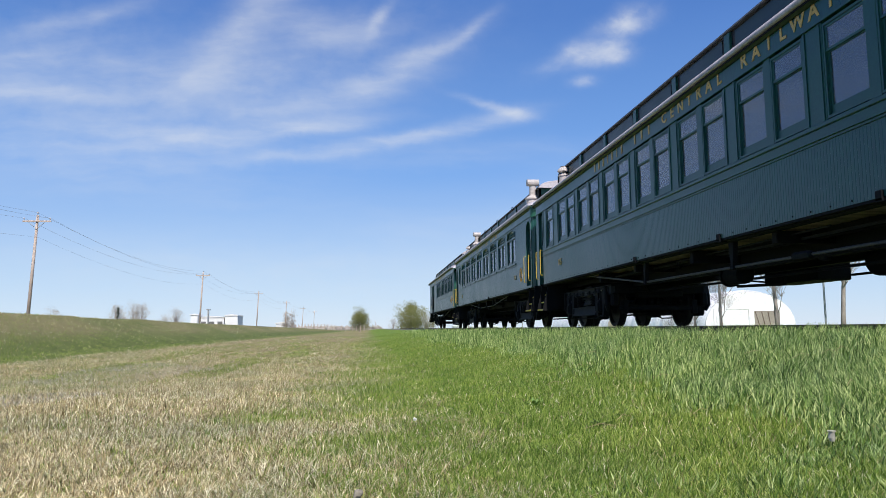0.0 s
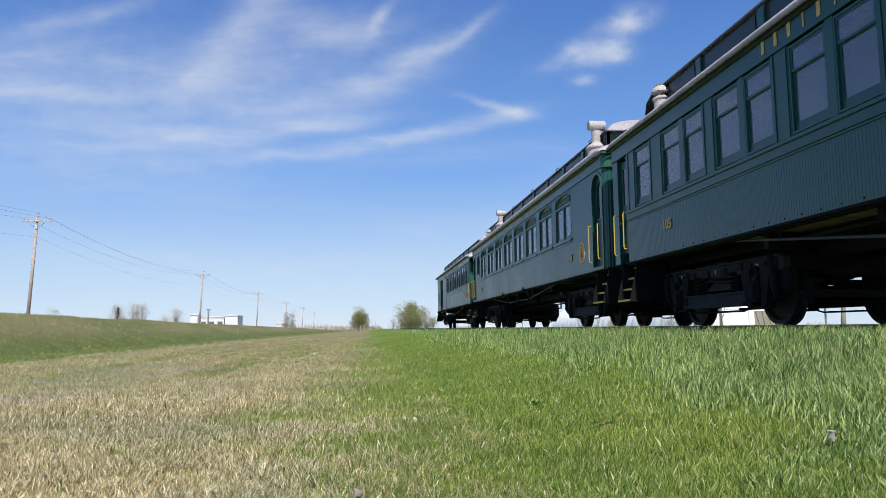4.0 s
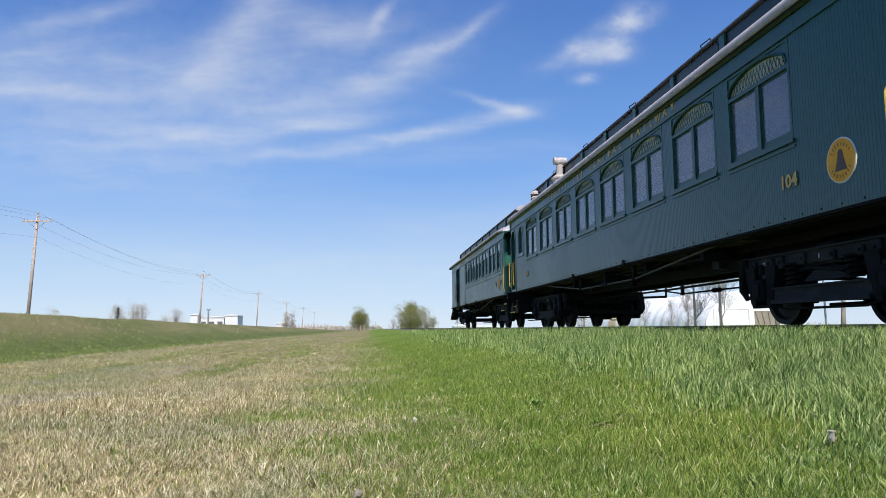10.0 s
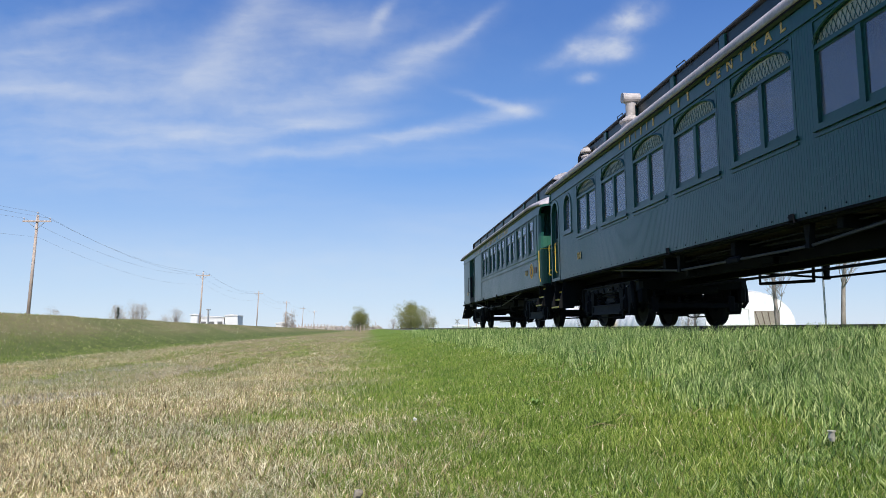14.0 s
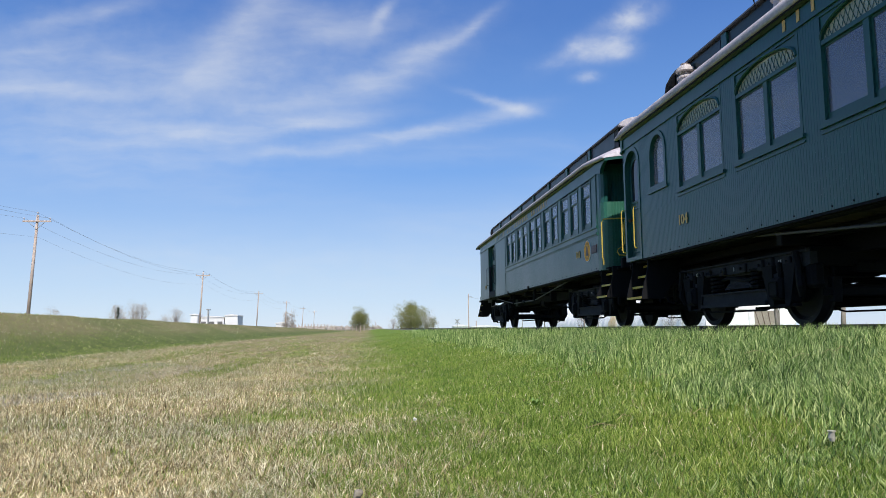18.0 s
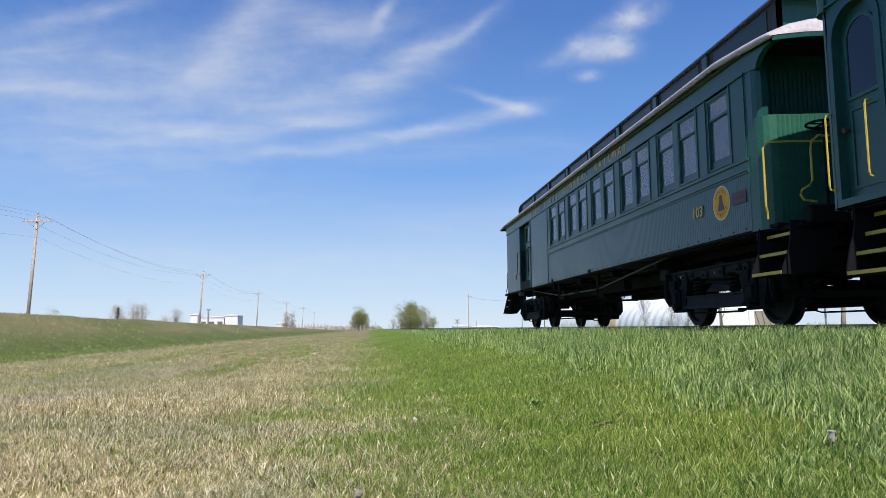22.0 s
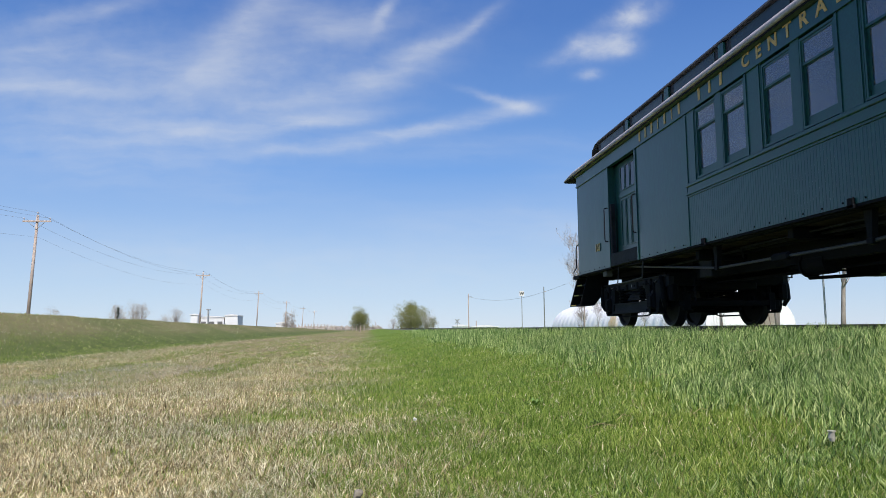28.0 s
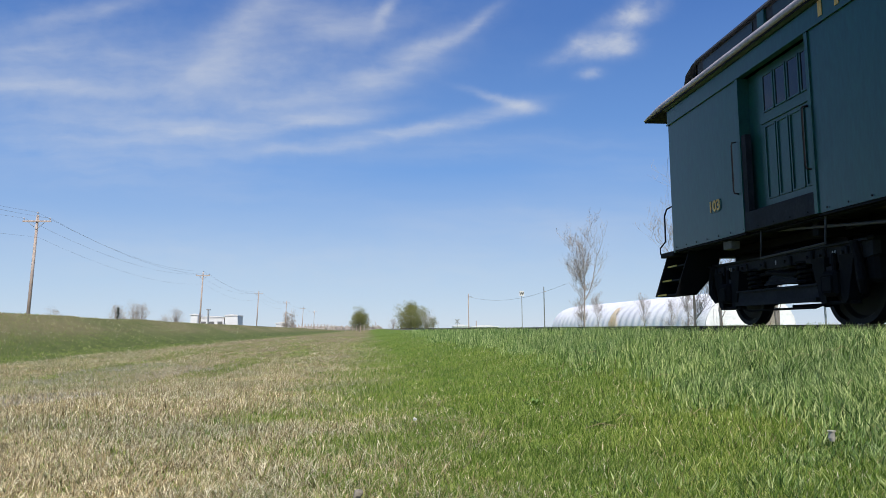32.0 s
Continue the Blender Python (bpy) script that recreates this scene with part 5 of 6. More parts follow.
    for y in (26.3, 27.2, 34.0):
        bm = bmesh.new()
        tube(bm, [(-1.35, y - m, 3.92), (-1.36, y - m, 4.0), (-1.34, y + 0.2 - m, 4.01), (-1.33, y + 0.2 - m, 3.92)], 0.008, 5)
        part("roof_loop", bm, VENT, c, "small bent roof grab iron")
    for y in (24.3, 27.6, 31.0, 34.4, 37.6):
        bm = bmesh.new()
        tube(bm, [(-0.96, y - m, 4.56), (-0.99, y - m, 4.66), (-0.98, y + 0.36 - m, 4.68), (-0.95, y + 0.36 - m, 4.57)], 0.011, 5)
        part("roof_grab_iron", bm, GREY_IRON, c, "bent iron roof grab handle")
    interior(c, a + 0.9, b - 0.9)
    underframe(c, a, b, [30.6 - m, 34.25 - m], (26.4 - m, 38.4 - m), 0.93, 0.90, (28.05 - m,), False)
    add_trucks(c, m, (25.03, 38.85), (("L1", "B", "L2"), ("L3", "A", "L4")))
    COACHES.append((c, m))


def build_103():
    y0, y1 = 43.9, 61.12
    c, m = coach_base("dark green wooden baggage coach with sash windows and open platform", y0 - 0.6, y1)
    a, b = y0 - m, y1 - m
    wins = [(44.38 - m, 45.03 - m)]
    for k in range(5):
        r = 45.42 + 1.925 * k - m
        wins += [(r, r + 0.66), (r + 0.83, r + 1.5)]
    d0, d1 = 57.19 - m, 58.8 - m
    for side in (-1, 1):
        lower_side(c, side, a, 55.0 - m, board=0.06)
        for ya, yb in ((55.0 - m, d0), (d1, b)):
            bm = bmesh.new()
            box(bm, *sorted((side * HW, side * (HW - 0.008))), ya, yb, SILL, HEAD)
            part("baggage_siding", bm, GREEN, c, "smooth dark green boarding of the baggage end")
            bm = bmesh.new()
            box(bm, *sorted((side * (HW - 0.009), side * (HW - 0.07))), ya, yb, SILL - 0.03, HEAD)
            part("side_sheathing", bm, BLACK, c)
        bm = bmesh.new()
        box(bm, *sorted((side * (HW + 0.012), side * (HW - 0.01))), 54.97 - m, 55.02 - m, SILL, HEAD)
        part("seam_strip", bm, TRIM, c)
        mouldings(c, side, a, 55.0 - m)
        side_band(c, side, a, 55.0 - m, wins)
        letterboard(c, side, a, b + 0.02)
        # the letterboard curves over the platform's side opening
        bm = bmesh.new()
        o = [(a, 3.375), (a - 0.3, 3.33), (a - 0.33, 3.40), (a - 0.39, 3.46), (a - 0.53, 3.52), (a - 0.72, 3.535), (a - 0.80, 3.53), (a - 0.80, 3.57), (a, 3.69)]
        prism(bm, o, "x", side * (HW - 0.07), side * (HW + 0.008))
        part("porch_spandrel", bm, GREEN, c, "curved green board over the platform opening")
        for w in wins:
            win = sash_window(c, side, *w)
            if side < 0:
                # white patch stands for bright daylight through the opposite window
                bm = bmesh.new()
                box(bm, -HW + 0.078, -HW + 0.074, w[0] + 0.13, w[0] + 0.21, 2.62, 2.74)
                part("far_light_patch", bm, WHITE, win, "small white patch for daylight from the far-side window")
        # sliding baggage door, set back in its opening
        x = HW - 0.13
        bm = bmesh.new()
        box(bm, *sorted((side * x, side * (x - 0.05))), d0 - 0.02, d1 - 0.32, 1.5, 3.36)
        box(bm, *sorted((side * (x + 0.02), side * (x + 0.0))), d0, d1 - 0.34, 2.62, 2.72)
        door = part("baggage_door", bm, TRIM, c, "green sliding baggage door with slim lights")
        for k in range(4):
            ya = d0 + 0.1 + k * 0.28
            bm = bmesh.new()
            prism(bm, rect(ya + 0.02, ya + 0.23, 2.78, 3.24), "x", side * (x + 0.002), side * (x + 0.006))
            part("pane", bm, DARK_GLASS, door)
            bm = bmesh.new()
            o = rect(ya, ya + 0.25, 2.76, 3.26)
            ring_frame(bm, o, shrink(o, 0.02), side, x + 0.016, x)
            part("light_frame", bm, TRIM, door)
            bm = bmesh.new()
            o = rect(ya, ya + 0.25, 1.62, 2.58)
            ring_frame(bm, o, shrink(o, 0.02), side, x + 0.016, x)
            part("panel", bm, TRIM, door)
        bm = bmesh.new()
        box(bm, *sorted((side * (x - 0.01), side * (x - 0.05))), d1 - 0.4, d1 + 0.02, 1.3, 3.36)
        part("door_pocket", bm, TRIM, c)
        bm = bmesh.new()
        box(bm, *sorted((side * (HW + 0.01), side * (HW - 0.2))), d0 - 0.02, d1 + 0.02, SILL, 1.5, 0.006)
        part("door_sill", bm, GREY_IRON, c, "worn grey door sill")
        for y in (d0, d1):
            bm = bmesh.new()
            box(bm, *sorted((side * (HW + 0.018), side * (HW - 0.2))), y - 0.03, y + 0.03, SILL, HEAD)
            part("door_jamb", bm, TRIM, c)
        bm = bmesh.new()
        box(bm, *sorted((side * (HW - 0.0), side * (HW - 0.08))), d1 - 0.14, d1 - 0.03, 1.5, 2.55)
        part("kick_plate", bm, GREY_IRON, c)
        handrail(c, side, d1 + 0.1, 1.78, 2.5, BLACK)
        handrail(c, side, d0 + 0.06, 1.76, 2.5, BLACK)
        # stirrup under the door
        bm = bmesh.new()
        tube(bm, [(side * 1.44, d0 - 0.05, 1.22), (side * 1.47, d0 - 0.05, 0.9), (side * 1.47, d1 - 0.3, 0.86), (side * 1.44, d1 - 0.3, 1.22)], 0.014, 6)
        part("stirrup", bm, ROD, c, "bent iron stirrup step")
        bm = bmesh.new()
        box(bm, *sorted((side * 1.28, side * 1.42)), 59.35 - m, 59.58 - m, 1.08, 1.2, 0.01)
        part("junction_box", bm, ASPHALT, c, "small pale junction box")
        numbers(c, side, 45.45 - m, 1.72, "103")
        numbers(c, side, 59.6 - m, 1.73, "103")
        for i in range(17):
            if side < 0:
                y = (55.2 + i * 0.36) - m
                shared("bolt", BOLT, c, -HW - 0.01, y, SILL + 0.04, turn=180)
        # corner of the open platform
        bm = bmesh.new()
        pts = [(side * (HW - 0.004), a + 0.02), (side * (HW - 0.006), a - 0.14), (side * (HW - 0.03), a - 0.22), (side * (HW - 0.08), a - 0.26), (side * (HW - 0.16), a - 0.26), (side * (HW - 0.2), a + 0.02)]
        prism(bm, pts, "z", 2.6, 3.40)
        part("corner_post", bm, GREEN, c)
        steps(c, side, a - 0.8, a - 0.1, 3, 0.64, 0.245)
        # rear steps, flared
        def flare(mesh):
            for v in mesh.verts:
                v.co.y += (1.22 - v.co.z) * 0.42
        rear = None
        for y in (b - 0.42, b + 0.42):
            bm = bmesh.new()
            prism(bm, [(side * 0.9, 1.22), (side * 1.42, 1.22), (side * 1.46, 1.0), (side * 1.55, 0.5), (side * 1.2, 0.5), (side * 0.9, 0.9)], "y", y - 0.015, y + 0.015)
            flare(bm)
            rear = part("steps" if rear is None else "stringer", bm, BLACK, rear or c, "" if rear else "black iron end steps with yellow edges")
        for i in range(3):
            z = 0.53 + i * 0.24
            x2 = 1.53 - i * 0.06
            bm = bmesh.new()
            box(bm, *sorted((side * x2, side * (x2 - 0.3))), b - 0.41, b + 0.41, z - 0.03, z)
            flare(bm)
            part("tread", bm, BLACK, rear)
            bm = bmesh.new()
            box(bm, *sorted((side * (x2 + 0.012), side * (x2 + 0.002))), b + 0.0, b + 0.36, z - 0.022, z + 0.004)
            flare(bm)
            part("tread_edge", bm, YELLOW, rear, "yellow painted tread edge")
        bm = bmesh.new()
        xx = side * 1.42
        tube(bm, [(xx, b + 0.02, 2.02), (xx, b + 0.4, 2.0), (xx, b + 0.5, 1.9), (xx, b + 0.5, 1.45), (xx, b + 0.74, 1.36), (xx, b + 0.74, 1.26), (xx, b + 0.5, 1.2)], 0.014, 6)
        part("end_grab_rail", bm, BLACK, c)
    emblem(c, -1, 44.70 - m, 1.74)
    bm = bmesh.new()
    box(bm, -HW - 0.012, -HW + 0.002, 44.0 - m, 44.38 - m, 1.64, 1.82, 0.003)
    plaque = part("plaque", bm, PLAQUE, c, "small maroon plaque")
    bm = bmesh.new()
    for k in range(3):
        box(bm, -HW - 0.016, -HW - 0.013, 44.05 - m, 44.33 - m, 1.675 + 0.045 * k, 1.69 + 0.045 * k)
    part("plaque_bars", bm, BROWN, plaque)
    name_marks(c, -1, 56.9 - m, 3.52)
    # open platform end: bulkhead, dash panel, rails
    bm = bmesh.new()
    box(bm, -1.3, 1.3, a - 0.04, a, SILL, 3.62)
    wall = part("bulkhead_wall", bm, GREEN, c, "green boarded bulkhead behind the platform")
    bm = bmesh.new()
    box(bm, 0, 0.055, a - 0.052, a - 0.042, SILL, 3.4)
    plank = mesh_of("board", bm, GREEN)
    for k in range(40):
        shared("board", plank, wall, -1.3 + k * 0.065)
    bm = bmesh.new()
    line = [(-1.496, a + 0.012), (-1.492, a - 0.08), (-1.485, a - 0.2), (-1.45, a - 0.3), (-1.39, a - 0.35)] + [(-1.3 + 2.6 * i / 12, a - 0.37 - 0.12 * math.sin(math.pi * i / 12)) for i in range(13)]
    line += [(1.39, a - 0.35), (1.45, a - 0.3), (1.485, a - 0.2), (1.492, a - 0.08), (1.496, a + 0.012)]
    back_line = [(x * 0.975, y + 0.04) for x, y in line]
    prism(bm, line + back_line[::-1], "z", SILL - 0.02, 2.7)
    # sunlight on the dash is part of its brighter paint colour
    dash = part("dash_panel", bm, SUNLIT_GREEN, c, "curved green platform dash panel with sunlight in its colour")
    bm = bmesh.new()
    box(bm, 0.004, 0.053, -0.006, 0.02, SILL, 2.69)
    plank = mesh_of("board", bm, SUNLIT_GREEN)
    for i in range(44):
        x = -1.3 + 2.6 * i / 44
        shared("board", plank, dash, x, a - 0.37 - 0.12 * math.sin(math.pi * (x + 1.3) / 2.6))
    for side in (-1, 1):
        bm = bmesh.new()
        y = a - 0.46
        tube(bm, [(side * 1.53, y + 0.02, 1.32), (side * 1.53, y + 0.02, 1.40), (side * 1.56, y, 1.47), (side * 1.56, y, 2.22), (side * 1.51, y - 0.02, 2.30), (side * 1.2, y - 0.06, 2.31), (side * 0.02, y - 0.1, 2.31)], 0.0145, 8)
        part("platform_rail", bm, YELLOW, c, "yellow bent platform handrail")
        bm = bmesh.new()
        y = a - 0.95
        tube(bm, [(side * 0.7, y, 1.46), (side * 0.7, y, 2.2), (side * 0.78, y, 2.27), (side * 1.13, y, 2.27), (side * 1.22, y, 2.2), (side * 1.24, y, 2.1), (side * 1.24, y, 1.72), (side * 1.29, y, 1.65), (side * 1.38, y, 1.60), (side * 1.40, y, 1.54), (side * 1.36, y, 1.48), (side * 1.2, y, 1.46)], 0.0145, 8)
        part("end_rail", bm, YELLOW, c, "yellow hooked end handrail")
    bm = bmesh.new()
    box(bm, -1.38, 1.38, a - 0.9, a - 0.02, SILL - 0.06, SILL - 0.01, 0.005)
    part("platform_floor", bm, BLACK, c)
    bm = bmesh.new()
    ring = [(-0.86 + 0.2 * math.cos(2 * math.pi * i / 20), a - 0.66 + 0.2 * math.sin(2 * math.pi * i / 20), 2.5) for i in range(21)]
    tube(bm, ring, 0.016, 6)
    for i in range(4):
        tube(bm, [(-0.86, a - 0.66, 2.5), ring[i * 5]], 0.012, 5)
    tube(bm, [(-0.86, a - 0.66, 1.2), (-0.86, a - 0.66, 2.54)], 0.02, 6)
    part("hand_brake_wheel", bm, BLACK, c, "black iron hand brake wheel on its staff")
    bm = bmesh.new()
    box(bm, -1.32, 1.32, a - 1.0, a - 0.88, 1.20, 1.42, 0.02)
    sill_beam = part("end_sill", bm, BLACK, c)
    writing("stencil", "BRAKE", 0.075, WHITE, sill_beam, pose(-0.9, a - 1.002, 1.36, 90, 0, 0), "small white stencilled word", 0.001)
    bm = bmesh.new()
    tube(bm, [(-0.72 + 0.13 * math.cos(0.45 * i), a - 1.06 - 0.004 * i, 0.98 + 0.13 * math.sin(0.45 * i)) for i in range(16)], 0.012, 6)
    tube(bm, [(-0.55, a - 1.0, 1.22), (-0.52, a - 1.08, 1.0), (-0.62, a - 1.1, 0.84), (-0.58, a - 1.1, 0.72), (-0.66, a - 1.08, 0.80)], 0.012, 6)
    part("coiled_cable", bm, TAN, c, "coiled tan jumper cable hanging from the end beam")
    # rear end wall
    bm = bmesh.new()
    box(bm, -HW + 0.002, HW - 0.002, b - 0.06, b, SILL - 0.03, 3.62)
    part("end_wall", bm, GREEN, c, "plain dark green rear end wall")
    bm = bmesh.new()
    box(bm, -0.4, 0.4, b + 0.002, b + 0.02, 1.3, 3.2)
    part("end_door", bm, TRIM, c)
    bm = bmesh.new()
    box(bm, -1.5, 1.5, b + 0.02, b + 0.55, 1.16, 1.24, 0.01)
    part("end_beam", bm, BLACK, c)
    roof_deck(c, a - 0.1, b + 0.05, 0.74, 0.78, porch=True, tail=TRIM)
    clerestory(c, a + 0.1, b + 0.12, 4.38, ROOFDARK, False, True)
    interior(c, a + 0.1, 54.95 - m)
    underframe(c, a - 0.5, b, [51.1 - m, 54.5 - m], (46.5 - m, 58.9 - m), 0.86, 0.85, (47.75 - m,), reach=0)
    bm = bmesh.new()
    for k in range(12):
        z = 1.1 - k * 0.055
        tube(bm, [(-0.9 + (0.02 if k % 2 else 0), 56.2 - m, z), (-0.9, 56.2 - m + (0.0 if k % 2 else 0.03), z - 0.07)], 0.014, 4)
    part("safety_chain", bm, BLACK, c)
    add_trucks(c, m, (45.98, 58.9), (("L1", "A", "L2"), ("L3", "B", "L4")))
    COACHES.append((c, m))


build_105()
build_104()
build_103()


# ---- distance ----
def bare_tree(height, seed, spread=0.5, at=(0, 0), base=None, lean=0.0, low=True, name="bare_tree", label="leafless deciduous tree with grey bark and fine twigs"):
    rng = random.Random(seed)
    z0 = float(terrain(*at)) if base is None else base
    tree = thing(name, label, "tree", (at[0], at[1], z0 - 0.05), "bare trees beyond the track")
    trunk, limbs = bmesh.new(), bmesh.new()
    stem, p, way = [], Vector((0, 0, 0)), Vector((lean, 0, 1)).normalized()
    for i in range(9):
        stem.append(p.copy())
        way = (way + Vector((rng.uniform(-0.035, 0.035), rng.uniform(-0.035, 0.035), 0.06))).normalized()
        p = p + way * height / 8.6
    thin = 0.00048 * height
    r0 = height * 0.0108
    radii = [r0 * (1 - 0.105 * i) for i in range(9)]
    radii[0] *= 1.25
    tube(trunk, stem, radii, 7)

    def grow(start, direction, length, radius, level):
        pts, d, q = [start], direction.copy(), start.copy()
        n = 4 if level < 2 else 2
        for i in range(n):
            d = (d + Vector((rng.uniform(-0.22, 0.22), rng.uniform(-0.22, 0.22), rng.uniform(-0.08, 0.22)))).normalized()
            q = q + d * length / n
            pts.append(q.copy())
        tube(limbs, pts, [max(radius * (1 - 0.76 * i / n), thin) for i in range(n + 1)], 3 if level else 5)
        if level < 3:
            for i in range((7, 6, 4)[level]):
                k = rng.randint(1, n)
                side = Vector((rng.uniform(-1, 1), rng.uniform(-1, 1), rng.uniform(0.1, 1.1))).normalized()
                grow(pts[k], (d * 0.5 + side * 0.85).normalized(), length * rng.uniform(0.4, 0.62), radius * 0.45, level + 1)

    for i in range(2):
        a = seed * 1.7 + i * 2.6
        grow(stem[3 + i], Vector((math.cos(a) * 0.45, math.sin(a) * 0.45, 1)).normalized(), height * (0.52 - 0.1 * i), radii[3] * 0.7, 0)
    for i in range(20 if low else 17):
        k = rng.randint(1, 8) if low else rng.randint(2, 8)
        a = rng.uniform(0, 2 * math.pi)
        up = rng.uniform(0.4, 1.3) if k < 4 else rng.uniform(0.8, 2.2)
        size = height * spread * rng.uniform(0.35, 0.72) * (0.75 if k < 4 else 1.15 - 0.06 * k)
        grow(stem[k], Vector((math.cos(a), math.sin(a), up)).normalized(), size, radii[k] * 0.28, 0)
    part("trunk", trunk, BARK, tree, smooth=True)
    part("branchwork", limbs, BARK, tree)
    return tree


def leaf_material(name, low, high):
    m, nt, b = material(name, 0.7, spec=0.15)
    geo = nt.nodes.new("ShaderNodeNewGeometry")
    nt.links.new(ramp(nt, geo.outputs["Random Per Island"], [(0.0, low), (1.0, high)]), b.inputs["Base Color"])
    return m


BUDS = leaf_material("young_leaves", (0.12, 0.13, 0.042), (0.24, 0.24, 0.09))
DULL = leaf_material("budding_twigs", (0.34, 0.31, 0.27), (0.48, 0.44, 0.39))
DARK = leaf_material("dark_evergreen", (0.05, 0.065, 0.05), (0.10, 0.12, 0.09))


def leafy_tree(x, y, width, height, seed, mat=BUDS, label="bushy tree with fresh yellow-green spring leaves", leaves=1500, size=0.03, z=None, cone=False, twigs=22):
    rng = random.Random(seed)
    z0 = float(terrain(x, y)) if z is None else z
    tree = thing("tree", label, "tree", (x, y, z0), "distant trees")
    bm = bmesh.new()
    clumps = []
    for i in range(twigs):
        a, h = rng.uniform(0, 2 * math.pi), rng.uniform(0.12, 0.92)
        reach = width * 0.5 * (1.05 - h if cone else math.sin(min(1, h * 0.9 + 0.15) * math.pi) ** 0.5) * rng.uniform(0.3, 0.85)
        tip = Vector((math.cos(a) * reach, math.sin(a) * reach, height * h))
        mid = Vector((tip.x * 0.4, tip.y * 0.4, tip.z * 0.55))
        tube(bm, [(rng.uniform(-0.03, 0.03) * width, 0, 0), mid, tip], [height * 0.012, height * 0.007, height * 0.0035], 4)
        clumps.append((tip, width * rng.uniform(0.14, 0.27)))
    part("trunk", bm, BARK, tree)
    bm = bmesh.new()
    for i in range(leaves):
        c, r = rng.choice(clumps)
        d = Vector((rng.gauss(0, 1), rng.gauss(0, 1), rng.gauss(0, 0.9)))
        p = c + d.normalized() * r * rng.uniform(0.2, 1.2) ** 0.7
        p.z = max(p.z, height * 0.06)
        s = height * size * rng.uniform(0.6, 1.4)
        u = Vector((rng.uniform(-1, 1), rng.uniform(-1, 1), rng.uniform(-1, 1))).normalized()
        w = u.orthogonal().normalized()
        bm.faces.new([bm.verts.new(p + u * s), bm.verts.new(p + w * s * 0.6), bm.verts.new(p - u * s), bm.verts.new(p - w * s * 0.6)])
    part("crown", bm, mat, tree)
    return tree


# bare trees between the track and the storage shed
bare_tree(10.9, 11, 0.5, (24.45, 82), lean=0.02)
bare_tree(10.5, 12, 0.45, (24.84, 54))
bare_tree(11.0, 13, 0.5, (24.94, 50), lean=0.02)
bare_tree(12.5, 14, 0.5, (24.7, 42.3))
bare_tree(12.0, 15, 0.5, (24.65, 36.1))
for i, (x, y, h) in enumerate([(25.5, 80, 3.6), (27, 70, 3.2), (26, 88, 4.0), (28, 66, 3.0), (27, 60, 3.4)]):
    bare_tree(h, 30 + i, 0.6, (x, y), name="bare_shrub", label="leafless grey shrub of thin twigs")


# long white storage shed with a rounded roof
def shed():
    ob = thing("storage_shed", "long white fabric-covered arched storage shed with ribs", "shed", (54.3, 100, RAIL - 0.75))
    w, h, length = 6.9, 5.6, 84
    n = 20

    def arc(r=1.0):
        return [(-w * r * math.cos(math.pi * i / n), h * r * math.sin(math.pi * i / n) ** 0.85) for i in range(n + 1)]
    bm = bmesh.new()
    bays = 28
    rings = []
    for j in range(bays * 4 + 1):
        swell = 1.0 + 0.045 * abs(math.sin(math.pi * j / 4))
        y = length * j / (bays * 4)
        end = max(0.0, (y - length + 9) / 9)
        shrink = math.sqrt(max(0.02, 1 - end * end))
        rings.append([bm.verts.new((u * swell * shrink - y * 0.035, y, v * swell * shrink)) for u, v in arc()])
    for a, b in zip(rings, rings[1:]):
        for k in range(n):
            bm.faces.new((a[k], a[k + 1], b[k + 1], b[k]))
    part("shell", bm, FABRIC, ob, smooth=True)
    bm = bmesh.new()
    prism(bm, [(u, v) for u, v in arc(0.99)], "y", -0.1, 0.12)
    part("end_wall", bm, SHEET, ob, "white sheeted end wall")
    bm = bmesh.new()
    box(bm, -5.2, -0.45, -0.22, -0.1, 0, 2.95, 0.03)
    roll = part("roller_door", bm, SHEET, ob, "white sectional overhead door")
    for k in range(4):
        bm = bmesh.new()
        box(bm, -5.15, -0.5, -0.25, -0.222, 0.08 + k * 0.72, 0.74 + k * 0.72, 0.01)
        part("door_panel", bm, SHEET, roll)
    bm = bmesh.new()
    box(bm, -0.35, 0.0, -0.26, -0.11, 0, 3.05, 0.02)
    box(bm, -5.6, -5.25, -0.26, -0.11, 0, 3.05, 0.02)
    box(bm, -5.6, 0.0, -0.28, -0.11, 2.98, 3.2, 0.02)
    part("door_frame", bm, SHEET, ob)
    bm = bmesh.new()
    box(bm, 0.55, 4.35, -0.2, -0.1, 0, 2.8, 0.02)
    old = part("sliding_door", bm, TAN, ob, "tan weathered door with diagonal braces")
    for k in range(4):
        bm = bmesh.new()
        tube(bm, [(0.65 + k * 0.95, -0.23, 2.7), (1.35 + k * 0.8, -0.23, 0.1)], 0.05, 4)
        part("brace", bm, BROWN, old)
    bm = bmesh.new()
    rng = random.Random(5)
    rows = []
    for i in range(9):
        a = math.pi * (0.2 + 4.6 * i / 8) / n
        u, v = -w * 1.075 * math.cos(a), h * 1.075 * math.sin(a) ** 0.85
        mid, half = 35.2 + 0.1 * i + rng.uniform(-0.2, 0.2), 2.0 * (1 - 0.07 * i) * rng.uniform(0.75, 1.1)
        rows.append([bm.verts.new((u - (mid + e * half) * 0.035, mid + e * half, v)) for e in (-1, 0, 1)])
    for a, b in zip(rows, rows[1:]):
        for k in range(2):
            bm.faces.new((a[k], a[k + 1], b[k + 1], b[k]))
    part("rust_streak", bm, RUST, ob, "orange rust stain down the shell")


shed()


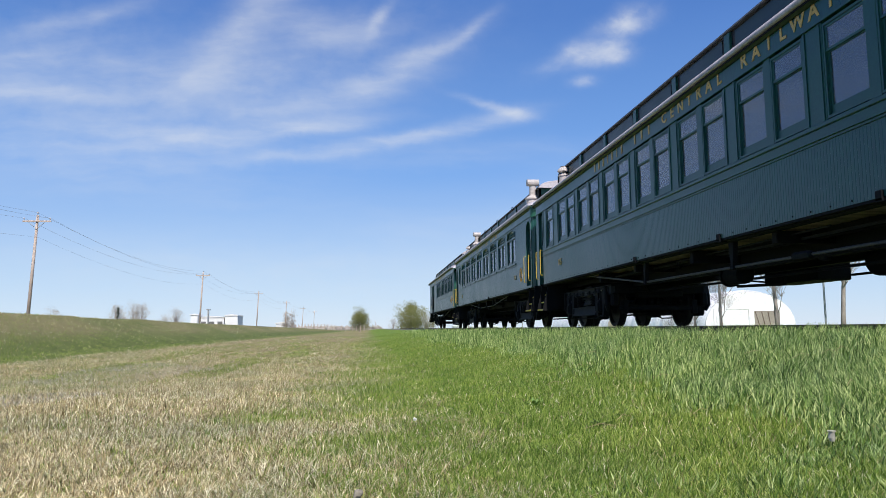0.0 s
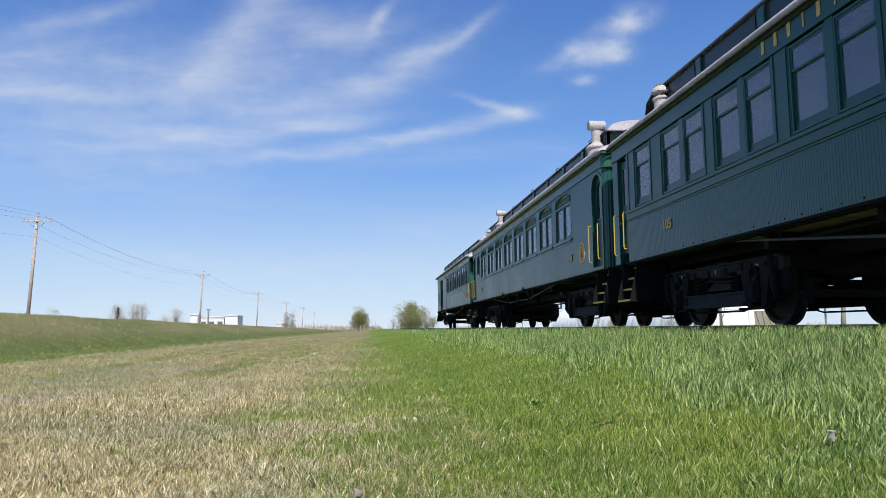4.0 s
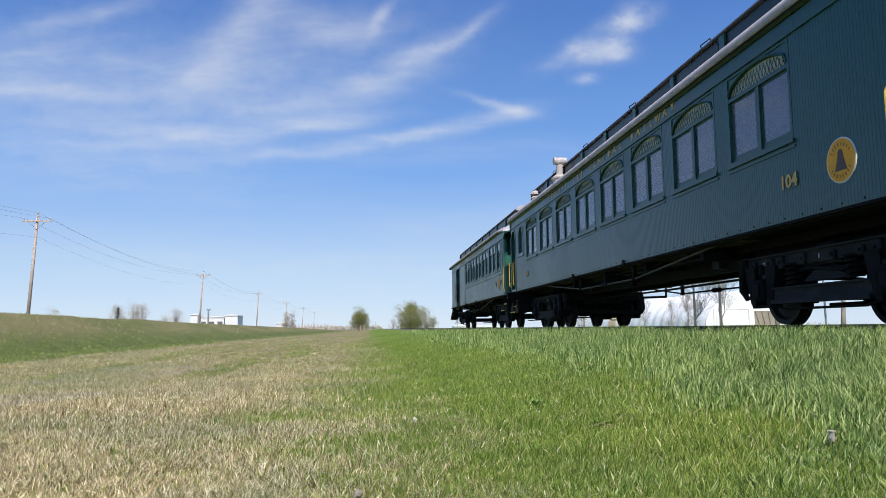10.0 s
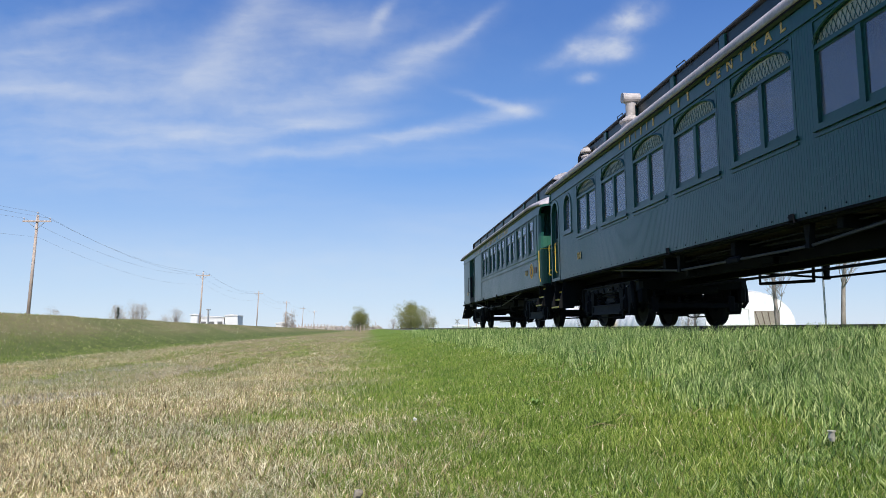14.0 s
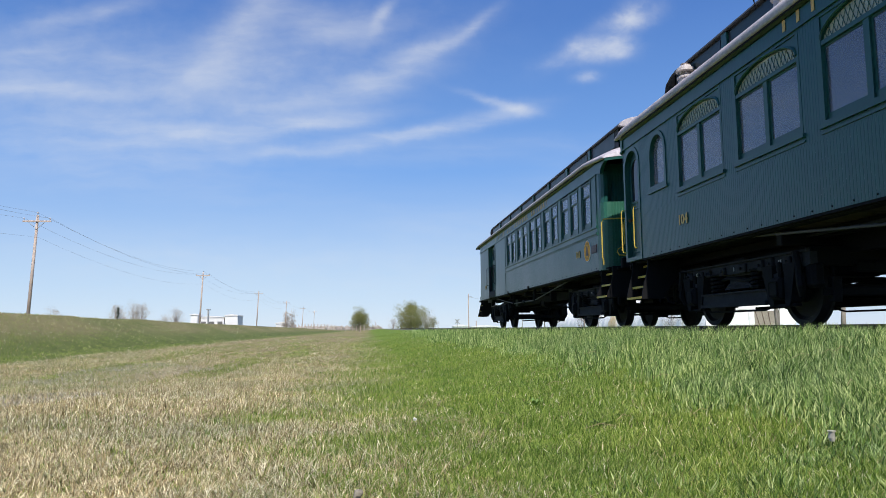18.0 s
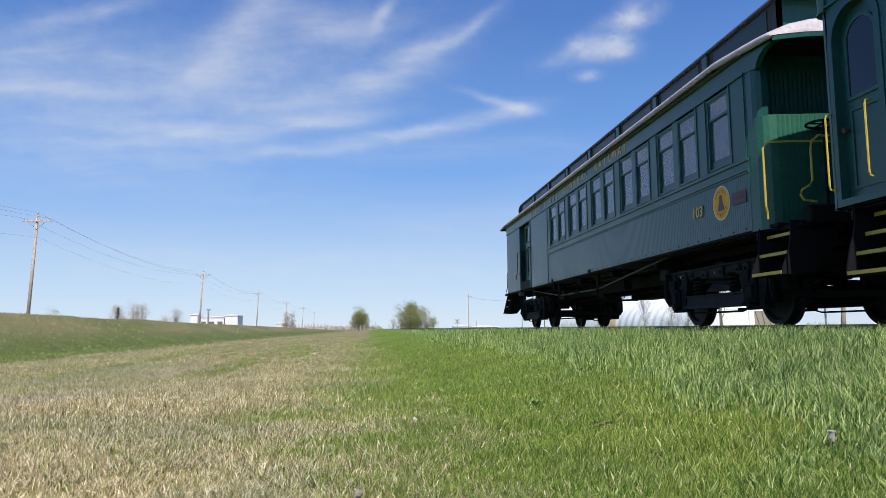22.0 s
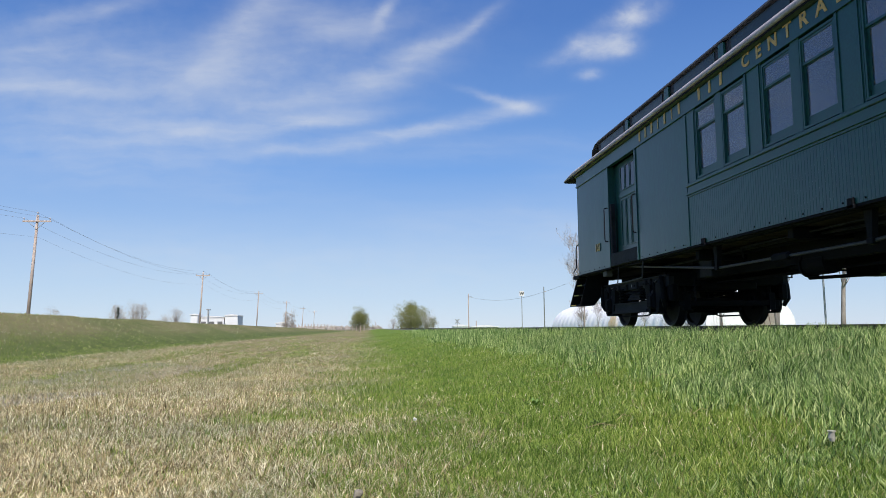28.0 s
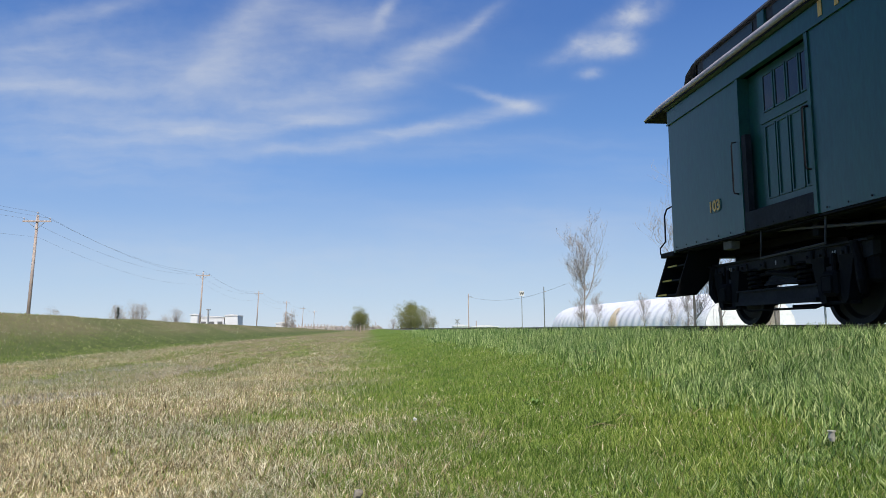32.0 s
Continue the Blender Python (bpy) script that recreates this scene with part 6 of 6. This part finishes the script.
# ---- pole line along the road ----
def utility_pole(height, arm=True, lean=0.0):
    ob = thing("utility_pole", "weathered wooden utility pole with crossarm and insulators", "pole", (0, 0, 0), "poles along the road")
    bm = bmesh.new()
    tube(bm, [(0, 0, 0), (lean * height * 0.5, 0, height * 0.5), (lean * height, 0, height)], [0.15, 0.125, 0.10], 10)
    part("shaft", bm, POLE, ob, smooth=True)
    top = lean * height
    if arm:
        bm = bmesh.new()
        box(bm, top - 1.15, top + 1.15, -0.17, -0.07, height - 0.62, height - 0.5, 0.01)
        part("crossarm", bm, POLE, ob)
        for s in (-1, 1):
            bm = bmesh.new()
            tube(bm, [(top + s * 0.7, -0.15, height - 0.6), (top, -0.14, height - 1.25)], 0.025, 5)
            part("brace", bm, GALV, ob)
        for dx, dz in ((-1.05, -0.5), (1.05, -0.5), (0.0, 0.0)):
            bm = bmesh.new()
            turned(bm, [(0.02, 0), (0.02, 0.1), (0.05, 0.11), (0.06, 0.16), (0.04, 0.24), (0.01, 0.26)], (top + dx, -0.1 if dz else 0, height + dz), sides=8)
            part("insulator", bm, VENT, ob)
    return ob


POLE_X, POLE_STEP, POLE_LEAN = -28.0, 61.5, 0.045
pole_tops = []
first = utility_pole(9.7, True, POLE_LEAN)
for k in range(7):
    y = 63.9 + (k - 1) * POLE_STEP
    z = RAIL + 0.15 - max(0, k - 1) * 0.12
    m = pose(POLE_X - 0.42, y, z)
    if k == 1:
        first.matrix_basis = m
    else:
        copy_thing(first, m)
    pole_tops.append((POLE_X - 0.42 + POLE_LEAN * 9.7, y, z + 9.7))
for a, b in zip(pole_tops, pole_tops[1:]):
    for dx, dz in ((-1.05, -0.3), (1.05, -0.3), (0.0, 0.2), (0.1, -1.9)):
        bm = bmesh.new()
        pts = []
        for i in range(13):
            u = i / 12
            pts.append((a[0] + dx, a[1] + (b[1] - a[1]) * u, a[2] + dz + (b[2] - a[2]) * u - 1.3 * 4 * u * (1 - u)))
        tube(bm, pts, 0.008 if dz > -1 else 0.006, 4)
        w = new("power_line", mesh_of("power_line", bm, WIRE))
        tagged(w, "thin sagging overhead wire strung between poles", "wire", "wires along the road")


def plain_pole(x, y, height, label, arm=0.0, radius=0.12, lean=0.0, mat=POLE):
    ob = thing("street_pole", label, "pole", (x, y, float(terrain(x, y))), "far poles")
    bm = bmesh.new()
    tube(bm, [(0, 0, 0), (lean, 0, height)], [radius, radius * 0.7], 8)
    part("shaft", bm, mat, ob)
    if arm:
        bm = bmesh.new()
        box(bm, lean - 0.1, lean + arm, -0.08, 0.08, height - 1.1, height - 0.85)
        part("bracket", bm, GALV, ob)
    return ob


plain_pole(29.7, 220, 11.2, "tall slim wooden pole beyond the track", 1.0, 0.16)
plain_pole(36.25, 150, 9.3, "tall grey pole beside the shed", 0.5, 0.13, mat=POST)
plain_pole(25.31, 38.5, 12.0, "tall pale grey-green steel pole among bare trees", 0, 0.06, mat=GALV)
plain_pole(-1.0, 330, 6.5, "distant thin pole on the skyline", 0, 0.2)
plain_pole(2.5, 380, 4.2, "distant thin pole on the skyline", 0, 0.2)
plain_pole(48.0, 330, 4.0, "distant thin pole on the skyline", 0, 0.25)
bm = bmesh.new()
pts = [(29.7 + 9.0 * i / 12, 220 - 80 * i / 12, RAIL + 9.6 - 5.5 * (i / 12) * (1 - i / 12) * 1.6 - 1.0 * i / 12) for i in range(13)]
tube(bm, pts, 0.03, 4)
tagged(new("power_line", mesh_of("power_line", bm, WIRE)), "thin sagging overhead wire strung between poles", "wire", "wires along the road")


# lettered post beside the line
def whistle_post(x, y):
    ob = thing("whistle_post", "white lettered signboard on a thin grey post", "sign", (x, y, float(terrain(x, y))))
    top = RAIL + 2.82 - ob.location.z
    bm = bmesh.new()
    tube(bm, [(0, 0, 0), (0, 0, top)], 0.035, 6)
    part("post", bm, GALV, ob)
    bm = bmesh.new()
    prism(bm, [(-0.2, -0.22), (0.2, -0.22), (0.2, 0.14), (0.14, 0.22), (-0.14, 0.22), (-0.2, 0.14)], "y", -0.045, -0.038)
    board = part("board", bm, WHITE, ob, "white painted board")
    board.location.z = top
    writing("letter", "W", 0.36, INK, board, pose(0, -0.05, -0.02, 90, 0, 0), "black capital letter")


whistle_post(12.6, 60)


def crossing_sign(x, y):
    ob = thing("crossing_sign", "white crossbuck at a far level crossing", "sign", (x, y, float(terrain(x, y))))
    bm = bmesh.new()
    tube(bm, [(0, 0, 0), (0, 0, 4.2)], 0.15, 6)
    part("post", bm, GALV, ob)
    for s in (-1, 1):
        bm = bmesh.new()
        tube(bm, [(-s * 0.9, -0.2, 2.6), (s * 0.9, -0.2, 4.4)], 0.16, 4)
        part("arm", bm, GALV, ob)


crossing_sign(34.5, 290)


# far white sheds on the plain
def far_building(x, y, w, d, h, label, bays=0, name="farm_building"):
    ob = thing(name, label, "building", (x, y, RAIL - 0.9), "buildings on the plain")
    bm = bmesh.new()
    box(bm, -w / 2, w / 2, 0, d, 0, h)
    part("wall", bm, PANEL, ob)
    bm = bmesh.new()
    prism(bm, [(-w / 2 - 0.4, h), (w / 2 + 0.4, h), (w / 2 + 0.3, h + 0.35), (0, h + 0.9), (-w / 2 - 0.3, h + 0.35)], "y", -0.4, d + 0.4)
    part("roof", bm, PANEL, ob)
    for i in range(bays):
        bm = bmesh.new()
        cx = -w / 2 + w * (i + 0.5) / bays
        box(bm, cx - w / bays * 0.3, cx + w / bays * 0.3, -0.12, -0.02, 1.0, h * 0.72)
        part("door", bm, ASPHALT, ob)
    return ob


far_building(-93.4, 400, 3.6, 12, 9.0, "distant low white farm shed")
far_building(-85, 404, 13, 14, 7.8, "distant long white building with dark loading doors", 3)
far_building(-74.0, 400, 6.6, 16, 8.6, "distant square white storage building")
far_building(-44.5, 380, 7, 10, 4.0, "distant small pale shed")
far_building(37.5, 300, 6, 8, 1.5, "distant low pale building on the horizon")
far_building(52, 330, 12, 10, 1.2, "distant low pale building on the horizon", 4)
far_building(-47, 700, 40, 10, 3.6, "distant low grey buildings on the horizon", 6)
tower = thing("silo_tower", "slim grey grain leg tower beside white buildings", "tower", (-85.2, 396, RAIL - 0.9))
bm = bmesh.new()
box(bm, -0.28, 0.28, -0.9, 0.9, 0, 11.6)
part("shaft", bm, GALV, tower)
bm = bmesh.new()
box(bm, -0.9, 0.9, -1.2, 1.2, 11.6, 12.1)
part("head", bm, GALV, tower)

# trees on the skyline
TREES = [(-124.3, 300, 7, 10.2, DULL), (-99.5, 300, 8, 10.8, DULL), (-93.5, 302, 12, 11.6, DULL), (-90.8, 301, 8, 11.4, DULL), (-77.4, 300, 8, 9.2, DULL), (-82.5, 304, 7, 7.0, DULL), (-107, 330, 5, 8.0, DULL),
         (-39.4, 350, 4.5, 9.0, DULL), (-36.6, 352, 5.5, 9.6, DULL)]
for i, (x, y, w, h, mat) in enumerate(TREES):
    leafy_tree(x, y, w, h + 0.6, 50 + i, mat, "distant leafless tree with budding twigs", 2600, 0.011, twigs=34)
leafy_tree(-98.7, 298, 1.7, 12.0, 70, DARK, "dark narrow spruce on the skyline", 1400, 0.02, cone=True)
leafy_tree(-3.4, 240, 8.6, 7.4, 71, leaves=6000, size=0.021, cone=True)
leafy_tree(12.9, 240, 12.0, 9.2, 72, leaves=11000, size=0.018)
leafy_tree(18.6, 243, 8.0, 7.6, 73, DULL, "half-bare tree with brown budding twigs", 3000, 0.012, twigs=40)
leafy_tree(20.6, 241, 4.0, 4.4, 75, leaves=1500, size=0.02)
leafy_tree(7.6, 246, 4.0, 4.0, 74, DULL, "low brown bush on the skyline", 900, 0.016)
bm = bmesh.new()
hedge_rng = random.Random(8)
for i in range(2600):
    x, y = hedge_rng.uniform(-75, 10), 640 + hedge_rng.uniform(-8, 8)
    p = Vector((x, y, RAIL - 1.0 + hedge_rng.random() ** 1.5 * 3.9 * (0.6 + 0.4 * math.sin(x * 0.7) ** 2)))
    s = hedge_rng.uniform(0.4, 1.0)
    u = Vector((hedge_rng.uniform(-1, 1), 0.2, hedge_rng.uniform(-1, 1))).normalized()
    w = u.orthogonal().normalized()
    bm.faces.new([bm.verts.new(p + u * s), bm.verts.new(p + w * s), bm.verts.new(p - u * s), bm.verts.new(p - w * s)])
tagged(new("shelterbelt", mesh_of("shelterbelt", bm, DULL)), "far brown belt of leafless trees on the horizon", "trees", kind="stuff")
fence = thing("fence", "row of short posts along a far road", "fence", (0, 0, 0))
bm = bmesh.new()
tube(bm, [(0, 0, -0.1), (0, 0, 1.5)], 0.14, 5)
post_mesh = mesh_of("post", bm, POLE)
for i in range(22):
    x, y = -26 + i * 1.15, 250 - i * 1.5
    shared("post", post_mesh, fence, x, y, float(terrain(x, y)) + 0.3)


# ---- high clouds ----
# each streak: across, down, half length, half width, tilt, strength, lie of its fibres (0 level, 1 rising, 2 steep, 3 curdled)
CLOUDS = [(60, 158, 190, 16, 2, 0.50, 0), (190, 132, 210, 46, -6, 0.26, 1), (390, 140, 150, 42, -14, 0.26, 1),
          (395, 84, 90, 36, -48, 0.38, 2), (460, 18, 60, 30, -58, 0.36, 2), (540, 30, 90, 36, 20, 0.28, 0), (610, 52, 90, 26, -8, 0.30, 1),
          (676, 30, 48, 12, -56, 0.50, 2), (838, 46, 44, 10, -40, 0.30, 1), (775, 82, 70, 14, -26, 0.32, 1), (715, 118, 90, 26, -28, 0.30, 1),
          (630, 158, 120, 26, -16, 0.34, 1), (500, 182, 130, 24, -6, 0.26, 0), (560, 218, 110, 13, -7, 0.52, 0), (400, 236, 170, 20, -4, 0.34, 0),
          (240, 228, 190, 26, 6, 0.30, 0), (560, 262, 160, 14, -5, 0.34, 0), (745, 236, 110, 11, -9, 0.50, 0), (860, 208, 70, 12, -12, 0.60, 0),
          (912, 196, 30, 10, 10, 0.55, 1), (872, 180, 48, 7, 18, 0.50, 0), (1062, 86, 42, 19, -4, 0.95, 3), (1094, 84, 24, 14, 0, 0.6, 3),
          (1114, 32, 40, 18, -22, 0.9, 3), (1043, 138, 20, 8, -6, 0.62, 3), (1000, 104, 50, 16, -20, 0.24, 3),
          (950, 402, 260, 34, 0, 0.26, 0), (760, 480, 420, 44, -2, 0.20, 0), (250, 450, 330, 44, 4, 0.20, 0), (140, 30, 120, 15, -14, 0.36, 1),
          (60, 96, 110, 26, -10, 0.28, 1), (110, 268, 240, 40, 3, 0.26, 0), (820, 270, 220, 18, -4, 0.16, 0), (330, 330, 300, 40, 3, 0.13, 0), (1090, 300, 160, 40, -6, 0.10, 0),
          (260, 190, 330, 90, -4, 0.15, 3), (560, 90, 260, 90, -14, 0.10, 3), (80, 60, 220, 60, -8, 0.10, 3), (560, 500, 700, 70, 0, 0.16, 3)]


def cloud_material():
    m = bpy.data.materials.new("cirrus")
    m.use_nodes = True
    nt = m.node_tree
    nt.nodes.clear()
    tc = nt.nodes.new("ShaderNodeTexCoord")
    sep = nt.nodes.new("ShaderNodeSeparateXYZ")
    nt.links.new(tc.outputs["Object"], sep.inputs[0])
    u = math_of(nt, "MULTIPLY_ADD", math_of(nt, "DIVIDE", sep.outputs["X"], sep.outputs["Y"]), 1287.0, 784.0)
    v = math_of(nt, "MULTIPLY_ADD", math_of(nt, "DIVIDE", sep.outputs["Z"], sep.outputs["Y"]), -1287.0, 441.0)
    com = nt.nodes.new("ShaderNodeCombineXYZ")
    nt.links.new(u, com.inputs[0])
    nt.links.new(v, com.inputs[1])
    warp = node(nt, "ShaderNodeTexNoise", Scale=0.012, Detail=5.0, Roughness=0.6)
    nt.links.new(com.outputs[0], warp.inputs["Vector"])
    centred = nt.nodes.new("ShaderNodeVectorMath")
    centred.operation = "MULTIPLY_ADD"
    centred.inputs[1].default_value, centred.inputs[2].default_value = (44, 26, 0), (-22, -13, 0)
    nt.links.new(warp.outputs["Color"], centred.inputs[0])
    bent = nt.nodes.new("ShaderNodeVectorMath")
    nt.links.new(com.outputs[0], bent.inputs[0])
    nt.links.new(centred.outputs[0], bent.inputs[1])
    fibres = []
    for turn, along, across in ((-3, 0.006, 0.034), (-24, 0.007, 0.030), (-55, 0.008, 0.028), (-12, 0.022, 0.034)):
        fib = node(nt, "ShaderNodeMapping", Location=(turn, 0, 0), Rotation=(0, 0, radians(-turn)), Scale=(along, across, 1))
        nt.links.new(bent.outputs[0], fib.inputs["Vector"])
        fibres.append(ramp(nt, noise_of(nt, fib.outputs[0], 1.0, 5, 0.52), [(0.30, (0.30, 0.30, 0.30)), (0.52, (0.72, 0.72, 0.72)), (0.72, (1.2, 1.2, 1.2))]))
    fac = None
    for lie, fibre in enumerate(fibres):
        total = None
        for x, y, length, width, turn, strength, kind in CLOUDS:
            if kind != lie:
                continue
            mp = node(nt, "ShaderNodeMapping", Location=(x, y, 0), Rotation=(0, 0, radians(turn)), Scale=(length, width, 1))
            mp.vector_type = "TEXTURE"
            nt.links.new(bent.outputs[0], mp.inputs["Vector"])
            dot = nt.nodes.new("ShaderNodeVectorMath")
            dot.operation = "DOT_PRODUCT"
            nt.links.new(mp.outputs[0], dot.inputs[0])
            nt.links.new(mp.outputs[0], dot.inputs[1])
            g = math_of(nt, "MULTIPLY", math_of(nt, "EXPONENT", math_of(nt, "MULTIPLY", dot.outputs["Value"], -0.9)), strength)
            total = g if total is None else math_of(nt, "ADD", total, g)
        lit = math_of(nt, "MULTIPLY", total, fibre)
        fac = lit if fac is None else math_of(nt, "ADD", fac, lit)
    fac = math_of(nt, "SUBTRACT", 1.0, math_of(nt, "EXPONENT", math_of(nt, "MULTIPLY", fac, -1.1)))
    low = nt.nodes.new("ShaderNodeMapRange")
    low.inputs["From Min"].default_value, low.inputs["From Max"].default_value = 590.0, 300.0
    low.inputs["To Min"].default_value, low.inputs["To Max"].default_value = 0.3, 1.0
    nt.links.new(v, low.inputs["Value"])
    fac = math_of(nt, "MINIMUM", math_of(nt, "MULTIPLY", fac, low.outputs[0]), 0.92)
    clear = nt.nodes.new("ShaderNodeBsdfTransparent")
    glow = node(nt, "ShaderNodeEmission", Strength=0.76)
    glow.inputs[0].default_value = (0.90, 0.94, 1.0, 1)
    both = nt.nodes.new("ShaderNodeMixShader")
    out = nt.nodes.new("ShaderNodeOutputMaterial")
    nt.links.new(fac, both.inputs[0])
    nt.links.new(clear.outputs[0], both.inputs[1])
    nt.links.new(glow.outputs[0], both.inputs[2])
    nt.links.new(both.outputs[0], out.inputs[0])
    return m


bm = bmesh.new()
grid = []
for j in range(13):
    e = radians(-8 + 44 * j / 12)
    grid.append([bm.verts.new((4200 * math.sin(a) * math.cos(e), 4200 * math.cos(a) * math.cos(e), 4200 * math.sin(e))) for a in [radians(-46 + 92 * i / 24) for i in range(25)]])
for r0, r1 in zip(grid, grid[1:]):
    for k in range(24):
        bm.faces.new((r0[k], r0[k + 1], r1[k + 1], r1[k]))
cloud_sheet = structure("backdrop_clouds", bm, cloud_material(), "thin white cirrus streaks drifting in a blue sky", "clouds")


# ---- small things in the grass ----
WEED = leaf_material("broad_weed_leaves", (0.12, 0.20, 0.05), (0.24, 0.34, 0.11))
PLASTIC, pl_nt, pl_b = material("clouded_plastic", 0.5)
pl_b.inputs["Base Color"].default_value = (0.46, 0.43, 0.37, 1)
pl_b.inputs["Transmission Weight"].default_value = 0.2


def weed(x, y, size, seed):
    rng = random.Random(seed)
    ob = thing("weed", "low broad-leaved green weed among short grass", "plant", (x, y, float(terrain(x, y))), "weeds in the verge")
    for i in range(16):
        a, up = rng.uniform(0, 2 * math.pi), rng.uniform(0.35, 1.2)
        n, w = size * rng.uniform(0.6, 1.1), size * rng.uniform(0.10, 0.18)
        d = Vector((math.cos(a), math.sin(a), up)).normalized()
        s = Vector((-math.sin(a), math.cos(a), 0))
        bm = bmesh.new()
        pts = [(0.0, 0.15), (0.3, 0.7), (0.6, 1.0), (0.85, 0.6)]
        row = []
        for u, k in pts:
            c = d * n * u + Vector((0, 0, -0.25 * n * u * u))
            row.append((bm.verts.new(c - s * w * k), bm.verts.new(c + Vector((0, 0, -w * 0.3))), bm.verts.new(c + s * w * k)))
        tip = bm.verts.new(d * n + Vector((0, 0, -0.27 * n)))
        for r0, r1 in zip(row, row[1:]):
            bm.faces.new((r0[0], r0[1], r1[1], r1[0]))
            bm.faces.new((r0[1], r0[2], r1[2], r1[1]))
        bm.faces.new((row[-1][0], row[-1][1], tip))
        bm.faces.new((row[-1][1], row[-1][2], tip))
        part("leaf", bm, WEED, ob)


weed(1.31, 5.86, 0.12, 1)
weed(1.44, 4.49, 0.11, 2)
weed(1.62, 4.65, 0.09, 3)
weed(2.45, 8.2, 0.14, 4)
weed(2.9, 9.0, 0.14, 5)


def crumpled(name, label, category, at, size, mat, seed):
    rng = random.Random(seed)
    bm = bmesh.new()
    bmesh.ops.create_icosphere(bm, subdivisions=2, radius=1.0)
    for v in bm.verts:
        v.co = Vector((v.co.x * size[0], v.co.y * size[1], v.co.z * size[2])) * rng.uniform(0.65, 1.15)
    ob = tagged(new(name, mesh_of(name, bm, mat)), label, category)
    ob.matrix_basis = pose(at[0], at[1], float(terrain(at[0], at[1])) + at[2], 20, 15, 40)


crumpled("paper_scrap", "small crumpled white paper scrap caught in grass", "litter", (0.31, 5.17, 0.075), (0.016, 0.013, 0.012), WHITE, 3)
crumpled("stone", "small pale tan stone lying in short grass", "stone", (-0.05, 3.02, 0.05), (0.022, 0.016, 0.024), TAN, 4)
CUP = 0.5
cup = thing("plastic_cup", "crushed clear plastic cup half sunk in grass", "litter", (2.03, 3.1, float(terrain(2.03, 3.1)) + 0.05))
bm = bmesh.new()
turned(bm, [(0.026, 0.0), (0.03, 0.03), (0.034, 0.07), (0.036, 0.085), (0.033, 0.085), (0.024, 0.01)], (0, 0, 0), sides=14)
for v in bm.verts:
    v.co.x *= 0.75 + 0.25 * math.sin(v.co.z * 60)
    v.co *= CUP
part("wall", bm, PLASTIC, cup)
bm = bmesh.new()
turned(bm, [(0.034, 0.083), (0.038, 0.085), (0.038, 0.09), (0.034, 0.09)], (0, 0, 0), sides=14)
for v in bm.verts:
    v.co *= CUP
part("rim", bm, PLASTIC, cup)
for i in range(26):
    rng_s = random.Random(200 + i)
    x, y = rng_s.uniform(0.2, 4.2), rng_s.uniform(3.4, 10)
    z = float(terrain(x, y)) + (0.1 if x < 2.4 else 0.2)
    a, n = rng_s.uniform(-0.7, 0.7), rng_s.uniform(0.08, 0.2)
    bm = bmesh.new()
    tube(bm, [(x, y, z), (x + n * 0.5 * math.cos(a), y + 0.5 * n * math.sin(a), z + 0.03), (x + n * math.cos(a), y + n * math.sin(a), z + 0.015)], [0.0016, 0.002, 0.001], 4)
    tagged(new("dead_stalk", mesh_of("dead_stalk", bm, STRAW)), "single bleached dead grass stalk lying on grass", "stalk", "dead stalks in the grass")


def motions():
    # the clouds drift slowly up and to the east
    sky_frame = STAND @ Matrix.Rotation(radians(-90), 4, "X")
    walk(cloud_sheet, [(t, sky_frame @ pose(0, 0, 0, -0.28 + 0.0175 * t, 0, 0.25 - 0.0156 * t)) for t in (0.0, 8.0, 16.0, 24.0, 32.0)])
    for coach, mid in COACHES:
        walk(coach, [(float(t), pose(TRACK, mid - run(t), RAIL)) for t in range(0, 33)])
    for axle, y in WHEELS:
        walk(axle, [(t * 0.4, pose(0, y, 0.46, math.degrees(run(t * 0.4) / 0.46))) for t in range(0, 81)])


motions()
